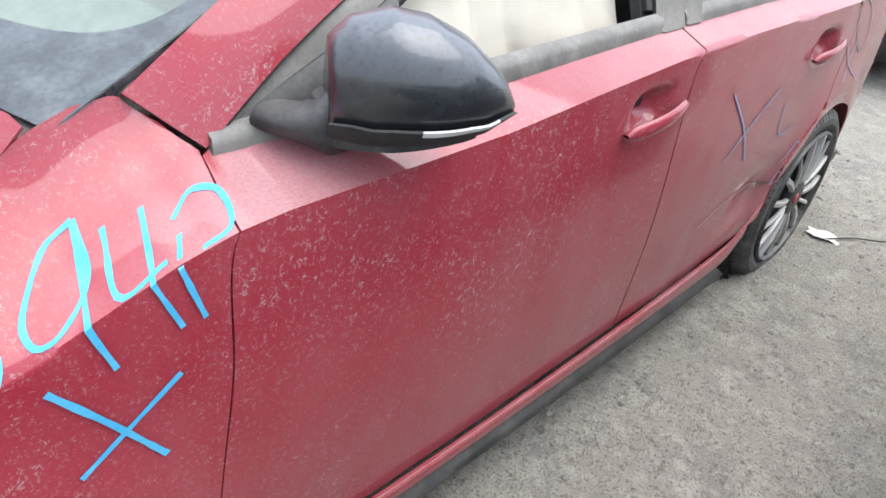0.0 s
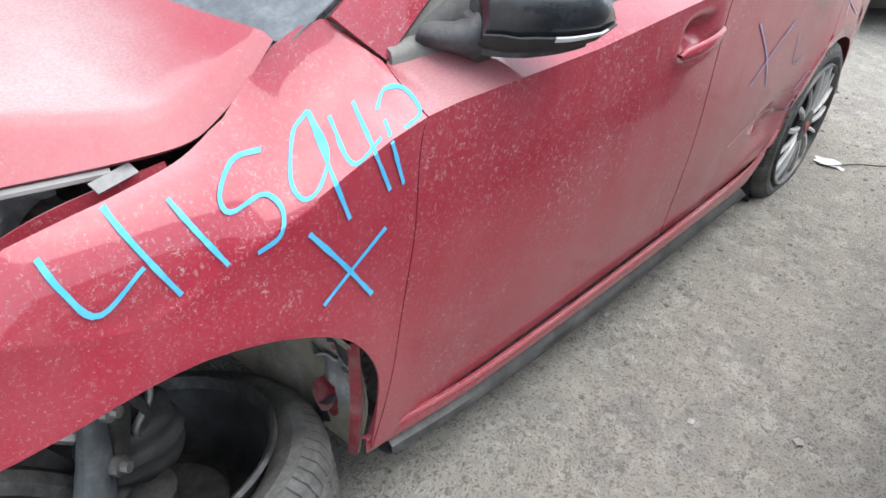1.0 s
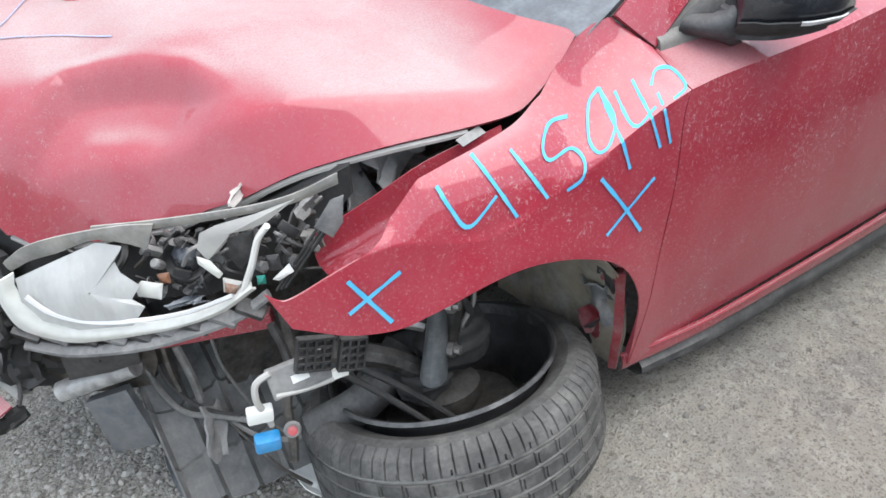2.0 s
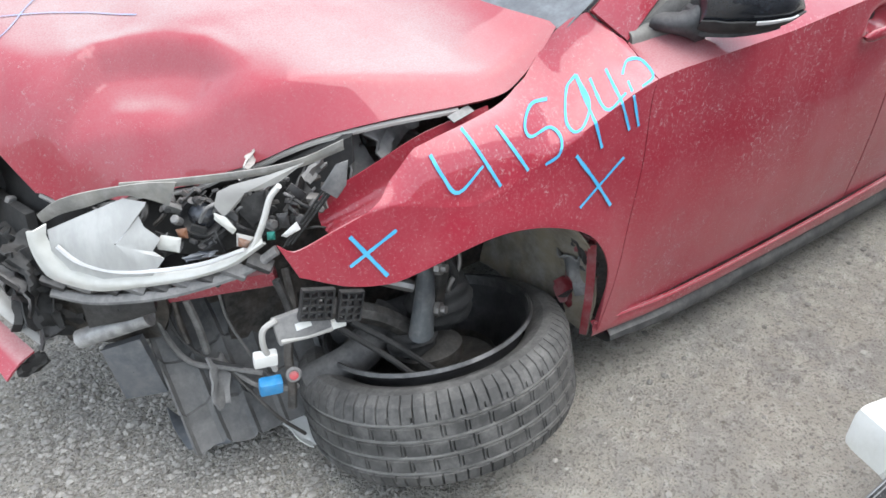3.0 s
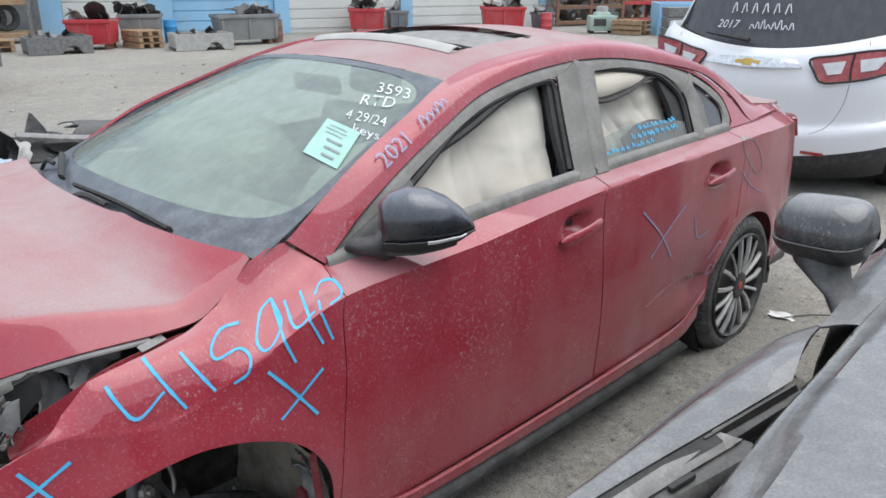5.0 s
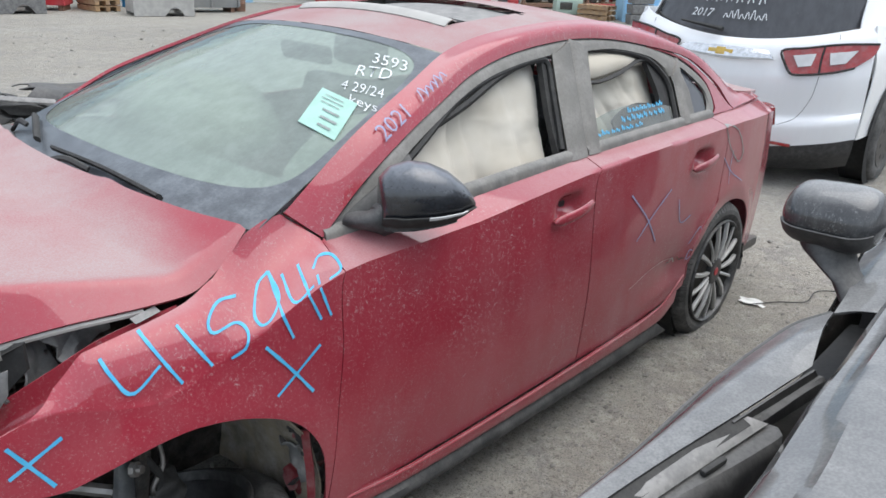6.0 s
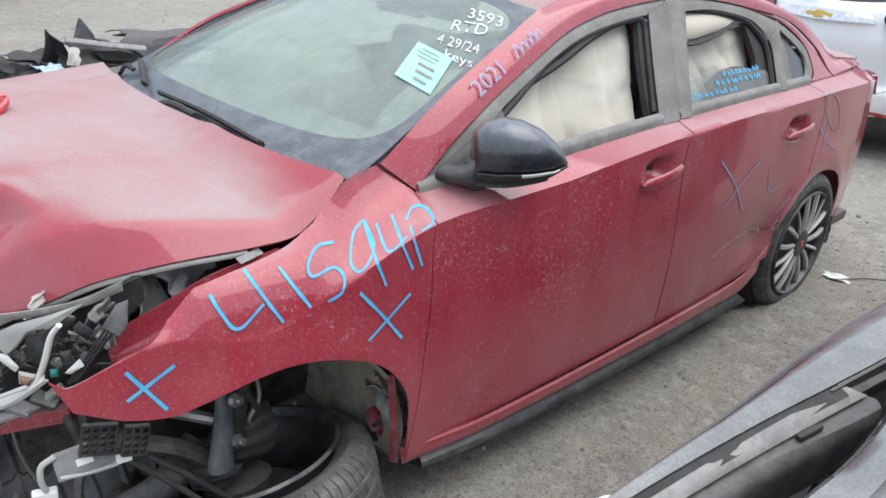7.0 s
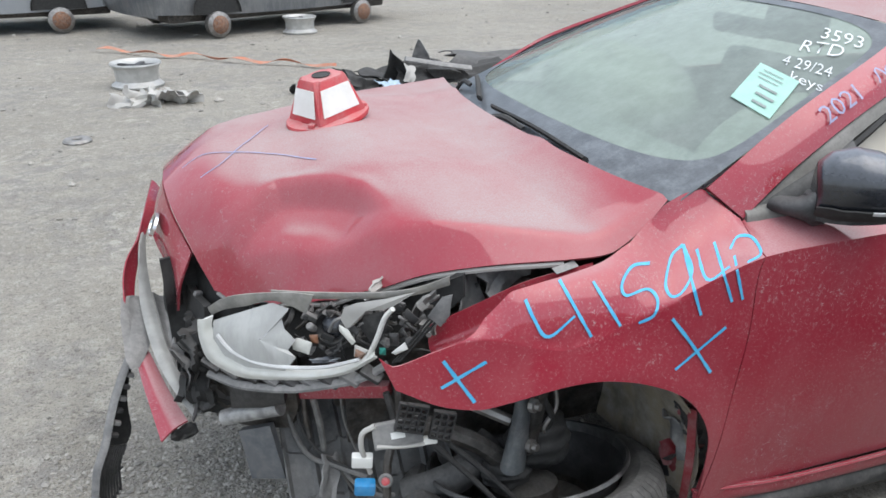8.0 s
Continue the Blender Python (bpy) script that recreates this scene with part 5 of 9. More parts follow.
# ---- wheels ----
def tyre_mesh(r_out, r_in, width, m, sipes=True, flat=None):
    """A road tyre round z: rounded shoulders, four grooves and cut lateral slits."""
    w = width / 2
    prof = [(r_in - 0.012, -w + 0.02), (r_in + 0.006, -w + 0.006), (r_in + 0.03, -w - 0.004), (r_out - 0.035, -w - 0.002), (r_out - 0.012, -w + 0.014), (r_out - 0.003, -w + 0.032)]
    for c in (-0.06, -0.02, 0.02, 0.06):
        prof += [(r_out, c - 0.0065), (r_out - 0.011, c - 0.005), (r_out - 0.011, c + 0.005), (r_out, c + 0.0065)]
    prof += [(r_out - 0.003, w - 0.032), (r_out - 0.012, w - 0.014), (r_out - 0.035, w + 0.002), (r_in + 0.03, w + 0.004), (r_in + 0.006, w - 0.006), (r_in - 0.012, w - 0.02)]
    steps = 840 if sipes else 96
    bm = bmesh.new()
    rings = []
    for k in range(steps):
        a = 2 * math.pi * k / steps
        ring = []
        for r, h in prof:
            rr = r
            if sipes and r > r_out - 0.036:
                if abs(h) > 0.067:
                    cut = (k + (3 if h > 0 else 0)) % 11 == 0 and r > r_out - 0.02
                else:
                    cut = (k + int((h + 0.1) * 130)) % 21 == 0
                if cut:
                    rr = r - 0.01
            p = m @ Vector((rr * math.cos(a), rr * math.sin(a), h))
            if flat is not None and p.z < flat:
                p.z = flat
            ring.append(bm.verts.new(p))
        rings.append(ring)
    n = len(prof)
    for k in range(steps):
        a, b = rings[k], rings[(k + 1) % steps]
        for i in range(n - 1):
            bm.faces.new([a[i], b[i], b[i + 1], a[i + 1]])
    return bm


def spoke(angle, m):
    """One forked spoke pair of a twin-spoke alloy wheel."""
    bm = bmesh.new()
    for side in (-1, 1):
        a0, a1 = angle + radians(17) * side, angle + radians(11.5) * side
        rows = []
        for t in (0, 0.25, 0.6, 1):
            a = lerp(a0, a1, t)
            r = lerp(0.055, 0.226, t)
            wd = lerp(0.006, 0.0105, t)
            h = lerp(0.004, 0.012, math.sin(t * 3.1)) - 0.004
            d = Vector((math.cos(a), math.sin(a), 0))
            s = Vector((-d.y, d.x, 0))
            c = d * r
            rows.append([m @ (c + s * wd + Vector((0, 0, h - 0.016))), m @ (c + s * wd + Vector((0, 0, h - 0.004))), m @ (c + s * wd * 0.7 + Vector((0, 0, h))), m @ (c - s * wd * 0.7 + Vector((0, 0, h))), m @ (c - s * wd + Vector((0, 0, h - 0.004))), m @ (c - s * wd + Vector((0, 0, h - 0.016)))])
        join(bm, grid_bm(rows))
    return bm


def rear_wheel(m):
    w = part("rear_wheel", tyre_mesh(0.318, 0.234, 0.215, m @ pose(0, 0, -0.11), flat=0.012), TYRE, CAR, "flat low-profile tyre on a twin-spoke alloy wheel", smooth=22)
    part("rim", lathe([(0.238, -0.006), (0.236, 0.004), (0.233, 0.006), (0.230, 0.002), (0.226, -0.012), (0.219, -0.02)], 64, m), RIM_EDGE, w, "scuffed dark rim")
    part("rim_barrel", lathe([(0.219, -0.014), (0.2, -0.06), (0.19, -0.18)], 48, m), RUBBER, w, "dark rim barrel")
    part("rim_well", lathe([(0.19, -0.1), (0.0, -0.1)], 40, m), RUBBER, w, "dark wheel well")
    part("brake_disc", lathe([(0.15, -0.075), (0.15, -0.085), (0.0, -0.085)], 40, m), DARK_METAL, w)
    for k in range(5):
        part("spoke", spoke(2 * math.pi * k / 5 + 0.25, m), ALLOY, w, "machined twin spoke with dark sides")
        part("thin_spoke", tube([m @ Vector((r * math.cos(2 * math.pi * (k + 0.5) / 5 + 0.25), r * math.sin(2 * math.pi * (k + 0.5) / 5 + 0.25), h)) for r, h in ((0.06, -0.006), (0.14, 0.0), (0.224, -0.008))], 0.009, 6, 10, flat=0.7), ALLOY, w, "thin machined spoke")
    part("hub_cap", lathe([(0.062, -0.02), (0.06, 0.002), (0.05, 0.006), (0.03, 0.003), (0.0, 0.003)], 24, m), ALLOY_DARK, w, "dark centre cap")
    part("cap_badge", lathe([(0.019, 0.004), (0.017, 0.007), (0.0, 0.007)], 20, m), CONE_RED, w, "red centre badge")


rear_wheel(pose(2.7, -0.868, 0.282, 90, 0, 0))

FRONT = Matrix.Translation((0.112, -0.628, 0.298)) @ Vector((-0.016, 0.29, 0.957)).to_track_quat("Z", "Y").to_matrix().to_4x4()
fw = part("front_wheel", tyre_mesh(0.332, 0.246, 0.225, FRONT @ pose(0, 0, -0.125)), TYRE, CAR, "dusty road tyre folded flat under the wing", smooth=22)
for c in (-0.06, -0.02, 0.02, 0.06):
    part("tread_groove", lathe([(0.3265, c - 0.006), (0.3295, c), (0.3265, c + 0.006)], 120, FRONT @ pose(0, 0, -0.125)), GROOVE_DUST, fw, "dust-filled tread groove")
part("rim", lathe([(0.238, -0.01), (0.222, -0.03), (0.215, -0.12), (0.2, -0.17)], 72, FRONT), ALLOY_DARK, fw, "dark inner barrel of the alloy wheel")
part("rim_lip", lathe([(0.254, 0.004), (0.25, 0.012), (0.244, 0.01), (0.24, -0.002), (0.236, -0.012)], 72, FRONT), RIM_EDGE, fw, "worn silver rim edge")
part("wheel_disc", lathe([(0.2, -0.165), (0.08, -0.15), (0.0, -0.15)], 40, FRONT), ALLOY_DARK, fw)
part("brake_disc", lathe([(0.15, -0.1), (0.15, -0.12), (0.0, -0.12)], 40, FRONT), DARK_METAL, fw)


def lump(name, at, size, seed, material, parent, label, wrinkle=0.12):
    """A soft crumpled body, wrinkled in bands."""
    rows = []
    for j in range(25):
        v = j / 24 * math.pi - math.pi / 2
        row = []
        for i in range(32):
            a = 2 * math.pi * i / 32
            q = Vector((math.cos(v) * math.cos(a), math.cos(v) * math.sin(a), math.sin(v)))
            k = 1 + wrinkle * noise.noise(q * 2.2 + Vector((seed, 0, 0))) + wrinkle * 0.7 * math.sin(11 * v + 3 * noise.noise(q * 1.6 + Vector((0, seed, 0))))
            row.append(Vector(at) + Vector((q.x * size[0], q.y * size[1], q.z * size[2])) * k)
        rows.append(row)
    return part(name, grid_bm(rows, close=True), material, parent, label, smooth=70)


lump("driveshaft_boot", (0.115, -0.672, 0.395), (0.08, 0.06, 0.075), 2.3, RUBBER, fw, "wrinkled black rubber boot")
lump("tie_rod_boot", (0.03, -0.68, 0.33), (0.06, 0.05, 0.04), 6.1, RUBBER, fw, "black rubber boot")
part("knuckle", lathe([(0.07, -0.1), (0.085, -0.08), (0.085, -0.05), (0.05, -0.03), (0.0, -0.03)], 24, FRONT @ pose(0.02, 0.01, 0.0)), DARK_METAL, fw, "dark dusty wheel carrier")
part("caliper", box((0.13, 0.07, 0.07), tuple((FRONT @ pose(0.1, -0.12, -0.05)).translation), (20, 30, 20), 0.015), DARK_METAL, fw)

# ---- wheel arch: liner, strut and arms ----
liner = [[Vector((0.12 + 0.345 * math.cos(a) * k, y, 0.32 + 0.36 * math.sin(a) * k)) + Vector((0.01 * noise.noise((a * 3, y * 9, 1)), 0, 0.012 * noise.noise((a * 4, y * 7, 5)))) for a in [math.pi * t / 26 * 0.72 - 0.25 for t in range(27)]] for y, k in ((-0.835, 1.0), (-0.78, 0.99), (-0.7, 0.985), (-0.6, 0.97), (-0.5, 0.95), (-0.42, 0.93))]
part("arch_liner", grid_bm(liner, 0.004, flip=True), surf("mud_liner", (0.17, 0.148, 0.112), (0.28, 0.235, 0.165), 11, 0.85, dust=0.6, grain=0.5, grain_scale=40), CAR, "mud-caked wheel-arch liner")
part("inner_wing", grid_bm([[Vector((lerp(-0.3, 0.48, i / 12), -0.44 + 0.015 * noise.noise((i * 0.6, j * 0.7, 3)), lerp(0.24, 0.82, j / 8))) for i in range(13)] for j in range(9)], 0.01), DARK_METAL, CAR, "dark inner wing")
for k in range(5):
    part("arch_tear", torn_sheet(0.07, 0.1, pose(0.435 + 0.008 * k, -0.8 + 0.012 * k, 0.52 - 0.062 * k, 80, 20 * (k % 3 - 1), 60 + 25 * k), 11 + k * 2.3, 0.004, 0.03), (PRIMER, PLASTIC, GREY_PLASTIC)[k % 3], CAR, "torn arch edge")
part("arch_flange", grid_bm(loft([[(0.425, -0.845, 0.52), (0.436, -0.848, 0.38), (0.436, -0.845, 0.25)], [(0.415, -0.828, 0.515), (0.426, -0.83, 0.38), (0.43, -0.828, 0.245)]], 24, 4), 0.004), PRIMER, CAR, "dusty red folded arch flange")
part("strut", tube([(0.06, -0.695, 0.62), (0.045, -0.715, 0.5), (0.022, -0.73, 0.38)], (0.02, 0.046), 14, 24, flat=0.6), STRUT_GREY, CAR, "dark suspension strut")
part("strut_bracket", box((0.03, 0.05, 0.2), (0.075, -0.71, 0.5), (4, 6, 10), 0.008), DARK_METAL, CAR, "grey strut clamp")
for z in (0.55, 0.44):
    part("bolt", lathe([(0.016, 0), (0.016, 0.012), (0.009, 0.013), (0.009, 0.024), (0, 0.024)], 8, pose(0.055, -0.74, z, 80, 0, 30)), STEEL, CAR, "bright bolt head")
for line, r, m in (
    ([(0.1, -0.68, 0.66), (0.09, -0.73, 0.56), (0.12, -0.72, 0.48), (0.08, -0.7, 0.4)], 0.008, RUBBER),
    ([(-0.16, -0.62, 0.47), (-0.05, -0.66, 0.42), (0.02, -0.68, 0.36)], 0.024, DARK_METAL),
    ([(-0.12, -0.6, 0.54), (-0.02, -0.66, 0.5), (0.03, -0.69, 0.48)], 0.014, STEEL),
    ([(-0.15, -0.66, 0.44), (-0.07, -0.72, 0.36), (0.0, -0.78, 0.28)], 0.007, RUBBER),
    ([(-0.11, -0.66, 0.43), (-0.03, -0.72, 0.36), (0.05, -0.77, 0.27)], 0.007, RUBBER),
    ([(0.12, -0.7, 0.62), (0.13, -0.72, 0.52), (0.1, -0.72, 0.46), (0.13, -0.71, 0.42)], 0.006, STEEL),
):
    part("brake_hose" if r < 0.01 else "suspension_arm", tube(line, r, 8, 24), m, CAR)

# ---- engine bay behind the torn corner ----
part("engine_bay", box((0.75, 1.1, 0.42), (0.05, 0.18, 0.5), bevel=0.05), DARK_METAL, CAR, "dark engine and gearbox block")
part("bonnet_shelf", grid_bm([[Vector((lerp(-0.3, 0.35, i / 10), lerp(-0.5, 0.6, j / 10), 0.64 + 0.06 * i / 10 + 0.03 * noise.noise((i, j, 2)))) for i in range(11)] for j in range(11)], 0.01), RUBBER, CAR, "dark engine cover")
part("inner_flange", grid_bm(loft([[(-0.15, -0.635, 0.735), (-0.05, -0.67, 0.79), (0.05, -0.69, 0.835), (0.2, -0.705, 0.862)], [(-0.15, -0.64, 0.68), (-0.05, -0.68, 0.73), (0.05, -0.7, 0.78), (0.2, -0.72, 0.84)], [(-0.14, -0.7, 0.66), (-0.05, -0.74, 0.71), (0.05, -0.74, 0.79), (0.2, -0.735, 0.86)]], 24, 6), 0.003), RED, CAR, "red inner wing flange")
part("flange_label", box((0.06, 0.018, 0.002), (0.13, -0.712, 0.864), (25, -4, 12), 0), GREY_PLASTIC, CAR, "grey sticker")
for k in range(16):
    a = random.uniform(0, 1)
    at = Vector((lerp(-0.5, 0.12, a), lerp(-0.33, -0.62, a) + random.uniform(0.0, 0.08), lerp(0.66, 0.79, a) + random.uniform(-0.05, 0.03)))
    part("broken_bracket", torn_sheet(random.uniform(0.05, 0.12), random.uniform(0.04, 0.09), pose(*at, random.uniform(20, 110), random.uniform(-40, 40), random.uniform(-60, 60)), 20 + k * 1.9, 0.004, 0.03), (PLASTIC, GREY_PLASTIC, RUBBER, DARK_METAL)[k % 4], CAR, "broken dark plastic piece")
for at, size, turn, sd, m in (((-0.05, -0.6, 0.79), (0.09, 0.14), (60, 10, 30), 61.0, GREY_PLASTIC), ((0.03, -0.62, 0.83), (0.13, 0.09), (70, -20, 20), 63.0, GREY_PLASTIC), ((-0.13, -0.58, 0.77), (0.07, 0.16), (70, 40, 10), 64.5, PLASTIC), ((-0.2, -0.55, 0.8), (0.16, 0.05), (80, 10, 25), 66.0, PALE_PLASTIC)):
    part("broken_bracket", torn_sheet(*size, pose(*at, *turn), sd, 0.004, 0.02), m, CAR, "bent grey bracket")
for k in range(14):
    a, b = random.uniform(0, 0.9), random.uniform(0.1, 1)
    p = Vector((lerp(-0.45, 0.05, a), lerp(-0.42, -0.62, a), lerp(0.66, 0.74, a)))
    q = Vector((lerp(-0.45, 0.05, b), lerp(-0.42, -0.62, b) + 0.05, lerp(0.68, 0.78, b)))
    part("cable", tube([p, p.lerp(q, 0.4) + Vector((0, -0.02, random.uniform(-0.05, 0.05))), p.lerp(q, 0.7) + Vector((0, 0.02, random.uniform(-0.04, 0.06))), q], random.uniform(0.003, 0.007), 6, 20), (RUBBER, PLASTIC, DARK_METAL)[k % 3], CAR)

# ---- headlamp, smashed open ----
LAMP_N, LAMP_U = Vector((-0.6, -0.8, 0)), Vector((0.8, -0.6, 0))


def lamp_at(u, z, d=0.68):
    """A place on the lamp's face: u along the car's corner, z up, d how far out."""
    return LAMP_N * d + LAMP_U * u + Vector((0, 0, z))


def plate(outline, d, bulge=0.008, thick=0.004, lean=0.0):
    """A moulded piece with a given outline, slightly domed."""
    cu, cz = sum(p[0] for p in outline) / len(outline), sum(p[1] for p in outline) / len(outline)
    rows = [[lamp_at(cu + (u - cu) * k, cz + (z - cz) * k, d + bulge * (1 - k * k) + lean * (z - cz) * k) for u, z in outline] for k in (1.0, 0.94, 0.7, 0.4, 0.02)]
    return grid_bm(rows, thick, close=True)


def band(a, b, d, bulge=0.006, thick=0.004, n=40):
    la, lb = [lamp_at(u, z, d) for u, z in a], [lamp_at(u, z, d - 0.004) for u, z in b]
    mid = [p.lerp(q, 0.5) + LAMP_N * bulge for p, q in zip(curve(la, 16), curve(lb, 16))]
    return grid_bm(loft([la, mid, lb], n, 7), thick)


lamp = part("headlamp", plate([(-0.24, 0.62), (-0.15, 0.58), (0.05, 0.59), (0.2, 0.66), (0.33, 0.8), (0.33, 0.855), (0.18, 0.775), (0.0, 0.735), (-0.2, 0.705), (-0.25, 0.68)], 0.575, -0.03, 0.01), RUBBER, CAR, "smashed headlamp with a fogged cream lens")
part("lens", plate([(-0.218, 0.712), (-0.137, 0.746), (-0.071, 0.774), (-0.032, 0.767), (-0.051, 0.742), (-0.043, 0.72), (-0.016, 0.698), (-0.034, 0.672), (-0.014, 0.659), (-0.04, 0.625), (-0.133, 0.617), (-0.19, 0.634), (-0.218, 0.671)], 0.686, 0.016, 0.003, -0.18), LENS, lamp, "fogged broken lens")
part("lamp_rim", band([(-0.255, 0.712), (-0.258, 0.681), (-0.255, 0.648), (-0.242, 0.61), (-0.198, 0.588), (-0.15, 0.578), (-0.057, 0.591), (0.03, 0.61), (0.111, 0.642), (0.178, 0.693)], [(-0.215, 0.726), (-0.222, 0.697), (-0.208, 0.668), (-0.18, 0.636), (-0.133, 0.621), (-0.089, 0.619), (-0.041, 0.624), (0.035, 0.636), (0.105, 0.664), (0.168, 0.708)], 0.692, 0.01), LAMP_RIM, lamp, "cream curved lamp rim")
part("light_guide", tube([lamp_at(u, z, 0.704) for u, z in ((-0.2, 0.69), (-0.17, 0.655), (-0.11, 0.635), (-0.03, 0.637), (0.06, 0.655), (0.14, 0.688))], (0.005, 0.004), 6, 40), LAMP_WHITE, lamp, "white light strip")
part("rim_arm", tube([lamp_at(u, z, 0.69) for u, z in ((0.155, 0.685), (0.178, 0.74), (0.196, 0.79), (0.214, 0.814))], (0.009, 0.008), 8, 20, flat=0.7), LAMP_RIM, lamp, "cream bent arm")
part("upper_strip", band([(-0.232, 0.741), (-0.192, 0.769), (-0.14, 0.787), (-0.069, 0.802), (-0.016, 0.81), (0.032, 0.812)], [(-0.228, 0.722), (-0.19, 0.742), (-0.138, 0.758), (-0.074, 0.782), (-0.024, 0.775), (0.009, 0.762)], 0.676, 0.002), DUST_TRIM, lamp, "dust-grey upper strip")
part("upper_strip", band([(-0.071, 0.806), (0.035, 0.817), (0.174, 0.838), (0.255, 0.86), (0.329, 0.897)], [(-0.072, 0.791), (0.033, 0.801), (0.172, 0.824), (0.253, 0.844), (0.328, 0.878)], 0.672, 0.002), DUST_TRIM, lamp, "dusty grey upper strip")
for name, outline, d, mat, label in (
    ("lamp_fragment", [(0.101, 0.792), (0.129, 0.806), (0.197, 0.826), (0.259, 0.853), (0.21, 0.815), (0.14, 0.794), (0.118, 0.756), (0.103, 0.742), (0.091, 0.764)], 0.674, PALE_PLASTIC, "torn cream housing piece"),
    ("lamp_fragment", [(0.09, 0.751), (0.108, 0.742), (0.124, 0.718), (0.118, 0.71), (0.1, 0.73), (0.091, 0.739)], 0.68, LAMP_RIM, "white bent piece"),
    ("lamp_fragment", [(-0.03, 0.682), (-0.018, 0.695), (0.016, 0.689), (0.007, 0.659), (-0.029, 0.666)], 0.67, LAMP_RIM, "white reflector piece"),
    ("lamp_fragment", [(0.138, 0.77), (0.181, 0.787), (0.175, 0.746), (0.149, 0.708), (0.128, 0.739)], 0.655, PLASTIC, "dark socket"),
    ("plug_frame", [(0.127, 0.712), (0.156, 0.704), (0.145, 0.682), (0.124, 0.686)], 0.686, PALE_PLASTIC, "pale plug frame"),
    ("plug", [(0.131, 0.706), (0.15, 0.7), (0.142, 0.687), (0.129, 0.69)], 0.692, RUST, "orange plug"),
    ("plug", [(0.2, 0.746), (0.219, 0.749), (0.22, 0.721), (0.202, 0.718)], 0.672, PLASTIC, "black plug"),
    ("plug", [(0.205, 0.702), (0.234, 0.731), (0.239, 0.718), (0.213, 0.701)], 0.674, PAPER, "white plug"),
    ("circuit", [(0.182, 0.712), (0.193, 0.714), (0.192, 0.7), (0.181, 0.698)], 0.682, surf("green_board", (0.02, 0.2, 0.16), (0.02, 0.15, 0.12), 30, 0.5), "green circuit piece"),
    ("bulb_holder", [(0.005, 0.698), (0.024, 0.702), (0.023, 0.682), (0.009, 0.682)], 0.655, RUST, "orange bulb holder"),
    ("side_bracket", [(0.283, 0.799), (0.314, 0.847), (0.334, 0.855), (0.327, 0.808), (0.31, 0.78)], 0.668, GREY_PLASTIC, "grey bent bracket"),
):
    part(name, plate(outline, d, 0.005), mat, lamp, label, smooth=30)
for k in range(3):
    part("rod", tube([lamp_at(0.205 + 0.008 * k, 0.674 + 0.003 * k, 0.672), lamp_at(0.285 + 0.007 * k, 0.79 - 0.002 * k, 0.662)], 0.0028, 6, 8), RUBBER, lamp, "thin black rod")
bowl_m = Matrix.Translation(lamp_at(0.048, 0.712, 0.628)) @ (LAMP_N + Vector((0, 0, 0.25))).to_track_quat("Z", "Y").to_matrix().to_4x4()
bowl = part("projector", lathe([(0.012, -0.03), (0.03, -0.02), (0.038, 0.0), (0.04, 0.012), (0.036, 0.014), (0.03, 0.0), (0.018, -0.012), (0.0, -0.014)], 28, bowl_m), PLASTIC, lamp, "black projector bowl")
part("projector_lens", lathe([(0.026, 0.002), (0.018, 0.012), (0.008, 0.017), (0.0, 0.018)], 24, bowl_m), GLOSS_BLACK, bowl, "dark projector glass")
for k in range(6):
    a = 2 * math.pi * k / 6
    part("bowl_fin", box((0.012, 0.004, 0.03), tuple(bowl_m @ Vector((0.043 * math.cos(a), 0.043 * math.sin(a), -0.008))), (20 * k, 30, 15 * k), 0.001), PLASTIC, bowl)
part("foil", torn_sheet(0.05, 0.012, Matrix.Translation(lamp_at(0.05, 0.648, 0.668)) @ pose(0, 0, 0, 60, -10, -37), 55.5, 0.002, 0.045, 14), SLATE_FILM, lamp, "crumpled blue-grey film")
for k in range(74):
    u, z = random.uniform(-0.04, 0.3), random.uniform(0.65, 0.815)
    z = min(max(z, 0.64 + max(0.0, u) * 0.35), 0.74 + 0.25 * max(0.0, u))
    size = random.uniform(0.006, 0.022)
    tilt = pose(0, 0, 0, random.uniform(40, 120), random.uniform(-50, 50), random.uniform(-80, 30))
    at = Matrix.Translation(lamp_at(u, z, random.uniform(0.6, 0.66))) @ tilt
    if k % 3 == 0:
        bm = torn_sheet(size * 2.4, size * random.uniform(0.7, 2.0), at, 300 + k * 1.3, 0.003, 0.012, 5)
    elif k % 3 == 1:
        bm = box((size * 1.6, size * 0.8, size * random.uniform(0.3, 0.9)), bevel=0.0015)
        bm.transform(at)
    else:
        bm = lathe([(size * 0.5, -size), (size * 0.55, size * 0.4), (size * 0.4, size * 0.6), (0.0, size * 0.6)], 10, at)
    part("lamp_fragment", bm, (PLASTIC, RUBBER, PLASTIC, HOSE, RUBBER, GREY_PLASTIC, PLASTIC, DARK_METAL, RUBBER, STEEL, PLASTIC)[k % 11], lamp, smooth=25)
for k in range(12):
    u, z = random.uniform(0.04, 0.27), random.uniform(0.69, 0.79)
    du, dz = random.uniform(-0.05, 0.05), random.uniform(-0.05, 0.05)
    part("lamp_wire", tube([lamp_at(u, z, 0.65), lamp_at(u + du * 0.5, z + dz * 0.4 + 0.01, 0.662), lamp_at(u + du, z + dz, 0.65)], random.uniform(0.002, 0.004), 6, 12), (RUBBER, PLASTIC, GREY_PLASTIC)[k % 3], lamp)

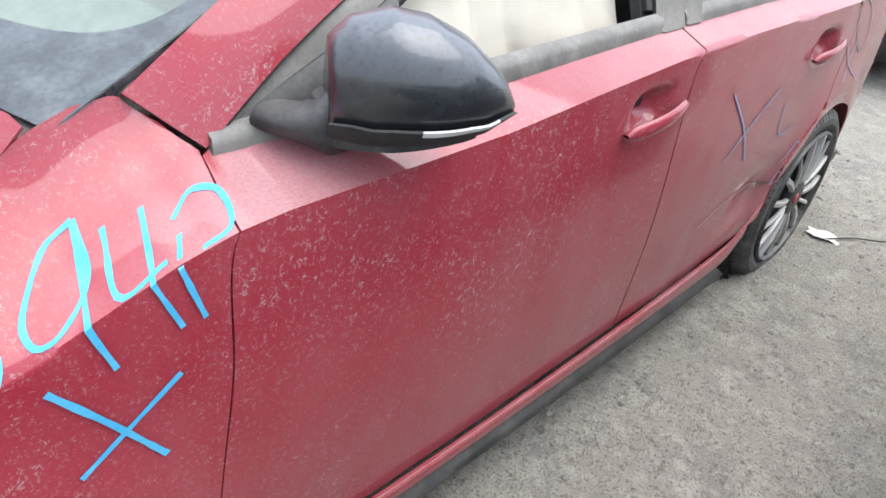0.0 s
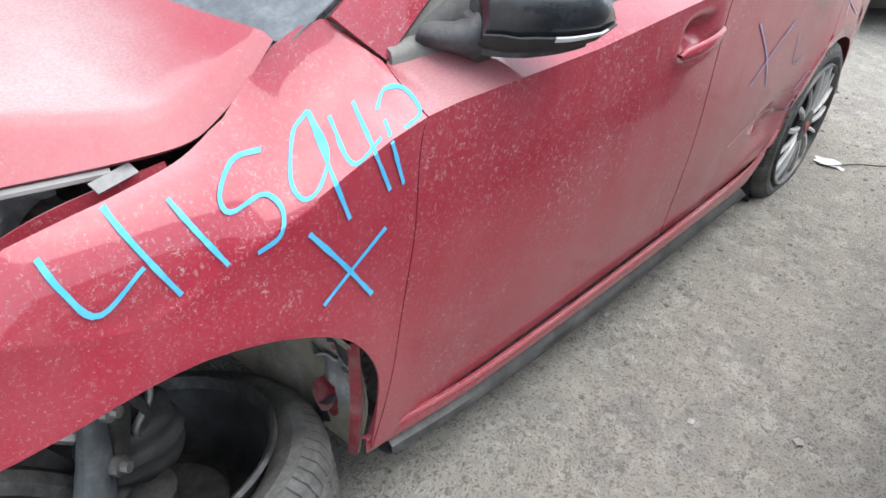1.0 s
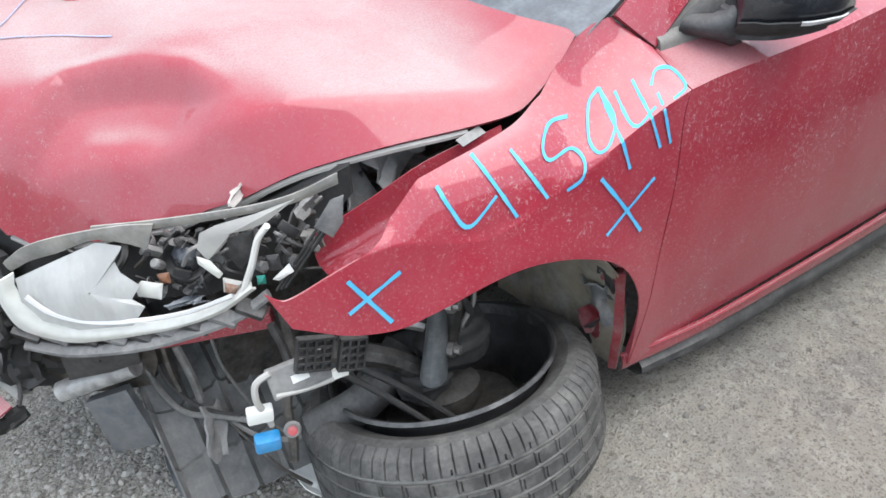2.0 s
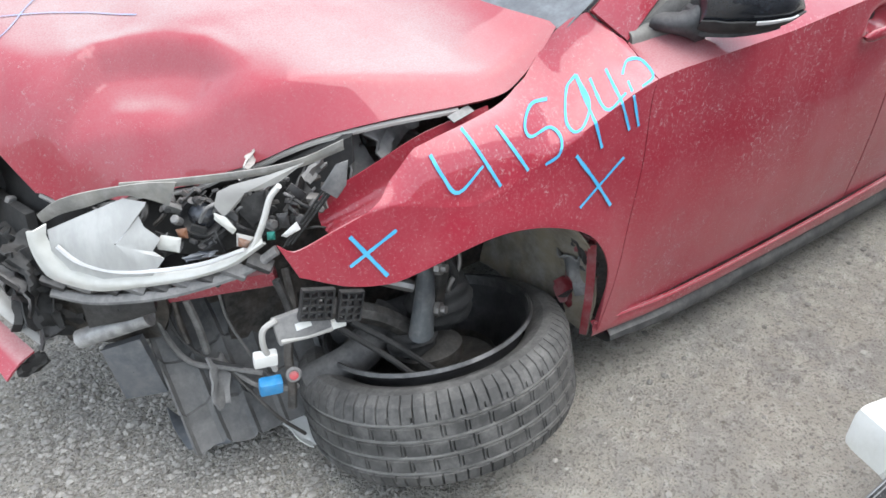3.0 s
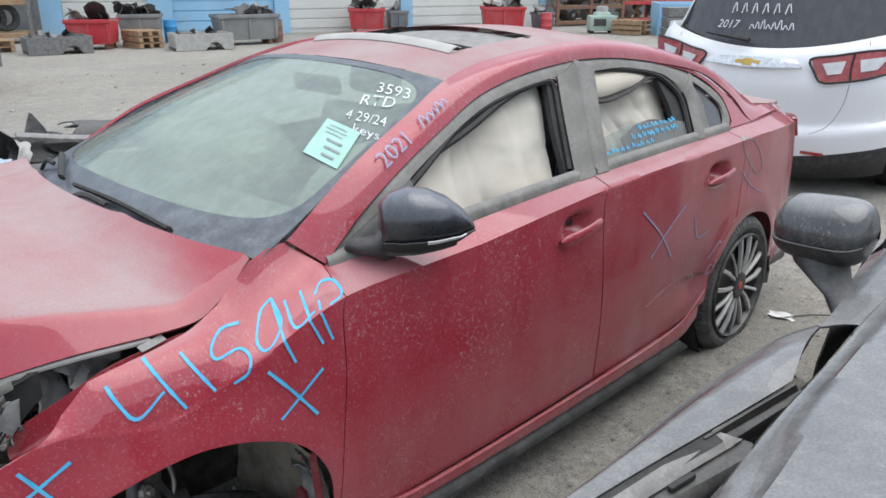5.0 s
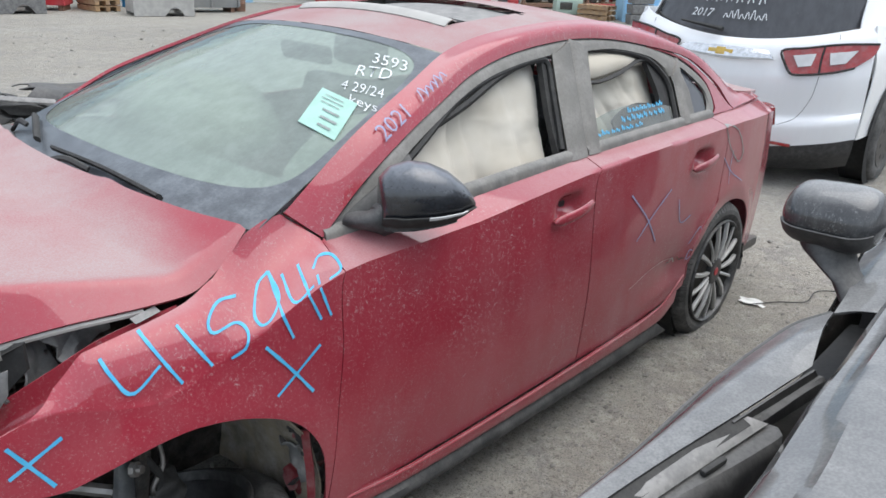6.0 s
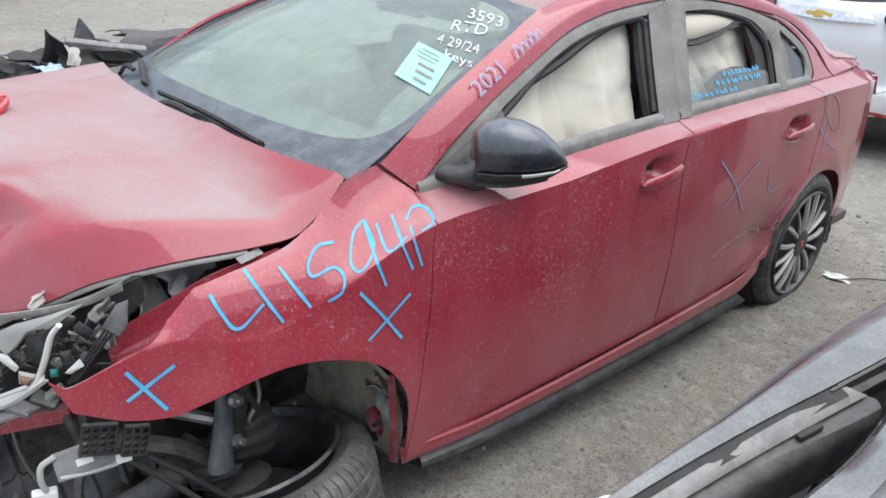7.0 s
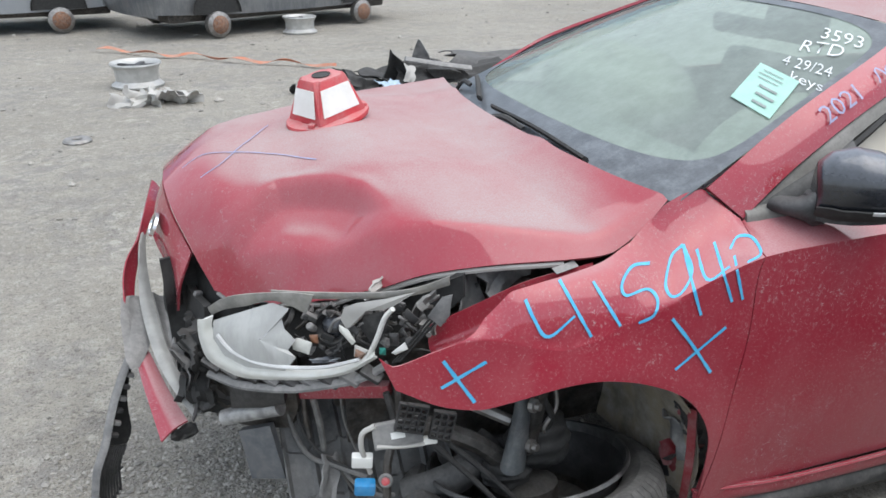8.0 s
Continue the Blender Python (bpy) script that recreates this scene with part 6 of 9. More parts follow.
# ---- bumper remains under the lamp ----
part("lamp_carrier", tube([(-0.61, -0.39, 0.565), (-0.55, -0.44, 0.55), (-0.46, -0.515, 0.565), (-0.39, -0.567, 0.588), (-0.3, -0.622, 0.625), (-0.25, -0.65, 0.665)], 0.011, 8, 40, flat=0.6), GREY_PLASTIC, CAR, "dusty torn carrier strip")
for k in range(9):
    t = k / 8
    p = Vector((lerp(-0.6, -0.28, t), lerp(-0.395, -0.635, t), 0.59 - 0.03 * math.sin(t * 3.1) + 0.05 * t))
    part("carrier_rib", box((0.05, 0.03, 0.016), tuple(p), (20, 25, -38), 0.006), GREY_PLASTIC if k % 2 else PLASTIC, CAR)
part("radiator_support", grid_bm(loft([[(-0.61, -0.26, 0.56), (-0.5, -0.34, 0.565), (-0.41, -0.41, 0.57)], [(-0.6, -0.255, 0.44), (-0.5, -0.335, 0.44), (-0.4, -0.405, 0.45)], [(-0.58, -0.24, 0.35), (-0.5, -0.32, 0.36), (-0.42, -0.39, 0.38)]], 20, 8), 0.03), DARK_METAL, CAR, "dark radiator support")
part("bumper_tube", tube([(-0.59, -0.365, 0.415), (-0.53, -0.4, 0.44), (-0.46, -0.445, 0.472)], (0.02, 0.024), 12, 16), surf("dull_silver", (0.4, 0.4, 0.39), (0.2, 0.2, 0.2), 30, 0.5, 0.4, dust=0.4), CAR, "silver crushed bumper tube")
SLATE = surf("slate_metal", (0.1, 0.112, 0.125), (0.13, 0.137, 0.145), 16, 0.5, 0.4, dust=0.3)
part("tow_bracket", plate([(-0.218, 0.376), (-0.131, 0.411), (-0.102, 0.261), (-0.196, 0.237)], 0.62, 0.004, 0.02), SLATE, CAR, "slate-grey bracket with a hole")
part("bracket_hole", plate([(-0.174, 0.3), (-0.158, 0.311), (-0.143, 0.305), (-0.146, 0.29), (-0.16, 0.284)], 0.6275, 0.0, 0.002), RUBBER, CAR, "dark hole")
part("support_panel", plate([(-0.21, 0.548), (-0.07, 0.569), (-0.072, 0.508), (-0.13, 0.49), (-0.212, 0.465)], 0.645, 0.006, 0.02), PLASTIC, CAR, "black support panel")
part("crossbeam", box((0.24, 0.03, 0.035), (-0.31, -0.47, 0.5), (0, -10, -33), 0.006), RED, CAR, "red cross beam")
# ribbed undertray that slopes down to the dirt
tray = [[Vector((lerp(-0.46, 0.02, i / 48), -0.27 - 0.3 * j / 30 + 0.012 * noise.noise((i * 0.12, j * 0.1, 9)), 0.5 - 0.36 * j / 30 + 0.03 * noise.noise((i * 0.1, j * 0.12, 4)) + (0.013 if i % 7 == 0 else 0.0) + (0.013 if j % 8 == 0 else 0.0))) for i in range(49)] for j in range(31)]
part("undertray", grid_bm(tray, 0.005, flip=True), surf("tray_plastic", (0.055, 0.057, 0.058), (0.085, 0.085, 0.083), 9, 0.6, dust=0.25), CAR, "ribbed dark grey undertray", smooth=25)
part("splash_shield", grid_bm(loft([[(-0.45, -0.3, 0.07), (-0.42, -0.34, 0.05), (-0.36, -0.33, 0.1), (-0.27, -0.38, 0.15)], [(-0.455, -0.36, 0.05), (-0.4, -0.39, 0.045), (-0.33, -0.41, 0.08), (-0.24, -0.42, 0.1)], [(-0.447, -0.42, 0.028), (-0.4, -0.44, 0.03), (-0.335, -0.47, 0.035), (-0.21, -0.46, 0.05)]], 24, 10), 0.005), SLATE, CAR, "slate-grey splash shield drooping to the ground")
part("ducting", tube([(-0.2, -0.6, 0.25), (-0.08, -0.64, 0.31), (0.03, -0.6, 0.36)], 0.04, 10, 20, flat=0.5), PLASTIC, CAR, "black ribbed duct")
for line, r, m in (
    ([(-0.44, -0.4, 0.45), (-0.43, -0.42, 0.37), (-0.4, -0.45, 0.31), (-0.34, -0.5, 0.3), (-0.28, -0.55, 0.29)], 0.009, HOSE),
    ([(-0.42, -0.41, 0.46), (-0.41, -0.43, 0.38), (-0.37, -0.47, 0.32), (-0.31, -0.52, 0.3)], 0.006, RUBBER),
    ([(-0.32, -0.47, 0.52), (-0.315, -0.48, 0.42), (-0.29, -0.5, 0.33), (-0.26, -0.52, 0.25), (-0.22, -0.54, 0.2)], 0.0045, HOSE),
    ([(-0.38, -0.44, 0.47), (-0.37, -0.455, 0.4), (-0.365, -0.46, 0.33)], 0.012, HOSE),
    ([(-0.4, -0.42, 0.47), (-0.4, -0.43, 0.41), (-0.395, -0.44, 0.36)], 0.01, DARK_METAL),
    ([(-0.34, -0.48, 0.3), (-0.3, -0.54, 0.26), (-0.26, -0.6, 0.27), (-0.24, -0.64, 0.3)], 0.008, HOSE),
    ([(-0.2, -0.56, 0.55), (-0.21, -0.6, 0.47), (-0.25, -0.64, 0.41), (-0.26, -0.66, 0.33), (-0.27, -0.67, 0.28)], 0.014, DARK_METAL),
    ([(-0.24, -0.6, 0.56), (-0.23, -0.62, 0.5), (-0.24, -0.65, 0.44)], 0.012, PLASTIC),
    ([(-0.34, -0.49, 0.3), (-0.31, -0.53, 0.24), (-0.27, -0.58, 0.17), (-0.22, -0.6, 0.1)], 0.006, DARK_METAL),
):
    part("hose" if r > 0.008 else "cable", tube(line, r * 0.72, 7, 26), m, CAR)
part("hanger_bracket", torn_sheet(0.05, 0.11, pose(-0.36, -0.5, 0.28, 60, 35, 20), 95.0, 0.006, 0.01), GREY_PLASTIC, CAR, "pale hanging bracket")

module = part("control_module", box((0.105, 0.02, 0.055), (-0.253, -0.73, 0.545), (-18, -6, -10), 0.004), GREY_PLASTIC, CAR, "grey control module hanging by its wires")
part("module_label", box((0.03, 0.002, 0.014), (-0.255, -0.7415, 0.548), (-18, -6, -10), 0), PAPER, module, "white label")
part("module_clip", box((0.09, 0.012, 0.018), (-0.215, -0.742, 0.522), (-10, -3, -12), 0.004), FOAM, module, "white plastic clip")
part("module_edge", tube([(-0.3, -0.735, 0.525), (-0.25, -0.745, 0.52), (-0.2, -0.75, 0.518)], 0.005, 6, 12), PALE_PLASTIC, module)
part("module_harness", tube([(-0.3, -0.725, 0.57), (-0.325, -0.72, 0.555), (-0.33, -0.72, 0.52), (-0.32, -0.715, 0.48), (-0.31, -0.71, 0.44)], 0.006, 7, 30), PALE_PLASTIC, module, "taped white wire bundle")
part("connector", box((0.045, 0.02, 0.03), (-0.327, -0.712, 0.479), (5, 4, -15), 0.004), PAPER, module, "white plug")
part("connector", box((0.046, 0.026, 0.034), (-0.322, -0.705, 0.4), (10, 4, -15), 0.006), BLUE_PLASTIC, module, "bright blue plug")
part("sensor_ring", lathe([(0.02, 0), (0.026, 0.004), (0.02, 0.012), (0.012, 0.01), (0.0, 0.008)], 20, pose(-0.279, -0.722, 0.42, 65, 0, -20) @ Matrix.Diagonal((0.62, 0.62, 0.8, 1))), GREY_PLASTIC, module)
part("sensor_ring", lathe([(0.015, 0.01), (0.013, 0.016), (0.0, 0.018)], 16, pose(-0.279, -0.722, 0.42, 65, 0, -20) @ Matrix.Diagonal((0.62, 0.62, 0.8, 1))), CONE_RED, module, "orange-red cap")

def box_at(m, size):
    b = bmesh.new()
    bmesh.ops.create_cube(b, size=1)
    for v in b.verts:
        v.co = m @ Vector((v.co.x * size[0], v.co.y * size[1], v.co.z * size[2]))
    return b


def lattice(m, nx, ny, cell, parent):
    bm = bmesh.new()
    for i in range(nx + 1):
        join(bm, box_at(m @ pose(i * cell, ny * cell / 2, 0), (0.0035, ny * cell + 0.0035, 0.014)))
    for j in range(ny + 1):
        join(bm, box_at(m @ pose(nx * cell / 2, j * cell, 0), (nx * cell, 0.0035, 0.014)))
    part("lattice_bracket", bm, PLASTIC, parent, "black lattice bumper bracket", smooth=0)


lattice(pose(-0.262, -0.742, 0.565, 82, 14, -12), 4, 4, 0.015, CAR)
lattice(pose(-0.19, -0.752, 0.535, 82, 14, -12), 3, 4, 0.015, CAR)

# added dark sheet: keeps the opening between bonnet corner and lamp black
part("nose_gap_fill", grid_bm(loft([[(-0.5, -0.3, 0.7), (-0.55, -0.2, 0.745), (-0.59, -0.08, 0.8)], [(-0.52, -0.3, 0.56), (-0.58, -0.2, 0.58), (-0.62, -0.08, 0.6)], [(-0.5, -0.3, 0.4), (-0.56, -0.2, 0.4), (-0.6, -0.08, 0.4)]], 16, 10), 0.01), RUBBER, CAR, "black sheet added to darken the gap between nose and lamp")

# ---- torn front fascia: nose panel, strips, grille ----
nose = part("nose_panel", grid_bm(coons(
    [(-0.66, -0.12, 0.6), (-0.66, -0.06, 0.66), (-0.7, 0.1, 0.74), (-0.69, 0.35, 0.73)],
    [(-0.608, -0.16, 0.775), (-0.645, -0.05, 0.852), (-0.655, 0.1, 0.882), (-0.635, 0.35, 0.855)],
    [(-0.66, -0.12, 0.6), (-0.645, -0.16, 0.69), (-0.608, -0.16, 0.775)],
    [(-0.69, 0.35, 0.73), (-0.635, 0.35, 0.855)], 24, 14), 0.006), RED, CAR, "torn red nose panel with a round badge")
badge = part("badge", lathe([(0.0, 0.003), (0.034, 0.002), (0.036, 0.008), (0.042, 0.008), (0.044, 0.0)], 28, pose(-0.692, 0.0, 0.8, 0, -62, 0) @ Matrix.Diagonal((0.72, 1, 1, 1))), CHROME, nose, "oval chrome and black badge")
part("badge_face", lathe([(0.0, 0.004), (0.033, 0.004)], 24, pose(-0.692, 0.0, 0.8, 0, -62, 0) @ Matrix.Diagonal((0.72, 1, 1, 1))), RUBBER, badge)
# what is left of the bumper: an upper skin, a torn lower strip, the plate holder on it and the pale absorber behind
fascia = part("bumper_skin", grid_bm(loft([
    [(-0.784, -0.12, 0.463), (-0.799, -0.03, 0.545), (-0.798, 0.04, 0.63), (-0.783, 0.1, 0.672), (-0.752, 0.15, 0.708), (-0.72, 0.3, 0.76), (-0.7, 0.45, 0.78)],
    [(-0.779, -0.105, 0.468), (-0.79, -0.02, 0.525), (-0.792, 0.045, 0.604), (-0.776, 0.11, 0.655), (-0.748, 0.16, 0.702), (-0.712, 0.3, 0.75), (-0.69, 0.45, 0.77)],
    [(-0.754, -0.09, 0.479), (-0.775, -0.01, 0.504), (-0.778, 0.05, 0.575), (-0.763, 0.12, 0.632), (-0.737, 0.17, 0.694), (-0.7, 0.3, 0.735), (-0.68, 0.45, 0.75)]], 40, 8), 0.004), RED, CAR, "torn strip of red bumper skin")
lower_skin = part("bumper_skin", grid_bm(loft([
    [(-0.784, -0.115, 0.463), (-0.773, -0.19, 0.443), (-0.759, -0.27, 0.424), (-0.739, -0.38, 0.392)],
    [(-0.774, -0.105, 0.479), (-0.757, -0.18, 0.461), (-0.738, -0.26, 0.441), (-0.708, -0.37, 0.413)],
    [(-0.751, -0.09, 0.478), (-0.732, -0.16, 0.459), (-0.71, -0.24, 0.44), (-0.674, -0.35, 0.416)]], 34, 10), 0.005), RED, CAR, "bright red torn bumper corner")
part("bumper_skin_end", torn_sheet(0.05, 0.03, pose(-0.688, -0.35, 0.388, 40, 5, 28), 101.0, 0.012, 0.02), RUBBER, lower_skin, "black torn end")
part("absorber_strip", grid_bm(loft([
    [(-0.737, 0.3, 0.73), (-0.743, 0.14, 0.699), (-0.761, 0.02, 0.587), (-0.74, -0.13, 0.503), (-0.707, -0.25, 0.467), (-0.657, -0.36, 0.427)],
    [(-0.72, 0.3, 0.735), (-0.738, 0.152, 0.7), (-0.748, 0.03, 0.598), (-0.725, -0.12, 0.515), (-0.692, -0.24, 0.473), (-0.645, -0.35, 0.428)],
    [(-0.705, 0.3, 0.73), (-0.73, 0.16, 0.689), (-0.729, 0.04, 0.593), (-0.707, -0.11, 0.511), (-0.676, -0.23, 0.464), (-0.633, -0.34, 0.416)]], 40, 8), 0.006), surf("absorber_grey", (0.36, 0.36, 0.34), (0.26, 0.26, 0.245), 14, 0.75, dust=0.3), CAR, "pale grey dusty bumper absorber")
inner_edge = [(-0.685, 0.06, 0.567), (-0.685, -0.08, 0.516), (-0.669, -0.2, 0.47), (-0.661, -0.27, 0.452)]
flap = curve(inner_edge, 40)
spine = curve([(-0.729, 0.04, 0.588), (-0.707, -0.11, 0.506), (-0.676, -0.23, 0.459), (-0.655, -0.29, 0.436)], 40)
part("absorber_lip", grid_bm([[a.lerp(b, v / 5) + Vector((0, 0, -0.012 * math.sin(v / 5 * 3.1))) + (b - a) * (0.16 * noise.noise((k * 0.35, v * 0.3, 2)) * v / 5) for v in range(6)] for k, (a, b) in enumerate(zip(spine, flap))], 0.004), GREY_PLASTIC, CAR, "torn grey lip of the absorber")
holder = [Vector(p) for p in ((-0.787, 0.02, 0.591), (-0.753, 0.04, 0.568), (-0.742, -0.06, 0.507), (-0.779, -0.14, 0.465), (-0.786, -0.1, 0.495))]
mid = sum(holder, Vector()) / 5
part("plate_bracket", grid_bm([[mid + (p - mid) * k + Vector((-0.022, -0.012, 0.006)) * h for p in curve(holder, 30, True)] for k, h in ((1.0, 0.0), (1.0, 0.8), (0.9, 1.0), (0.5, 1.0), (0.02, 1.0))], 0.003, close=True), GREY_PLASTIC, CAR, "dusty grey plate holder")
part("shutter_frame", grid_bm(loft([[(-0.6, -0.24, 0.66), (-0.63, -0.12, 0.66), (-0.66, 0.1, 0.7)], [(-0.61, -0.25, 0.5), (-0.65, -0.12, 0.5), (-0.69, 0.1, 0.52)], [(-0.6, -0.26, 0.36), (-0.64, -0.12, 0.36), (-0.68, 0.1, 0.38)]], 20, 8), 0.02), RUBBER, CAR, "black air shutter frame")
for k in range(12):
    at = Vector((-0.6 - 0.05 * random.random(), lerp(-0.38, -0.2, k / 11), random.uniform(0.42, 0.64)))
    part("broken_grille", torn_sheet(random.uniform(0.05, 0.1), random.uniform(0.06, 0.13), pose(*at, random.uniform(50, 110), random.uniform(-30, 30), random.uniform(-20, 70)), 120 + k * 2.7, 0.004, 0.04), (RUBBER, PLASTIC, RUBBER)[k % 3], CAR, "broken black grille piece")

part("radiator_cover", grid_bm([[Vector((lerp(-0.69, -0.48, i / 10), -0.1 + 0.05 * noise.noise((i * 0.5, j * 0.4, 6)), lerp(0.33, 0.74, j / 12))) for i in range(11)] for j in range(13)], 0.01), RUBBER, CAR, "crumpled black radiator cover")
for k in range(7):
    part("cover_clip", box((0.02, 0.012, 0.014), (-0.66 + 0.025 * k, -0.16, 0.45 + 0.035 * ((k * 3) % 7)), (10 * k, 20, 30), 0.003), (HOSE, STEEL, GREY_PLASTIC)[k % 3], CAR)

grille = thing("lower_grille", "broken black slatted lower grille standing on the dirt", "grille", (-0.9, -0.15, 0))
edge = [(-0.955, -0.175, 0.01), (-0.941, -0.17, 0.102), (-0.924, -0.16, 0.182), (-0.896, -0.14, 0.243), (-0.863, -0.1, 0.335), (-0.833, -0.07, 0.399), (-0.804, -0.05, 0.452)]
part("grille_edge", tube(edge, 0.007, 8, 40, flat=2.0), GREY_PLASTIC, grille, "dusty curved edge")
for k in range(9):
    a, b = Vector((-0.893 + 0.0055 * k, -0.132 + 0.0035 * k, 0.238 - 0.0035 * k)), Vector((-0.95 + 0.0085 * k, -0.172 + 0.006 * k, 0.012 + 0.008 * k))
    part("slat", tube([a, a.lerp(b, 0.4) + Vector((-0.012, -0.006, 0)), b], 0.0026, 6, 14, flat=1.8), PLASTIC, grille, "thin dark slat")
for t in (0.02, 0.5, 0.97):
    part("cross_bar", tube([Vector((-0.893, -0.132, 0.238)).lerp(Vector((-0.95, -0.17, 0.014)), t) + Vector((-0.012 * math.sin(3.1 * t), 0, 0)), Vector((-0.849, -0.104, 0.21)).lerp(Vector((-0.884, -0.124, 0.08)), t)], 0.003, 6, 8), RUBBER, grille)
part("grille_back", grid_bm([[Vector(p).lerp(Vector(q), v / 6) + Vector((0.0, 0.012 * noise.noise((k * 0.6, v * 0.5, 3)), 0.0)) for v in range(7)] for k, (p, q) in enumerate(zip(curve(edge[3:], 16), curve([(-0.85, -0.1, 0.205), (-0.832, -0.075, 0.23), (-0.829, -0.05, 0.331), (-0.799, -0.04, 0.428)], 16)))], 0.004), RUBBER, grille, "torn black back panel")
for k in range(6):
    p = curve(edge[3:], 16)[2 * k + 2]
    part("grille_tab", box((0.018, 0.016, 0.012), tuple(p + Vector((0.016, 0.004, -0.012))), (0, 30, 20), 0.003), (PLASTIC, GREY_PLASTIC)[k % 2], grille)


# ---- the black wreck beside the camera ----
def build_black_car():
    w = thing("black_car", "dusty black car with crushed wing panels and a door mirror", "car", (1.6, -2.5, 0))

    def sheet(name, lines, m, label="", n=30, k=6, thick=0.004, flip=False):
        return part(name, grid_bm(loft(lines, n, k), thick, flip=flip), m, w, label, smooth=30)

    outer = [(-0.17, -1.648, 0.886), (0.0, -1.652, 0.9), (0.2, -1.658, 0.914), (0.374, -1.667, 0.926), (0.569, -1.672, 0.942), (0.765, -1.694, 0.962), (0.83, -1.715, 0.98), (0.875, -1.755, 1.0)]
    inner = [(-0.16, -1.653, 0.891), (0.0, -1.659, 0.905), (0.1, -1.672, 0.92), (0.21, -1.698, 0.945), (0.345, -1.72, 0.954), (0.493, -1.749, 0.965), (0.69, -1.783, 0.976)]

    def moved(line, dx, dy, dz):
        return [(x + dx, y + dy, z + dz) for x, y, z in line]

    # outer wing: a long tapering strip that ends in a slanted cut before the door
    crown = [tuple(a.lerp(b, 0.5) + Vector((0, 0.004, 0.012))) for a, b in zip(curve(outer, 20), curve(inner, 20))]
    sheet("front_wing", [outer, crown, inner], BLACK_PAINT, "dust-grey black wing", 60, 12, flip=True)
    part("wing_lip", tube(moved(outer, 0, 0.002, -0.004), 0.005, 6, 60), PLASTIC, w, "dark wing edge")
    sheet("wing_side", [moved(outer, 0, 0.002, -0.004), moved(outer, 0.0, 0.03, -0.1), [(0.4, -1.63, 0.72), (0.55, -1.62, 0.76), (0.7, -1.615, 0.77), (0.9, -1.615, 0.75), (1.05, -1.62, 0.7), (1.3, -1.63, 0.66)]], BLACK_PAINT, "black wing flank", 40, 10, flip=True)
    sheet("wing_tip", [
        [(0.875, -1.756, 0.998), (1.0, -1.745, 1.0), (1.15, -1.72, 1.0), (1.32, -1.7, 1.0)],
        [(0.9, -1.785, 1.004), (1.0, -1.78, 1.015), (1.15, -1.77, 1.03), (1.32, -1.76, 1.05)],
        [(0.925, -1.815, 1.003), (1.02, -1.83, 1.02), (1.15, -1.84, 1.05), (1.32, -1.85, 1.08)],
    ], BLACK_PAINT, "dust-grey wing tip", 24, 8, flip=True)
    # gutter under the wing's inner edge, in two steps
    sheet("wing_gutter", [
        [(0.47, -1.747, 0.96), (0.58, -1.766, 0.966), (0.69, -1.786, 0.972)],
        [(0.5, -1.752, 0.945), (0.6, -1.772, 0.95), (0.7, -1.79, 0.957)],
        [(0.51, -1.764, 0.942), (0.61, -1.784, 0.948), (0.705, -1.8, 0.954)],
        [(0.535, -1.769, 0.926), (0.62, -1.787, 0.931), (0.7, -1.804, 0.936)],
    ], PLASTIC, "dark folded gutter", 30, 9)
    # black strip below the inner edge, put in as the gutter's shadow
    gap = moved(inner[:6], 0, -0.004, -0.012)
    sheet("gutter_shadow_strip", [moved(gap, 0, 0.01, 0.004), moved(gap, 0, -0.012, -0.006)], RUBBER, "black strip that stands for the shadow in the gutter", 30, 3, 0.006)
    sheet("inner_panel", [
        [(-0.07, -1.662, 0.897), (0.05, -1.68, 0.913), (0.237, -1.708, 0.932), (0.365, -1.728, 0.941), (0.5, -1.75, 0.95)],
        [(-0.06, -1.676, 0.899), (0.06, -1.69, 0.912), (0.237, -1.716, 0.929), (0.37, -1.738, 0.938), (0.51, -1.762, 0.948)],
        [(-0.02, -1.69, 0.9), (0.083, -1.7, 0.909), (0.24, -1.722, 0.922), (0.38, -1.748, 0.931), (0.527, -1.776, 0.94)],
    ], GREY_PLASTIC, "dust-grey inner panel", 24, 6, 0.008)
    rail_b = sheet("headlamp_rail", [
        [(0.0, -1.69, 0.893), (0.15, -1.708, 0.906), (0.289, -1.729, 0.917), (0.4, -1.752, 0.925), (0.535, -1.781, 0.934)],
        [(0.02, -1.708, 0.9), (0.17, -1.726, 0.91), (0.314, -1.75, 0.921), (0.429, -1.777, 0.929), (0.53, -1.798, 0.936)],
        [(0.024, -1.72, 0.89), (0.17, -1.737, 0.9), (0.314, -1.762, 0.91), (0.42, -1.785, 0.918), (0.51, -1.803, 0.926)],
        [(0.05, -1.722, 0.84), (0.18, -1.738, 0.85), (0.3, -1.76, 0.86), (0.38, -1.78, 0.868), (0.44, -1.79, 0.88)],
        [(0.06, -1.71, 0.825), (0.18, -1.725, 0.835), (0.3, -1.745, 0.845), (0.36, -1.76, 0.85), (0.42, -1.78, 0.86)],
    ], PLASTIC, "black lamp rail", 40, 12, 0.006)
    part("rail_clip", box((0.05, 0.01, 0.01), (0.385, -1.762, 0.936), (0, -4, -11), 0.004), RUBBER, rail_b)
    part("rail_end", torn_sheet(0.07, 0.09, pose(0.0, -1.725, 0.85, 60, 20, 30), 201.0, 0.014, 0.012), RUBBER, rail_b, "broken black clip")
    part("rail_end", torn_sheet(0.07, 0.04, pose(-0.02, -1.70, 0.89, 20, -16, 40), 203.0, 0.01, 0.008), RUBBER, rail_b, "broken black clip")
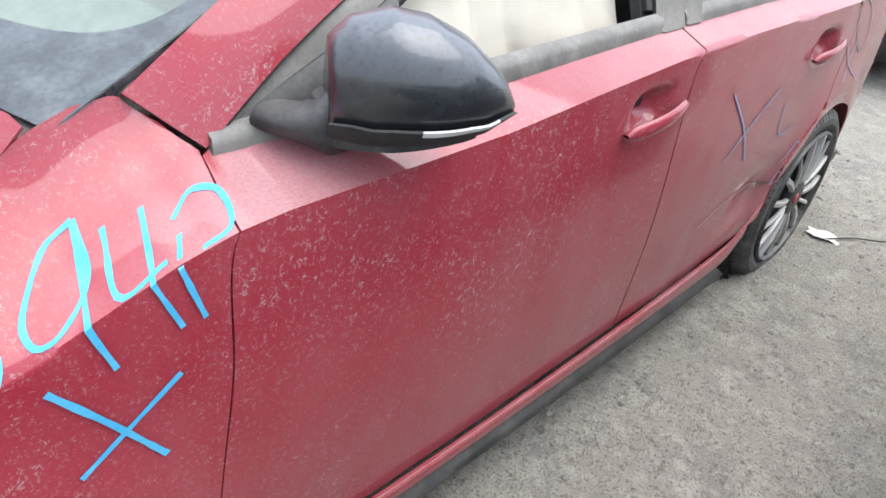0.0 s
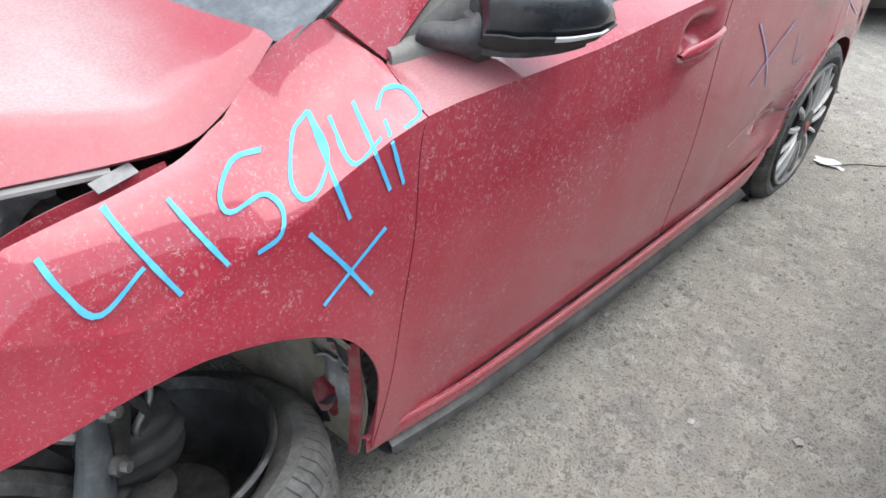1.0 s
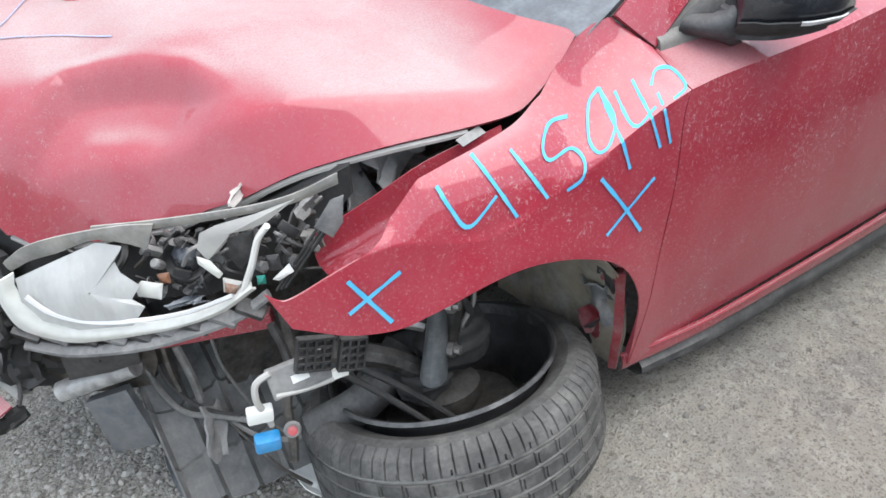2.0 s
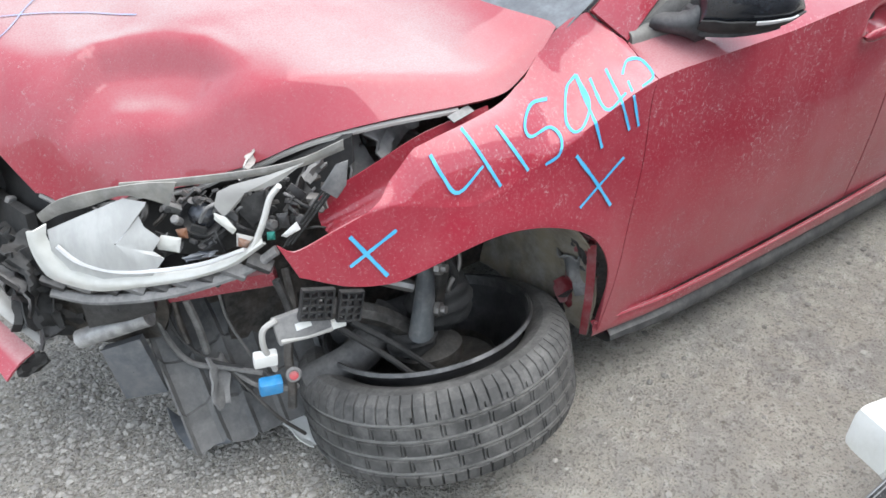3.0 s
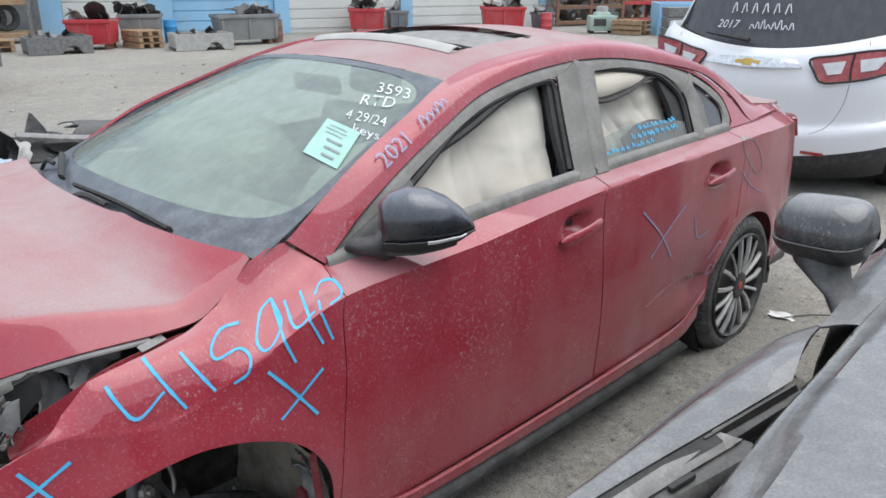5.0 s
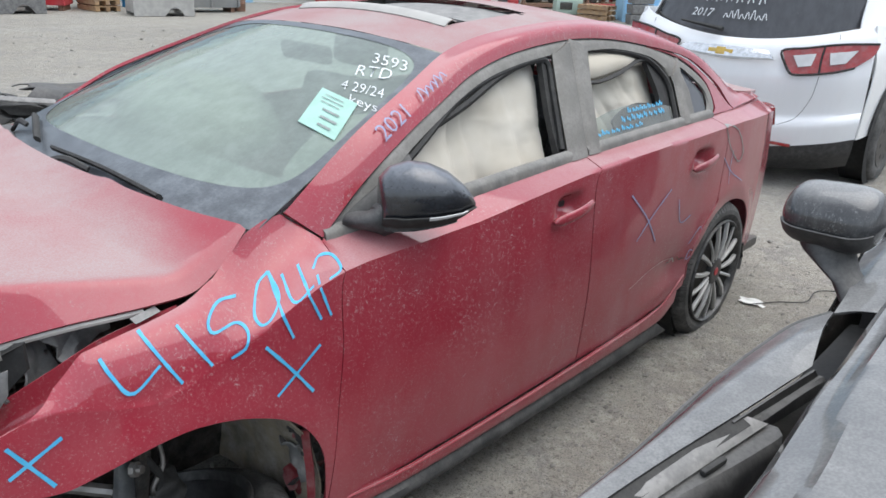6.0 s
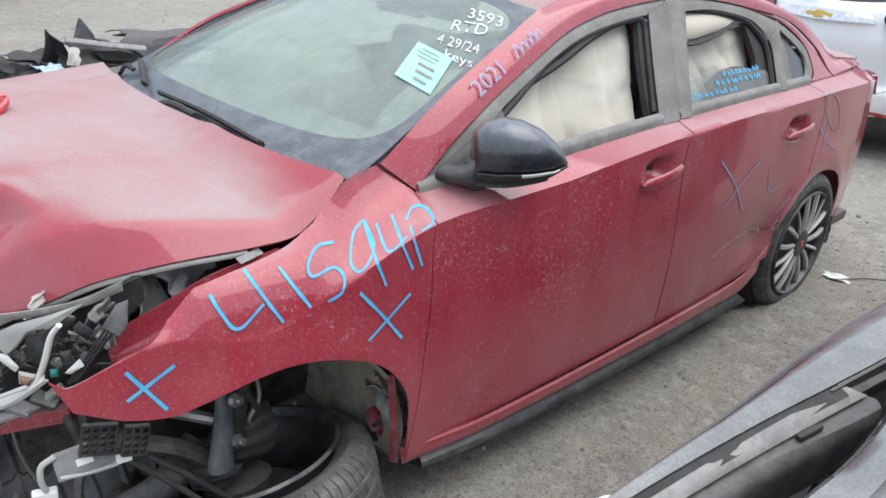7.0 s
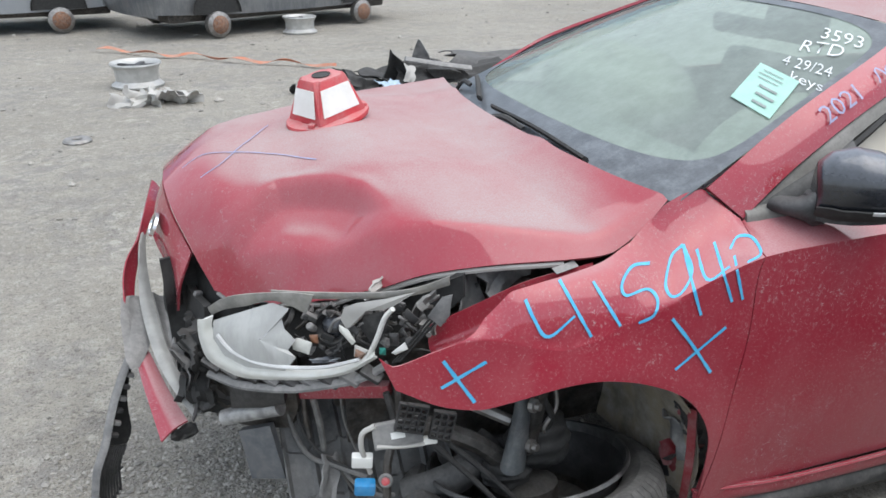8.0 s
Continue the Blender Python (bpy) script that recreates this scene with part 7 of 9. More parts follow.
    part("rail_end", torn_sheet(0.1, 0.03, pose(-0.06, -1.685, 0.87, 40, 10, 15), 205.0, 0.006, 0.008), GREY_PLASTIC, rail_b, "dusty torn strip")
    part("rail_cap", box((0.012, 0.045, 0.08), (0.04, -1.705, 0.862), (0, -8, -10), 0.004), RUBBER, rail_b, "black rail end")
    part("absorber", box((0.13, 0.14, 0.07), (0.155, -1.625, 0.755), (0, 0, -14), 0.016), FOAM, w, "white foam absorber block")
    part("absorber_bracket", tube([(0.2, -1.66, 0.75), (0.4, -1.75, 0.7), (0.7, -1.95, 0.62)], 0.02, 8, 20), DARK_METAL, w, "dark steel bracket")
    # bonnet whose edge overhangs, with pressed creases
    sheet("bonnet", [
        [(-0.06, -1.808, 0.985), (0.244, -1.842, 1.007), (0.368, -1.84, 1.016), (0.485, -1.836, 1.026), (0.611, -1.837, 1.036), (0.826, -1.832, 1.052), (1.0, -1.835, 1.065), (1.3, -1.84, 1.09)],
        [(-0.05, -1.812, 0.998), (0.244, -1.846, 1.018), (0.368, -1.843, 1.027), (0.485, -1.84, 1.037), (0.611, -1.841, 1.047), (0.826, -1.837, 1.064), (1.0, -1.84, 1.076), (1.3, -1.845, 1.1)],
        [(-0.04, -1.85, 1.01), (0.238, -1.872, 1.032), (0.35, -1.865, 1.042), (0.463, -1.856, 1.05), (0.6, -1.855, 1.06), (0.82, -1.85, 1.074), (1.0, -1.852, 1.086), (1.3, -1.855, 1.108)],
        [(-0.04, -1.87, 1.006), (0.24, -1.884, 1.03), (0.35, -1.876, 1.04), (0.463, -1.868, 1.05), (0.6, -1.865, 1.06), (0.82, -1.86, 1.074), (1.0, -1.862, 1.086), (1.3, -1.865, 1.108)],
        [(-0.03, -1.94, 1.03), (0.25, -1.908, 1.052), (0.35, -1.898, 1.06), (0.466, -1.884, 1.066), (0.62, -1.88, 1.076), (0.82, -1.88, 1.09), (1.0, -1.88, 1.1), (1.35, -1.89, 1.12)],
        [(-0.03, -1.98, 1.03), (0.25, -1.94, 1.054), (0.4, -1.92, 1.064), (0.55, -1.91, 1.074), (0.7, -1.91, 1.084), (0.85, -1.91, 1.096), (1.0, -1.91, 1.106), (1.35, -1.92, 1.125)],
        [(-0.05, -2.6, 1.08), (0.25, -2.6, 1.1), (0.4, -2.6, 1.11), (0.55, -2.6, 1.12), (0.7, -2.6, 1.13), (0.85, -2.6, 1.14), (1.0, -2.6, 1.15), (1.35, -2.6, 1.17)],
        [(0.0, -3.3, 0.99), (0.25, -3.3, 1.01), (0.4, -3.3, 1.02), (0.55, -3.3, 1.03), (0.7, -3.3, 1.04), (0.85, -3.3, 1.05), (1.0, -3.3, 1.06), (1.35, -3.3, 1.08)],
    ], BLACK_PAINT, "dust-grey black bonnet", 50, 64, 0.006, flip=True)
    # body behind: doors, cabin, so that the car is whole
    sheet("side", [
        [(1.3, -1.7, 1.0), (2.2, -1.68, 1.03), (3.6, -1.74, 1.03)],
        [(1.3, -1.64, 0.7), (2.2, -1.62, 0.72), (3.6, -1.66, 0.72)],
        [(1.3, -1.65, 0.24), (2.2, -1.64, 0.24), (3.6, -1.68, 0.28)],
    ], BLACK_PAINT, "black doors", 30, 8, flip=True)
    sheet("cabin_side", [
        [(1.32, -1.8, 1.08), (1.7, -1.86, 1.32), (2.05, -1.94, 1.5), (2.8, -1.94, 1.5), (3.5, -1.82, 1.08)],
        [(1.32, -1.72, 1.02), (1.7, -1.71, 1.03), (2.2, -1.7, 1.03), (2.8, -1.7, 1.03), (3.5, -1.74, 1.03)],
    ], DARK_GLASS, "dark side glass", 24, 6)
    arc = ([(1.36, -1.84, 1.12), (1.75, -1.88, 1.34), (2.05, -1.94, 1.5)], [(1.36, -2.6, 1.17), (1.75, -2.6, 1.4), (2.05, -2.6, 1.56)], [(1.36, -3.26, 1.1), (1.75, -3.22, 1.34), (2.05, -3.16, 1.5)])
    sheet("windscreen", list(arc), DARK_GLASS, "dusty dark windscreen", 16, 12, flip=True)
    sheet("roof", [[(2.05, -1.94, 1.5), (2.4, -1.94, 1.52), (2.85, -1.94, 1.49)], [(2.05, -2.6, 1.56), (2.4, -2.6, 1.58), (2.85, -2.6, 1.55)], [(2.05, -3.16, 1.5), (2.4, -3.16, 1.52), (2.85, -3.16, 1.49)]], BLACK_PAINT, "dust-grey black roof", 16, 12, flip=True)
    sheet("rear_window", [[(2.85, -1.94, 1.49), (3.2, -1.88, 1.3), (3.5, -1.84, 1.08)], [(2.85, -2.6, 1.55), (3.2, -2.6, 1.36), (3.5, -2.6, 1.12)], [(2.85, -3.16, 1.49), (3.2, -3.22, 1.3), (3.5, -3.26, 1.08)]], DARK_GLASS, "dark rear window", 16, 12, flip=True)
    sheet("far_cabin_side", [
        [(1.32, -3.3, 1.08), (1.7, -3.24, 1.32), (2.05, -3.16, 1.5), (2.8, -3.16, 1.5), (3.5, -3.26, 1.08)],
        [(1.32, -3.36, 1.05), (1.7, -3.37, 1.05), (2.2, -3.36, 1.05), (2.8, -3.36, 1.04), (3.5, -3.34, 1.03)],
    ], DARK_GLASS, "dark side glass", 24, 6, flip=True)
    part("cabin_floor", box((2.1, 1.4, 0.1), (2.45, -2.6, 0.95), bevel=0.02), RUBBER, w, "dark cabin")
    sheet("far_side", [
        [(0.0, -3.3, 0.99), (1.3, -3.36, 1.08), (3.6, -3.34, 1.03)], [(0.1, -3.42, 0.6), (1.3, -3.44, 0.65), (3.6, -3.4, 0.65)], [(0.1, -3.4, 0.24), (1.3, -3.42, 0.24), (3.6, -3.4, 0.28)]], BLACK_PAINT, "black far flank", 20, 6)
    part("engine_block", box((0.9, 1.2, 0.5), (0.85, -2.62, 0.6), bevel=0.04), DARK_METAL, w, "dark engine bay")
    part("under_body", box((3.3, 1.6, 0.2), (1.95, -2.5, 0.3), bevel=0.04), DARK_METAL, w)
    part("wing_inner", grid_bm([[Vector((lerp(0.5, 1.35, i / 8), lerp(-1.7, -2.0, j / 4), 0.78 + 0.02 * j)) for i in range(9)] for j in range(5)], 0.01), RUBBER, w, "black inner wing")
    part("wing_end", grid_bm([[Vector((1.33, lerp(-1.72, -2.0, i / 4), lerp(0.78, 1.04, j / 4))) for i in range(5)] for j in range(5)], 0.01), RUBBER, w, "black inner wing end")
    part("tail", box((0.15, 1.6, 0.6), (3.6, -2.5, 0.62), bevel=0.06), BLACK_PAINT, w)
    for x, y in ((0.95, -1.76), (0.95, -3.28), (3.1, -1.76), (3.1, -3.28)):
        tyre = part("wheel", tyre_mesh(0.33, 0.22, 0.2, pose(x, y, 0.33, 90, 0, 0), sipes=False), TYRE, w, "black tyre")
        part("rim", lathe([(0.225, 0.09), (0.2, 0.08), (0.1, 0.07), (0, 0.075)], 28, pose(x, y, 0.33, 90 if y > -2 else -90, 0, 0)), STEEL, tyre)
    # door mirror on a curved stalk
    c = Vector((1.13, -1.665, 1.1))
    rows = []
    for i in range(25):
        s = i / 24
        k = max(0.02, 1 - abs(2 * s - 1) ** 4.5) ** 0.5
        rows.append([c + Vector((0.09 * math.cos(a) * k * (1 if math.cos(a) < 0 else 0.35) - 0.02 * s, (s - 0.5) * -0.195, (0.062 + 0.006 * s) * math.sin(a) * k + 0.012 * s)) for a in [2 * math.pi * q / 24 for q in range(24)]])
    cap_m = part("door_mirror", grid_bm(rows, close=True), BLACK_PAINT, w, "dusty black door mirror", smooth=60)
    part("lower_shell", grid_bm([[p + Vector((-0.006, 0.001, -0.004)) for p in r[13:19]] for r in rows[1:24]], 0.004), PLASTIC, cap_m, "scuffed black lower shell")
    part("stalk", grid_bm([[q + Vector((0.03 * math.cos(a) * k, 0.03 * math.sin(a) * k, 0.0)) for a in [2 * math.pi * g / 14 for g in range(14)]] for q, k in ((Vector((1.12, -1.655, 1.06)), 2.0), (Vector((1.10, -1.672, 1.035)), 1.75), (Vector((1.075, -1.7, 1.015)), 1.35), (Vector((1.05, -1.735, 0.998)), 1.2), (Vector((1.03, -1.765, 0.97)), 1.3))], close=True), PLASTIC, cap_m, "black mirror stalk")


build_black_car()


# ---- the white wagon parked behind ----
def build_suv():
    w = thing("suv", "dusty white wagon with dark tail glass, parked on the dirt", "car", (7.0, 0.33, 0))
    X, C = 5.35, 0.33

    def sheet(name, lines, m, label="", n=30, k=10, thick=0.01, flip=False, parent=None):
        return part(name, grid_bm(loft(lines, n, k), thick, flip=flip), m, parent or w, label, smooth=40)

    def span(x, z, half, rise=0.0):
        """A line across the tail, bowed in plan and rising to its ends."""
        return [(x + u * u * 0.25 + (0.06 if abs(u) > 0.95 else 0), C + half * u, z + rise * u * u) for u in (-1, -0.86, -0.6, -0.3, 0, 0.3, 0.6, 0.86, 1)]

    gate = sheet("tailgate", [span(X + 0.1, 1.06, 0.9, 0.16), span(X + 0.04, 1.0, 0.93, 0.12), span(X - 0.02, 0.8, 0.95, 0.08), span(X, 0.52, 0.95, 0.1), span(X - 0.05, 0.45, 0.96, 0.12), span(X - 0.04, 0.29, 0.95, 0.14)], WHITE_PAINT, "white tailgate and bumper", 60, 36, flip=True)
    sheet("lower_bumper", [span(X - 0.04, 0.287, 0.95, 0.14), span(X - 0.02, 0.2, 0.94, 0.12), span(X + 0.1, 0.1, 0.9, 0.1)], PLASTIC, "dark grey lower bumper", 50, 8, flip=True)
    glass = sheet("tail_window", [span(X + 0.38, 1.62, 0.68, 0.05), span(X + 0.26, 1.4, 0.76, 0.09), span(X + 0.11, 1.07, 0.8, 0.13)], DARK_GLASS, "dark tail window with chalk writing", 40, 10, 0.006, flip=True)
    part("boot_lining", grid_bm(loft([span(X + 0.46, 1.6, 0.68), span(X + 0.2, 1.1, 0.8)], 20, 4)), RUBBER, w, "dark cabin behind the glass")
    part("window_edge", tube([Vector(p) + Vector((-0.008, 0, 0.0)) for p in span(X + 0.11, 1.065, 0.8, 0.13)], 0.009, 6, 40), RUBBER, glass, "black window edge")
    sheet("roof_spoiler", [span(X + 0.36, 1.68, 0.76), span(X + 0.34, 1.65, 0.78), span(X + 0.43, 1.62, 0.78)], WHITE_PAINT, "white roof spoiler", 40, 6)
    sheet("roof", [[(X + 0.42, C - 0.75, 1.68), (X + 2.0, C - 0.75, 1.75), (X + 3.2, C - 0.73, 1.68)], [(X + 0.4, C, 1.72), (X + 2.0, C, 1.8), (X + 3.2, C, 1.72)], [(X + 0.42, C + 0.75, 1.68), (X + 2.0, C + 0.75, 1.75), (X + 3.2, C + 0.73, 1.68)]], WHITE_PAINT, "white roof", 20, 10)
    for s in (-1, 1):
        y = lambda h: C + s * h
        sheet("pillar", [[(X + 0.6, y(0.68), 1.67), (X + 0.52, y(0.76), 1.45), (X + 0.36, y(0.8), 1.2), (X + 0.34, y(0.86), 1.1)], [(X + 0.95, y(0.78), 1.66), (X + 0.85, y(0.84), 1.45), (X + 0.72, y(0.9), 1.24), (X + 0.6, y(0.94), 1.1)]], WHITE_PAINT, "white rear pillar", 18, 8, flip=s < 0)
        sheet("side_window", [[(X + 0.95, y(0.78), 1.64), (X + 3.0, y(0.78), 1.64)], [(X + 0.72, y(0.9), 1.24), (X + 3.4, y(0.9), 1.15)]], DARK_GLASS, "dark side windows", 12, 4, flip=s > 0)
        sheet("flank", [[(X + 0.36, y(0.9), 1.22), (X + 2.0, y(0.95), 1.2), (X + 4.6, y(0.93), 1.1)], [(X + 0.36, y(0.955), 0.9), (X + 2.0, y(0.98), 0.85), (X + 4.6, y(0.95), 0.8)], [(X + 0.28, y(0.955), 0.42), (X + 2.0, y(0.98), 0.4), (X + 4.6, y(0.95), 0.4)]], WHITE_PAINT, "white flank", 24, 10, flip=s > 0)
        for wx in (X + 0.98, X + 3.9):
            tyre = part("wheel", tyre_mesh(0.37, 0.25, 0.24, pose(wx, y(0.9), 0.37, 90, 0, 0), sipes=False), TYRE, w, "black tyre")
            part("rim", lathe([(0.255, 0.1), (0.22, 0.09), (0.12, 0.085), (0.0, 0.09)], 28, pose(wx, y(0.92), 0.37, 90 if s < 0 else -90, 0, 0)), DARK_METAL, tyre, "dark steel wheel")
            for k in range(9):
                a = 2 * math.pi * k / 9
                part("rim_hole", lathe([(0.0, 0.0), (0.022, 0.0)], 10, pose(wx + 0.18 * math.cos(a), y(0.92) + s * 0.104, 0.37 + 0.18 * math.sin(a), 90, 0, 0)), RUBBER, tyre)
            part("arch", lathe([(0.45, 0.0), (0.4, 0.012), (0.4, -0.2)], 30, pose(wx, y(0.985), 0.38, 90 if s < 0 else -90, 0, 0), arc=360), RUBBER, w, "black arch edge")

        def tail_at(h, z, out=0.0):
            u = h / 0.93
            return Vector((X + 0.01 + u * u * 0.25 - out + (z - 0.93) * 0.3, y(h), z))

        def patch(name, lines, out, mat, parent, label=""):
            return part(name, grid_bm(loft([[tail_at(h, z, out) for h, z in ln] for ln in lines], 18, 6), 0.012, flip=s > 0), mat, parent, label)

        lampr = patch("tail_lamp", [[(0.40, 1.01), (0.55, 1.04), (0.75, 1.08), (0.97, 1.1)], [(0.44, 0.93), (0.58, 0.95), (0.75, 0.98), (0.95, 1.02)], [(0.50, 0.86), (0.62, 0.87), (0.76, 0.9), (0.87, 0.94)]], 0.03, LAMP_RED, w, "red and clear tail lamp")
        patch("clear_insert", [[(0.48, 0.985), (0.62, 1.01)], [(0.53, 0.91), (0.61, 0.925)]], 0.046, LAMP_WHITE, lampr, "clear lamp insert")
        patch("clear_insert", [[(0.7, 1.02), (0.86, 1.05)], [(0.72, 0.94), (0.81, 0.96)]], 0.046, LAMP_WHITE, lampr, "clear lamp insert")
        part("lamp_edge", tube([tail_at(h, z, 0.045) for h, z in ((0.97, 1.105), (0.75, 1.085), (0.55, 1.045), (0.4, 1.015), (0.44, 0.93), (0.5, 0.86), (0.62, 0.868), (0.76, 0.895), (0.87, 0.935))], 0.008, 6, 50), RUBBER, lampr, "dark lamp edge")
        part("lamp_divider", tube([tail_at(h, z, 0.045) for h, z in ((0.66, 1.06), (0.66, 0.97), (0.67, 0.88))], 0.007, 6, 12), RUBBER, lampr, "dark divider")
        part("gate_seam", tube([tail_at(h, z, 0.012) for h, z in ((0.72, 1.15), (0.73, 1.09))], 0.002, 5, 8), RUBBER, gate)
        part("gate_seam", tube([tail_at(h, z, 0.022) for h, z in ((0.67, 0.86), (0.66, 0.7), (0.6, 0.56), (0.5, 0.5))], 0.002, 5, 20), RUBBER, gate)
        part("reflector", box((0.02, 0.16, 0.022), (X + 0.0, y(0.52), 0.35), bevel=0.004), LAMP_RED, w, "red bumper reflector")
    strip = sheet("chrome_strip", [[(X - 0.0, C - 0.36, 0.95), (X - 0.03, C, 0.93), (X - 0.0, C + 0.36, 0.95)], [(X - 0.03, C - 0.37, 0.96), (X - 0.06, C, 0.95), (X - 0.03, C + 0.37, 0.96)], [(X + 0.0, C - 0.31, 1.0), (X - 0.03, C, 1.01), (X + 0.0, C + 0.31, 1.0)]], CHROME, "chrome trim strip", 24, 6, parent=gate)
    part("cross_badge", box((0.012, 0.19, 0.03), (X - 0.055, C + 0.02, 0.975), (0, 20, 0), 0.004), GOLD, strip, "gold badge")
    part("cross_badge", box((0.013, 0.07, 0.055), (X - 0.057, C + 0.02, 0.975), (0, 20, 0), 0.004), GOLD, strip)
    part("rear_wiper", tube([(X + 0.06, C + 0.08, 1.12), (X + 0.08, C + 0.25, 1.14), (X + 0.12, C + 0.45, 1.16)], (0.02, 0.009), 6, 16), RUBBER, w, "black rear wiper")
    part("tow_cover", box((0.02, 0.1, 0.05), (X - 0.055, C - 0.35, 0.46), bevel=0.006), PALE_PLASTIC, w)
    part("under_body", box((4.2, 1.6, 0.25), (X + 2.4, C, 0.38), bevel=0.05), DARK_METAL, w)
    part("nose", box((1.2, 1.8, 0.7), (X + 4.2, C, 0.75), bevel=0.15), WHITE_PAINT, w, "white bonnet end")

    def on_tail(a, b):
        z = 1.2 + b
        u = (0.41 - a) / 0.8
        return Vector((X + 0.11 + (z - 1.07) * 0.5 + u * u * 0.25 - 0.05, C + 0.41 - a, z))

    part("chalk_writing", lettering("2017", 0.085, lambda a, b: on_tail(a * 1.1, b)), CHALK_WHITE, glass, "pale chalk year", smooth=0)
    for k in range(8):
        bm = bmesh.new()
        ribbon([(0.29 + 0.042 * k, 0.0), (0.3 + 0.042 * k, 0.035 + 0.02 * (k % 3)), (0.322 + 0.042 * k, 0.005)], 0.007, on_tail, bm, 8)
        part("chalk_stroke", bm, CHALK_WHITE, glass, "", smooth=0)
    for k in range(6):
        bm = bmesh.new()
        ribbon([(0.1 + 0.085 * k, 0.11), (0.11 + 0.085 * k, 0.19), (0.14 + 0.085 * k, 0.12)], 0.009, on_tail, bm, 8)
        part("chalk_stroke", bm, CHALK_WHITE, glass, "", smooth=0)


build_suv()


# ---- things on the ground near the red car ----
def build_cone():
    c = thing("hat_cone", "red plastic roof-top marker box with white panels, standing on the bonnet", "marker", (-0.2, 0.085, 1.02))
    m = pose(-0.2, 0.085, on_hood(-0.2, 0.085).z + 0.003, 1.0, -9, 28) @ Matrix.Diagonal((0.8, 0.8, 0.84, 1))
    base = [[m @ Vector((r * 0.155 * math.cos(a), r * 0.125 * math.sin(a), h)) for a in [2 * math.pi * k / 28 for k in range(28)]] for r, h in ((0.0, 0.0), (1.0, 0.0), (1.02, 0.008), (1.0, 0.016), (0.7, 0.018))]
    part("base_flange", grid_bm(base, close=True), CONE_RED, c, "red oval flange")
    low = [(-0.105, -0.085), (0.105, -0.085), (0.105, 0.085), (-0.105, 0.085)]
    bm = bmesh.new()
    rings = []
    for z, k in ((0.012, 1.0), (0.02, 0.98), (0.14, 0.66), (0.146, 0.62)):
        rings.append([bm.verts.new(m @ Vector((x * k, y * k, z))) for x, y in low])
    for a, b in zip(rings, rings[1:]):
        for k in range(4):
            bm.faces.new([a[k], a[(k + 1) % 4], b[(k + 1) % 4], b[k]])
    bm.faces.new(rings[-1])
    bmesh.ops.bevel(bm, geom=[e for e in bm.edges if abs((e.verts[0].co - e.verts[1].co).normalized().z) > 0.5], offset=0.012, segments=3, affect="EDGES")
    part("body", bm, CONE_RED, c, "tapered red box", smooth=35)
    part("top_hole", lathe([(0.0, 0.0), (0.03, 0.0), (0.033, 0.003)], 20, m @ pose(0, 0, 0.147)), RUBBER, c)

    def panel(side):
        s = 1 if side in (0, 1) else -1
        rows = []
        for v in (0.2, 0.5, 0.85):
            k = lerp(1.0, 0.66, v)
            z = lerp(0.012, 0.14, v)
            if side in (0, 2):
                rows.append([m @ Vector((lerp(-0.075, 0.075, u) * (k * 1.15), -s * 0.085 * k - s * 0.003, z)) for u in (0, 0.5, 1)])
            else:
                rows.append([m @ Vector((-s * 0.105 * k - s * 0.003, lerp(-0.055, 0.055, u) * (k * 1.15), z)) for u in (0, 0.5, 1)])
        return grid_bm(rows, 0.003)

    for k in range(4):
        part("white_panel", panel(k), PAPER, c, "white blank panel")
    for a in (-150, -30, 60):
        part("flange_lug", box((0.03, 0.018, 0.012), tuple((m @ pose(0.13 * math.cos(radians(a)), 0.105 * math.sin(radians(a)), 0.02)).translation), (0, 0, a + 28), 0.004), CONE_RED, c)


build_cone()

chip = thing("plastic_shard", "white plastic shard lying by the front tyre", "shard", (-0.18, -0.53, 0))
part("shard", torn_sheet(0.055, 0.13, pose(-0.2, -0.52, 0.04, 14, -10, 18), 401.0, 0.003, 0.008), PAPER, chip)
scrap = thing("paper_scrap", "white paper scrap on the dirt by the rear wheel", "paper", (3.05, -0.95, 0))
part("sheet", torn_sheet(0.06, 0.11, pose(3.1, -0.93, 0.022, 4, -3, 20), 402.0, 0.002, 0.008), PAPER, scrap)
wire = thing("loose_wire", "thin black wire lying on the dirt", "wire", (3.3, -1.05, 0))
part("wire", tube([(3.05, -0.93, 0.025), (3.2, -1.02, 0.022), (3.3, -1.12, 0.025), (3.5, -1.12, 0.022), (3.62, -1.26, 0.022)], 0.003, 6, 40), RUBBER, wire)

rng = random.Random(5)


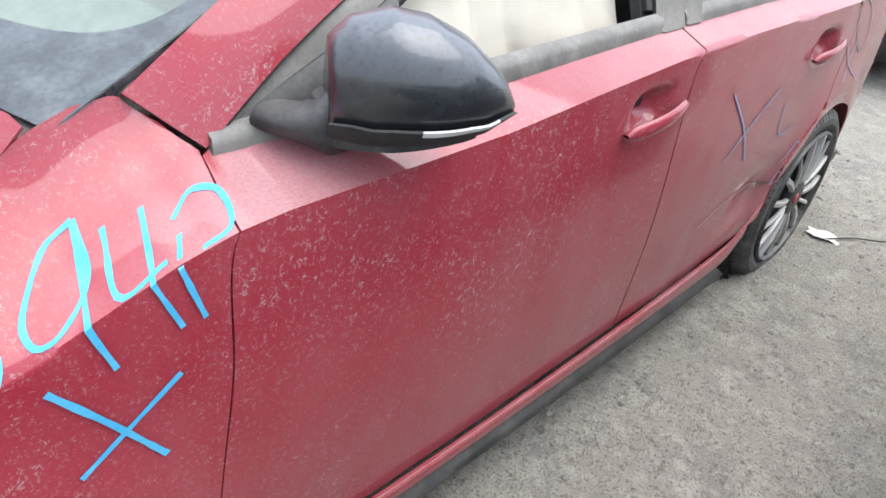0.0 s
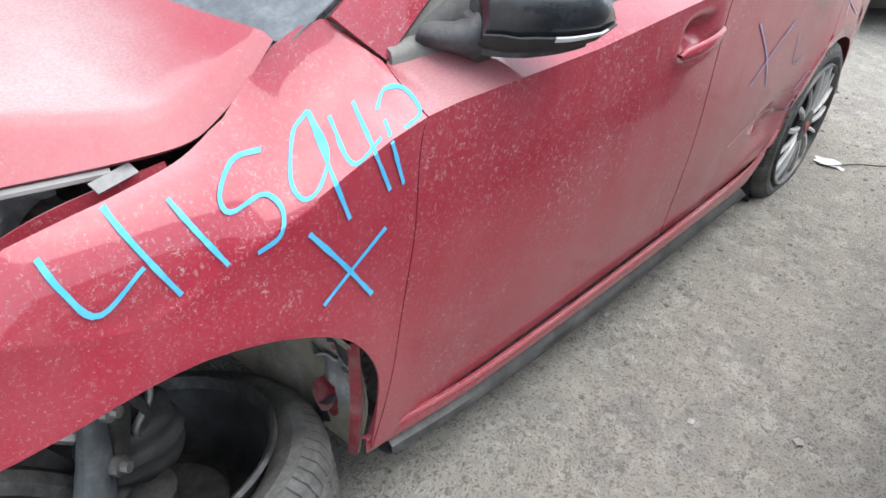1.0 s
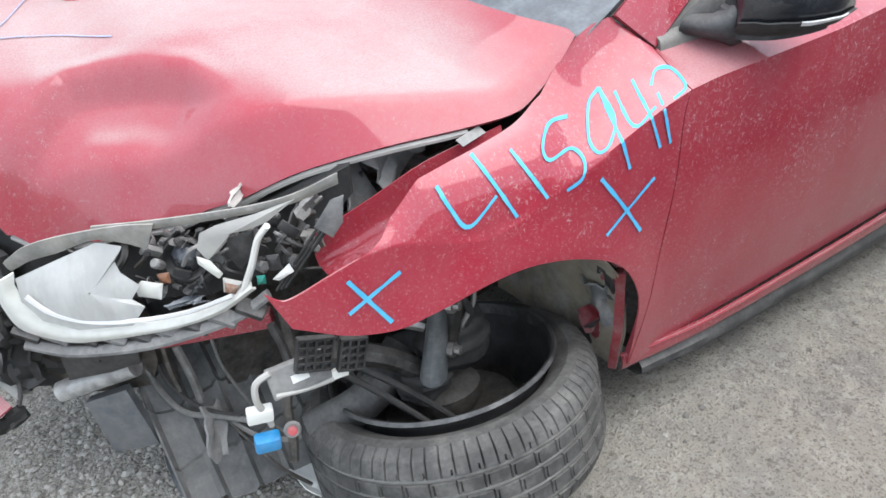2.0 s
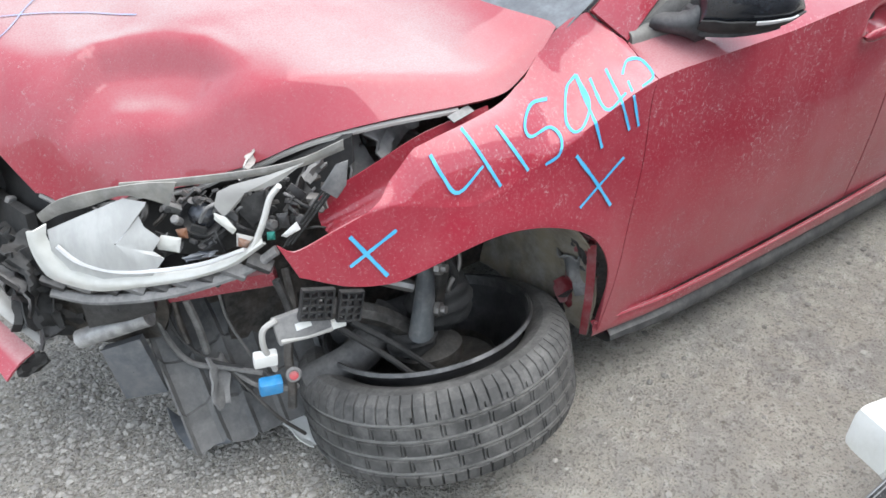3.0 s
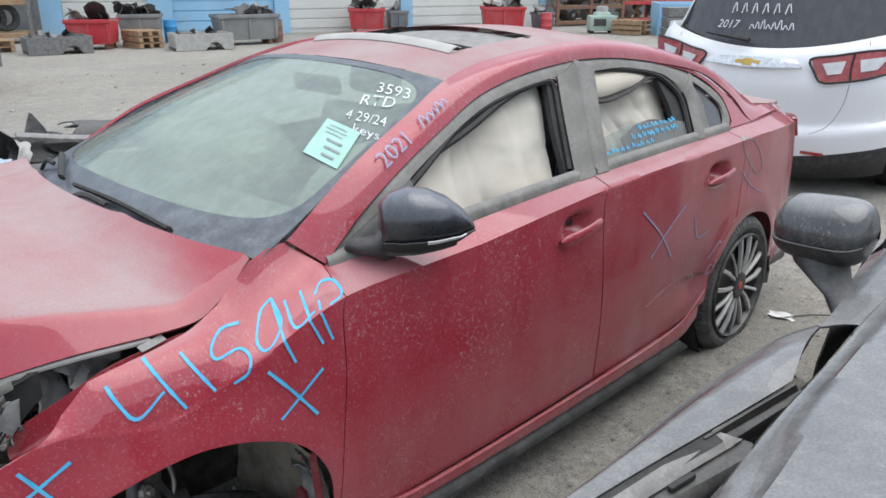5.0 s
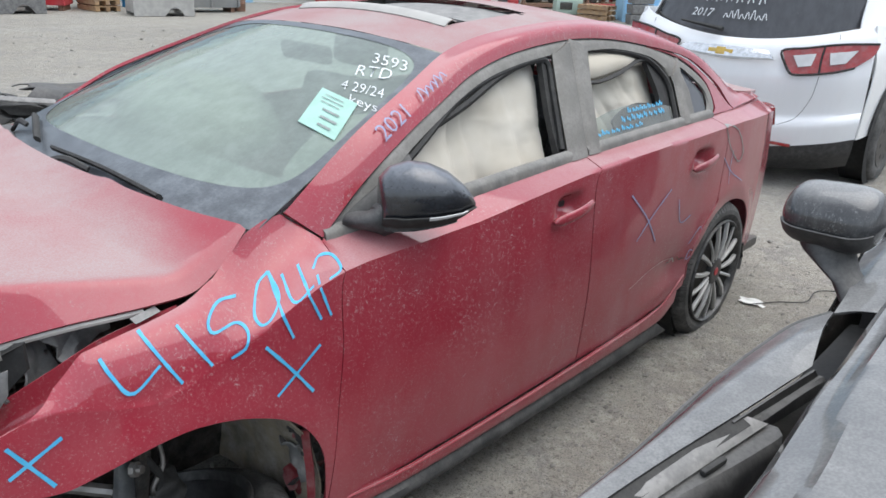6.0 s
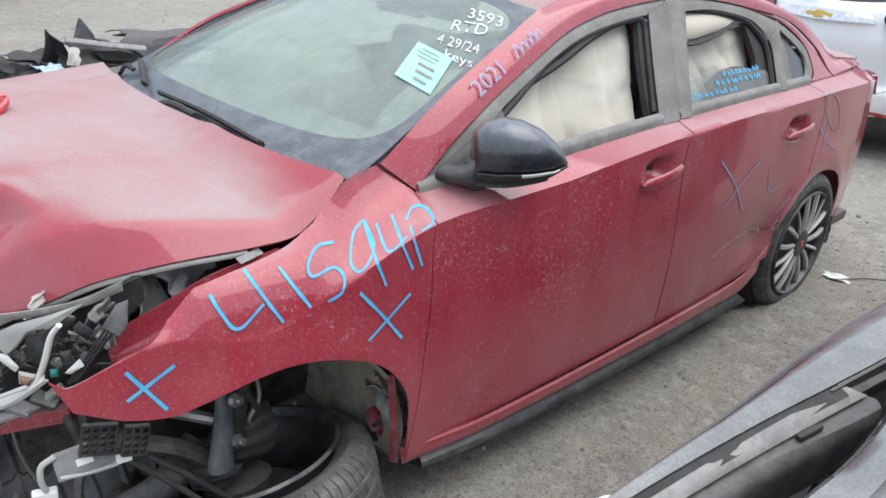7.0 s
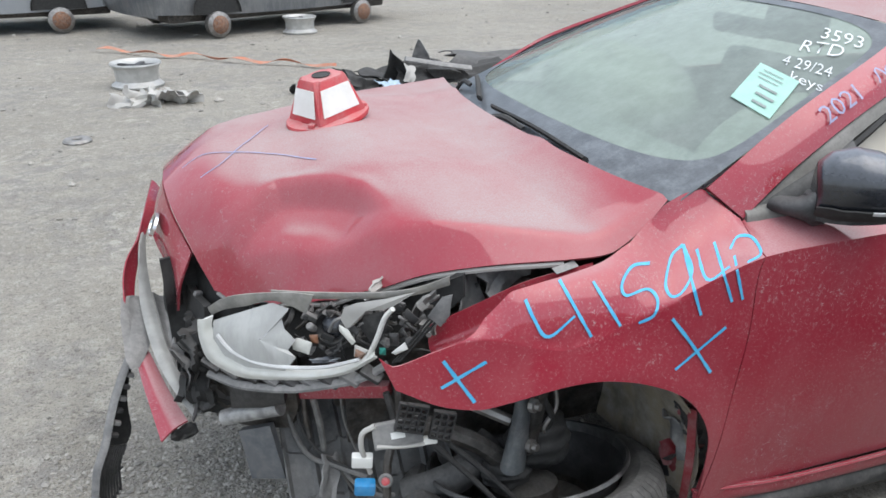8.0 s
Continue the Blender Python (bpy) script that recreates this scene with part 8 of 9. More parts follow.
def scatter(name, n, spread, sizes, label, category):
    """Loose stones, one joined mesh."""
    verts, faces = [], []
    ico = [(0, 0, 1), (0.9, 0, 0.3), (0.28, 0.85, 0.3), (-0.72, 0.52, 0.3), (-0.72, -0.52, 0.3), (0.28, -0.85, 0.3), (0.6, 0.4, -0.5), (-0.3, 0.7, -0.5), (-0.7, -0.1, -0.5), (0.1, -0.75, -0.5)]
    tris = [(0, 1, 2), (0, 2, 3), (0, 3, 4), (0, 4, 5), (0, 5, 1), (1, 6, 2), (2, 6, 7), (2, 7, 3), (3, 7, 8), (3, 8, 4), (4, 8, 9), (4, 9, 5), (5, 9, 1), (1, 9, 6)]
    for _ in range(n):
        x, y = spread()
        s = sizes()
        a = rng.uniform(0, 6.28)
        z = ground_height(x, y) + s * 0.15
        k = len(verts)
        sx, sy, sz = s * rng.uniform(0.7, 1.3), s * rng.uniform(0.6, 1.1), s * rng.uniform(0.35, 0.8)
        for p in ico:
            q = [v * rng.uniform(0.8, 1.2) for v in p]
            verts.append((x + (q[0] * math.cos(a) - q[1] * math.sin(a)) * sx, y + (q[0] * math.sin(a) + q[1] * math.cos(a)) * sy, z + q[2] * sz))
        faces += [(k + i, k + j, k + l) for i, j, l in tris]
    me = bpy.data.meshes.new(name)
    me.from_pydata(verts, [], faces)
    me.materials.append(STONE)
    tagged(new(name, me), label, category, kind="stuff")


def near_car():
    return rng.uniform(-1.9, 4.2), rng.uniform(-2.0, 0.3)


def by_nose():
    return rng.gauss(-0.55, 0.35), rng.gauss(-0.35, 0.35)


def wide():
    return rng.uniform(-5, 8), rng.uniform(1.2, 12)


scatter("gravel", 9000, near_car, lambda: min(0.016, 0.0022 + rng.expovariate(1 / 0.0022)), "fine grey gravel and grit on the dirt", "gravel")
scatter("gravel_by_the_nose", 20000, by_nose, lambda: min(0.012, 0.002 + rng.expovariate(1 / 0.0024)), "loose gravel under the torn front end", "gravel")
scatter("stones", 900, wide, lambda: min(0.05, 0.008 + rng.expovariate(1 / 0.008)), "scattered stones across the yard", "stones")


# ---- further off in the yard ----
def loose_rim(x, y):
    t = thing("wheel_rim", "bare silver alloy wheel lying flat on the dirt", "wheel", (x, y, 0))
    m = pose(x, y, 0.01)
    part("barrel", lathe([(0.24, 0.0), (0.245, 0.02), (0.225, 0.035), (0.2, 0.06), (0.205, 0.16), (0.225, 0.2), (0.24, 0.215), (0.235, 0.23), (0.215, 0.215), (0.19, 0.17), (0.19, 0.05)], 48, m), ALLOY, t)
    for k in range(5):
        part("spoke", box((0.19, 0.05, 0.03), (x + 0.1 * math.cos(k * 1.257), y + 0.1 * math.sin(k * 1.257), 0.2), (0, 0, k * 72), 0.008), ALLOY_DARK, t)


loose_rim(-0.87, 6.05)
rag = thing("plastic_rag", "crumpled grey plastic lying on the dirt", "scrap", (-0.75, 5.2, 0))
for k in range(5):
    part("fold", torn_sheet(0.28, 0.2, pose(-0.95 + 0.12 * k, 5.15 + 0.03 * (k % 2), 0.06, 30 + 20 * (k % 3), 20 * (k % 2), 40 * k), 410 + k, 0.006, 0.08), PALE_PLASTIC, rag)
disc = thing("brake_disc", "rusty grey disc lying on the dirt", "disc", (-1.284, 4.03, 0))
part("ring", lathe([(0.05, 0.02), (0.06, 0.03), (0.13, 0.03), (0.15, 0.015), (0.15, 0.0)], 32, pose(-1.284, 4.03, 0.005) @ Matrix.Diagonal((0.68, 0.68, 1, 1))), STEEL, disc)
strap = thing("orange_strap", "faded orange strap trailing across the dirt", "strap", (-0.3, 7.8, 0))
rows = []
for i in range(60):
    t = i / 59
    x, y = lerp(-1.35, 1.15, t), lerp(8.3, 6.3, t) + 0.06 * math.sin(t * 17)
    tw = math.sin(t * 21) * 1.2
    d = Vector((0.3 * math.cos(tw), 0.95 * math.cos(tw), 0.5 * math.sin(tw))) * 0.03
    rows.append([Vector((x, y, 0.05 + 0.02 * math.sin(t * 33))) - d, Vector((x, y, 0.05 + 0.02 * math.sin(t * 33))) + d])
part("strap", grid_bm(rows, 0.003), TAPE, strap)

pile = thing("bumper_pile", "heap of broken black bumper parts and wheel liners on the dirt", "scrap heap", (1.7, 5.3, 0))
part("wheel_liner", grid_bm(loft([[(1.33, 5.2, 0.02), (1.42, 5.18, 0.3), (1.44, 5.15, 0.52)], [(1.5, 5.3, 0.02), (1.52, 5.25, 0.28), (1.47, 5.18, 0.47)], [(1.7, 5.2, 0.02), (1.64, 5.18, 0.22), (1.58, 5.15, 0.34)]], 14, 10), 0.008), RUBBER, pile, "black curved wheel liner")
part("wheel_liner", grid_bm(loft([[(1.72, 5.5, 0.1), (1.78, 5.48, 0.4), (1.82, 5.45, 0.57)], [(1.85, 5.5, 0.1), (1.86, 5.48, 0.38), (1.85, 5.45, 0.54)], [(2.0, 5.45, 0.08), (1.96, 5.44, 0.25), (1.92, 5.42, 0.38)]], 14, 10), 0.008), GREY_PLASTIC, pile, "grey curved wheel liner")
part("white_bracket", torn_sheet(0.12, 0.22, pose(1.62, 5.1, 0.2, 70, 20, 20), 433.0, 0.01, 0.03, 8), PALE_PLASTIC, pile, "torn white piece")
part("bumper_bar", tube([(1.62, 5.25, 0.36), (1.95, 5.2, 0.28), (2.3, 5.2, 0.2)], 0.045, 8, 16, flat=0.6), GREY_PLASTIC, pile, "dusty grey bar")
part("blue_rag", torn_sheet(0.22, 0.14, pose(1.38, 5.0, 0.12, 20, 10, 30), 436.0, 0.01, 0.06, 8), surf("pale_blue_film", (0.4, 0.5, 0.6), (0.3, 0.4, 0.5), 20, 0.5), pile, "pale blue film scrap")
for k, (x, y, z, w, h, rx, ry, rz, m) in enumerate((
    (1.15, 5.2, 0.14, 0.45, 0.3, 40, 18, 20, RUBBER), (0.85, 5.1, 0.05, 0.5, 0.25, 10, -4, 10, RUBBER), (1.9, 5.3, 0.15, 0.7, 0.4, 40, 8, 10, RUBBER), (2.35, 5.4, 0.16, 0.9, 0.4, 25, 5, 5, RUBBER),
    (2.7, 5.7, 0.22, 1.0, 0.35, 15, 4, 5, PLASTIC), (1.5, 5.4, 0.1, 0.6, 0.5, 20, 5, 40, RUBBER), (0.62, 5.25, 0.04, 0.3, 0.12, 8, 5, 30, RUBBER))):
    part("bumper_piece", torn_sheet(w, h, pose(x, y, z, rx, ry, rz), 430 + k * 1.7, 0.012, 0.1, 12), m, pile, "broken moulded piece")

for ob in pile.children:
    ob.data.transform(Matrix.Diagonal((1, 1, 0.74, 1)))


def stripped_car(x, y, turn, length, height, material, label, kind=0):
    """A parked car with its wheels gone or bare, seen from far."""
    c = thing("parked_car", label, "car", (x, y, 0), group="stripped cars across the yard")
    m = pose(x, y, 0, 0, 0, turn)

    def sheet(name, lines, mat, n=24, k=8, lab=""):
        return part(name, grid_bm([[m @ p for p in r] for r in loft(lines, n, k)], 0.02), mat, c, lab, smooth=40)

    L, W = length / 2, 0.9
    for s in (-1, 1):
        rows = []
        side = [[(-L, s * W * 0.9, 0.35), (-L * 0.5, s * W, 0.3), (L * 0.5, s * W, 0.3), (L, s * W * 0.9, 0.35)], [(-L, s * W * 0.95, 0.65), (-L * 0.5, s * (W + 0.04), 0.65), (L * 0.5, s * (W + 0.04), 0.65), (L, s * W * 0.92, 0.65)], [(-L, s * W * 0.86, 0.95), (-L * 0.5, s * W * 0.97, 1.0), (L * 0.5, s * W * 0.97, 1.0), (L, s * W * 0.85, 0.85)]]
        sheet("flank", side, material)
        sheet("side_window", [[(-L * 0.92, s * W * 0.9, 1.0), (L * 0.4, s * W * 0.94, 1.0)], [(-L * 0.8, s * W * 0.76, height - 0.08), (L * 0.1, s * W * 0.76, height - 0.08)]], DARK_GLASS, 12, 4)
        for wx in (-L * 0.6, L * 0.6):
            part("arch", lathe([(0.36, 0.0), (0.34, -0.03), (0.0, -0.03)], 28, m @ pose(wx, s * (W + 0.07), 0.33, 90, 0, 0), arc=180), RUBBER, c, "black open wheel arch")
            hub = part("hub", lathe([(0.16, -0.12), (0.17, -0.04), (0.17, 0.0), (0.11, 0.02), (0.07, 0.05), (0.0, 0.05)], 28, m @ pose(wx, s * (W + 0.085), 0.19, 90 * (1 if s < 0 else -1), 0, 0)), STEEL, c, "bare brake drum")
            part("drum_face", lathe([(0.12, 0.022), (0.06, 0.065), (0.0, 0.065)], 20, m @ pose(wx, s * (W + 0.09), 0.19, 90 * (1 if s < 0 else -1), 0, 0)), RUST, hub)
    sheet("roof", [[(-L * 0.95, -W * 0.7, 1.0), (-L * 0.8, -W * 0.72, height), (L * 0.1, -W * 0.72, height), (L * 0.45, -W * 0.8, 1.0), (L, -W * 0.8, 0.86)], [(-L * 0.98, 0, 1.0), (-L * 0.8, 0, height + 0.05), (L * 0.1, 0, height + 0.05), (L * 0.42, 0, 1.03), (L * 1.03, 0, 0.9)], [(-L * 0.95, W * 0.7, 1.0), (-L * 0.8, W * 0.72, height), (L * 0.1, W * 0.72, height), (L * 0.45, W * 0.8, 1.0), (L, W * 0.8, 0.86)]], material, 30, 10)
    sheet("tail", [[(-L * 0.98, -W * 0.85, 1.0), (-L, 0, 1.0), (-L * 0.98, W * 0.85, 1.0)], [(-L * 1.0, -W * 0.9, 0.6), (-L * 1.04, 0, 0.6), (-L * 1.0, W * 0.9, 0.6)], [(-L * 0.98, -W * 0.88, 0.3), (-L * 1.02, 0, 0.3), (-L * 0.98, W * 0.88, 0.3)]], material)
    sheet("nose", [[(L, -W * 0.85, 0.86), (L * 1.05, 0, 0.88), (L, W * 0.85, 0.86)], [(L, -W * 0.88, 0.35), (L * 1.06, 0, 0.35), (L, W * 0.88, 0.35)]], RUBBER)
    part("under_body", box((length * 0.9, 1.5, 0.2), (0, 0, 0), bevel=0.04), DARK_METAL, c).data.transform(pose(x, y, 0.32, 0, 0, turn))
    for s in (-1, 1):
        part("tail_lamp", box((0.06, 0.2, 0.3), (0, 0, 0), bevel=0.02), LAMP_RED, c).data.transform(m @ pose(-L * 0.99, s * W * 0.8, 0.85))
    return c


stripped_car(0.9, 10.45, 24, 4.1, 1.75, DARK_PAINT, "grey stripped wagon with bare hubs standing on old rims")
stripped_car(-3.4, 10.9, 10, 4.6, 1.5, SILVER_PAINT, "grey-blue stripped car with a bare brake hub")
stripped_car(0.8, 15.0, 5, 4.6, 1.6, DARK_PAINT, "grey stripped car beyond the wagon")
loose_rim(1.3, 9.3)


# ---- the workshop across the yard ----
YARD = pose(13.0, 17.8, 0, 0, 0, -22)
wall = thing("workshop_wall", "blue and white workshop wall with shutters and open bays", "building", (13.0, 17.8, 0), kind="structure")


def on_yard(s, n):
    """A place on the ground: s along the workshop wall, n behind its face."""
    p = YARD @ Vector((s, n, 0))
    return p.x, p.y


def yard_box(name, size, at, material, parent, label="", bevel=0.0):
    ob = part(name, box(size, at, bevel=bevel), material, parent, label, smooth=0)
    ob.data.transform(YARD)
    return ob


def wall_piece(s0, s1, material, name, label="", ribs=0, inset=0.0):
    p = yard_box(name, (s1 - s0, 0.3, 7.0), ((s0 + s1) / 2, 0.15 + inset, 3.5), material, wall, label)
    for k in range(ribs):
        yard_box("shutter_slat", (s1 - s0 - 0.02, 0.03, 0.24), ((s0 + s1) / 2, inset - 0.012, 0.25 + k * 0.28), material, p, bevel=0.01)


wall_piece(-60, -12.5, WALL_BLUE, "plain_wall", "pale blue plain wall")
wall_piece(-6.52, -5.98, WALL_BLUE, "pier", "pale blue pier")
wall_piece(-5.98, -3.82, WALL_WHITE, "roller_shutter", "white roller shutter", 20, 0.15)
wall_piece(-3.82, -3.17, WALL_BLUE, "pier", "pale blue pier")
wall_piece(-3.17, -0.3, WALL_BLUE, "roller_shutter", "pale blue roller shutter", 20, 0.15)
wall_piece(-0.3, 0.12, WALL_BLUE, "pier", "pale blue pier")
wall_piece(0.12, 3.66, WALL_WHITE, "roller_shutter", "white roller shutter", 20, 0.15)
wall_piece(3.66, 4.04, WALL_BLUE, "pier", "pale blue pier")
wall_piece(4.04, 8.68, WALL_WHITE, "roller_shutter", "white roller shutter", 20, 0.15)
wall_piece(8.68, 8.9, WALL_BLUE, "pier", "pale blue pier")
wall_piece(19.5, 80, WALL_BLUE, "plain_wall", "pale blue plain wall")
yard_box("eaves", (140, 1.2, 0.5), (10, 0.3, 7.2), WALL_WHITE, wall, "pale eaves", 0.05)
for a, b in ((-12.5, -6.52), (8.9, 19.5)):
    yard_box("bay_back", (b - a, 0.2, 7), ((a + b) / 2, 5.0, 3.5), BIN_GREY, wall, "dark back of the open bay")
    yard_box("bay_lintel", (b - a, 0.3, 2.5), ((a + b) / 2, 0.15, 5.75), WALL_BLUE, wall)


def rack(x0, x1, y, levels, post, stuff, label):
    r = thing("storage_rack", label, "rack", (*on_yard((x0 + x1) / 2, y), 0), group="racks in the open bays")
    for x in (x0, (x0 + x1) / 2, x1):
        for dy in (0, 1.0):
            part("post", box((0.1, 0.1, 4.0), (x, y + dy, 2.0), bevel=0.01), post, r, smooth=0)
        part("brace", tube([(x, y, 0.3), (x, y + 1.0, 1.5)], 0.03, 4, 4), post, r)
        part("brace", tube([(x, y + 1.0, 1.6), (x, y, 2.8)], 0.03, 4, 4), post, r)
    for z in levels:
        part("beam", box((x1 - x0, 0.08, 0.12), ((x0 + x1) / 2, y, z), bevel=0.01), post if post is not GREY_PLASTIC else WOOD, r, smooth=0)
        part("shelf", box((x1 - x0, 1.0, 0.05), ((x0 + x1) / 2, y + 0.5, z + 0.04)), WOOD, r, smooth=0)
        x = x0 + 0.4
        while x < x1 - 0.3:
            if stuff == "tyres":
                part("stored_tyre", lathe([(0.2, -0.1), (0.3, -0.11), (0.34, -0.05), (0.34, 0.05), (0.3, 0.11), (0.2, 0.1)], 20, pose(x, y + 0.4, z + 0.42, 90, 0, 90 if rng.random() < 0.6 else 20)), TYRE, r)
                x += 0.3
            else:
                s = rng.uniform(0.3, 0.55)
                part("stored_part", torn_sheet(s, s, pose(x, y + 0.4, z + 0.32, rng.uniform(0, 90), rng.uniform(0, 60), rng.uniform(0, 180)), rng.uniform(500, 900), 0.12, 0.2, 6), rng.choice((RUST, STEEL, WOOD, DARK_METAL, GREY_PLASTIC)), r)
                x += rng.uniform(0.4, 0.6)
    for ob in r.children:
        ob.data.transform(YARD)


rack(-11.6, -6.7, -0.9, (0.2, 1.0, 1.9), GREY_PLASTIC, "tyres", "steel rack with stored tyres and pallets")
rack(9.0, 11.6, -0.6, (0.1, 0.6, 1.2, 1.8), RUST, "parts", "rusty rack filled with engine parts")
rack(11.9, 15.5, -0.2, (0.1, 0.7, 1.4, 2.0), BIN_RED, "parts", "red rack filled with gearboxes")


def skip(x, y, w, d, h, material, label, turn=0.0, load=4):
    w, d, h = w * 0.7, d * 0.7, h * 0.66
    s = thing("skip", label, "skip", (x, y, 0), group="skips along the workshop")
    m = pose(x, y, 0, 0, 0, turn)
    rows = []
    for z, k in ((0.12, 0.9), (h * 0.6, 0.96), (h, 1.0)):
        rows.append([m @ Vector((sx * w / 2 * k, sy * d / 2 * k, z)) for sx, sy in ((-1, -1), (1, -1), (1, 1), (-1, 1))])
    b = grid_bm(rows, 0.03, close=True)
    body = part("skip_body", b, material, s, smooth=0)
    part("skip_floor", box((w * 0.86, d * 0.86, 0.05), (0, 0, 0)), material, body, smooth=0).data.transform(m @ pose(0, 0, 0.15))
    for sy in (-1, 1):
        part("skip_lip", box((w + 0.06, 0.07, 0.09), (0, 0, 0), bevel=0.01), material, body).data.transform(m @ pose(0, sy * d / 2, h))
    n = max(3, int(w / 0.45))
    for k in range(n):
        part("skip_rib", box((0.06, 0.05, h - 0.2), (0, 0, 0), bevel=0.01), material, body).data.transform(m @ pose(lerp(-w * 0.44, w * 0.44, k / (n - 1)), -d / 2 * 0.98, h / 2 + 0.05))
    for sx in (-1, 1):
        part("skid", box((0.1, d * 0.8, 0.12), (0, 0, 0), bevel=0.01), RUST, body).data.transform(m @ pose(sx * w * 0.35, 0, 0.06))
    for k in range(load):
        part("load", torn_sheet(rng.uniform(0.3, 0.8), rng.uniform(0.2, 0.5), m @ pose(rng.uniform(-0.35, 0.35) * w, rng.uniform(-0.2, 0.2) * d, h + 0.1, rng.uniform(0, 70), rng.uniform(-40, 40), rng.uniform(0, 180)), rng.uniform(900, 1200), 0.02, 0.15, 7), rng.choice((DARK_METAL, GREY_PLASTIC, STEEL, PLASTIC)), s, "scrap metal")


for at, w, d, h, mat, label, turn, load in (
    ((-5.25, -3.3), 1.4, 1.1, 0.96, BIN_RED, "red steel skip filled with scrap", -38, 4), ((-4.15, -2.6), 1.35, 1.2, 1.06, BIN_GREY, "grey-blue steel skip filled with scrap", -30, 6),
    ((-1.75, -3.4), 2.15, 1.1, 1.03, BIN_GREY, "long grey-green skip filled with metal", -14, 3), ((2.3, -0.7), 1.5, 1.3, 1.0, BIN_RED, "red steel skip with loose pipes", -40, 4),
    ((3.45, -0.2), 0.8, 0.9, 0.85, BIN_GREY, "small dark skip beside the shutter", -30, 1), ((6.0, -2.4), 1.75, 1.3, 1.06, BIN_RED, "red steel skip heaped with metal", -42, 6),
    ((7.25, -2.6), 0.7, 0.9, 0.8, BIN_GREY, "small grey steel skip by the wall", -30, 2)):
    skip(*on_yard(*at), w, d, h, mat, label, turn, load)
for at, mat, lab in (((-0.85, -2.5), BLUE_PLASTIC, "blue plastic drum by the wall"), ((-0.95, -3.2), RUST, "rusty steel drum beside a skip"), ((-3.45, -2.2), BLUE_PLASTIC, "blue plastic drum by the wall"), ((7.1, -3.1), CONE_RED, "red drum by the rack")):
    x, y = on_yard(*at)
    d = thing("drum", lab, "drum", (x, y, 0), group="drums along the wall")
    part("barrel", lathe([(0.0, 0.0), (0.16, 0.0), (0.165, 0.18), (0.172, 0.19), (0.165, 0.2), (0.165, 0.38), (0.172, 0.39), (0.165, 0.4), (0.16, 0.56), (0.0, 0.56)], 24, pose(x, y, 0.005)), mat, d)


def truck_bed(x, y, turn, material, label, size=0.5):
    t = thing("truck_bed", label, "truck bed", (x, y, 0), group="cut truck beds")
    m = pose(x, y, 0, 0, 0, turn) @ Matrix.Diagonal((size, size, size, 1))
    for s in (-1, 1):
        rows = []
        for i in range(25):
            u = i / 24 * 2.6 - 1.3
            arch = 0.02 + max(0.0, 0.38 * (1 - ((u - 0.45) / 0.42) ** 2)) ** 1.0
            rows.append([m @ Vector((u, s * 0.85, lerp(max(0.02, arch), 0.75, v / 5) )) + Vector((0, 0, 0)) for v in range(6)])
        part("bed_side", grid_bm(rows, 0.05), material, t)
    part("bed_front", box((0.06, 1.66, 0.6), (0, 0, 0), bevel=0.01), material, t).data.transform(m @ pose(-1.28, 0, 0.45))
    part("tail_board", box((0.06, 1.66, 0.5), (0, 0, 0), bevel=0.01), material, t).data.transform(m @ pose(1.28, 0, 0.48))
    part("bed_floor", box((2.5, 1.6, 0.05), (0, 0, 0)), DARK_METAL, t).data.transform(m @ pose(0, 0, 0.3))
    for k in range(3):
        part("load", torn_sheet(0.7, 0.5, m @ pose(-0.7 + 0.6 * k, 0, 0.7, 40 * k, 20, 50 * k), 1300 + k * 3.1, 0.02, 0.2, 7), (DARK_METAL, GREY_PLASTIC, PLASTIC)[k], t)


truck_bed(5.85, 16.15, -10, GREY_PLASTIC, "dust-grey cut-off truck bed on the ground")
truck_bed(8.55, 14.75, -16, PALE_PLASTIC, "pale cut-off truck bed with a white end")


def pallets(x, y, n, label, w=1.1):
    p = thing("pallet_stack", label, "pallets", (x, y, 0), group="pallet stacks")
    for k in range(n):
        z = 0.07 + 0.14 * k
        for j in range(5):
            part("board", box((w, 0.12, 0.022), (x, y - 0.4 + 0.2 * j, z + 0.045)), WOOD, p, smooth=0)
        for j in (-1, 0, 1):
            part("bearer", box((0.09, 0.95, 0.09), (x + j * (w / 2 - 0.06), y, z - 0.012)), WOOD, p, smooth=0)


pallets(4.9, 17.6, 2, "stack of yellowish wooden pallets", 0.8)
pallets(*on_yard(-4.2, -3.4), 3, "stack of wooden crates in front of a skip", 0.6)
pallets(*on_yard(8.9, -4.8), 3, "stack of wooden pallets", 0.6)

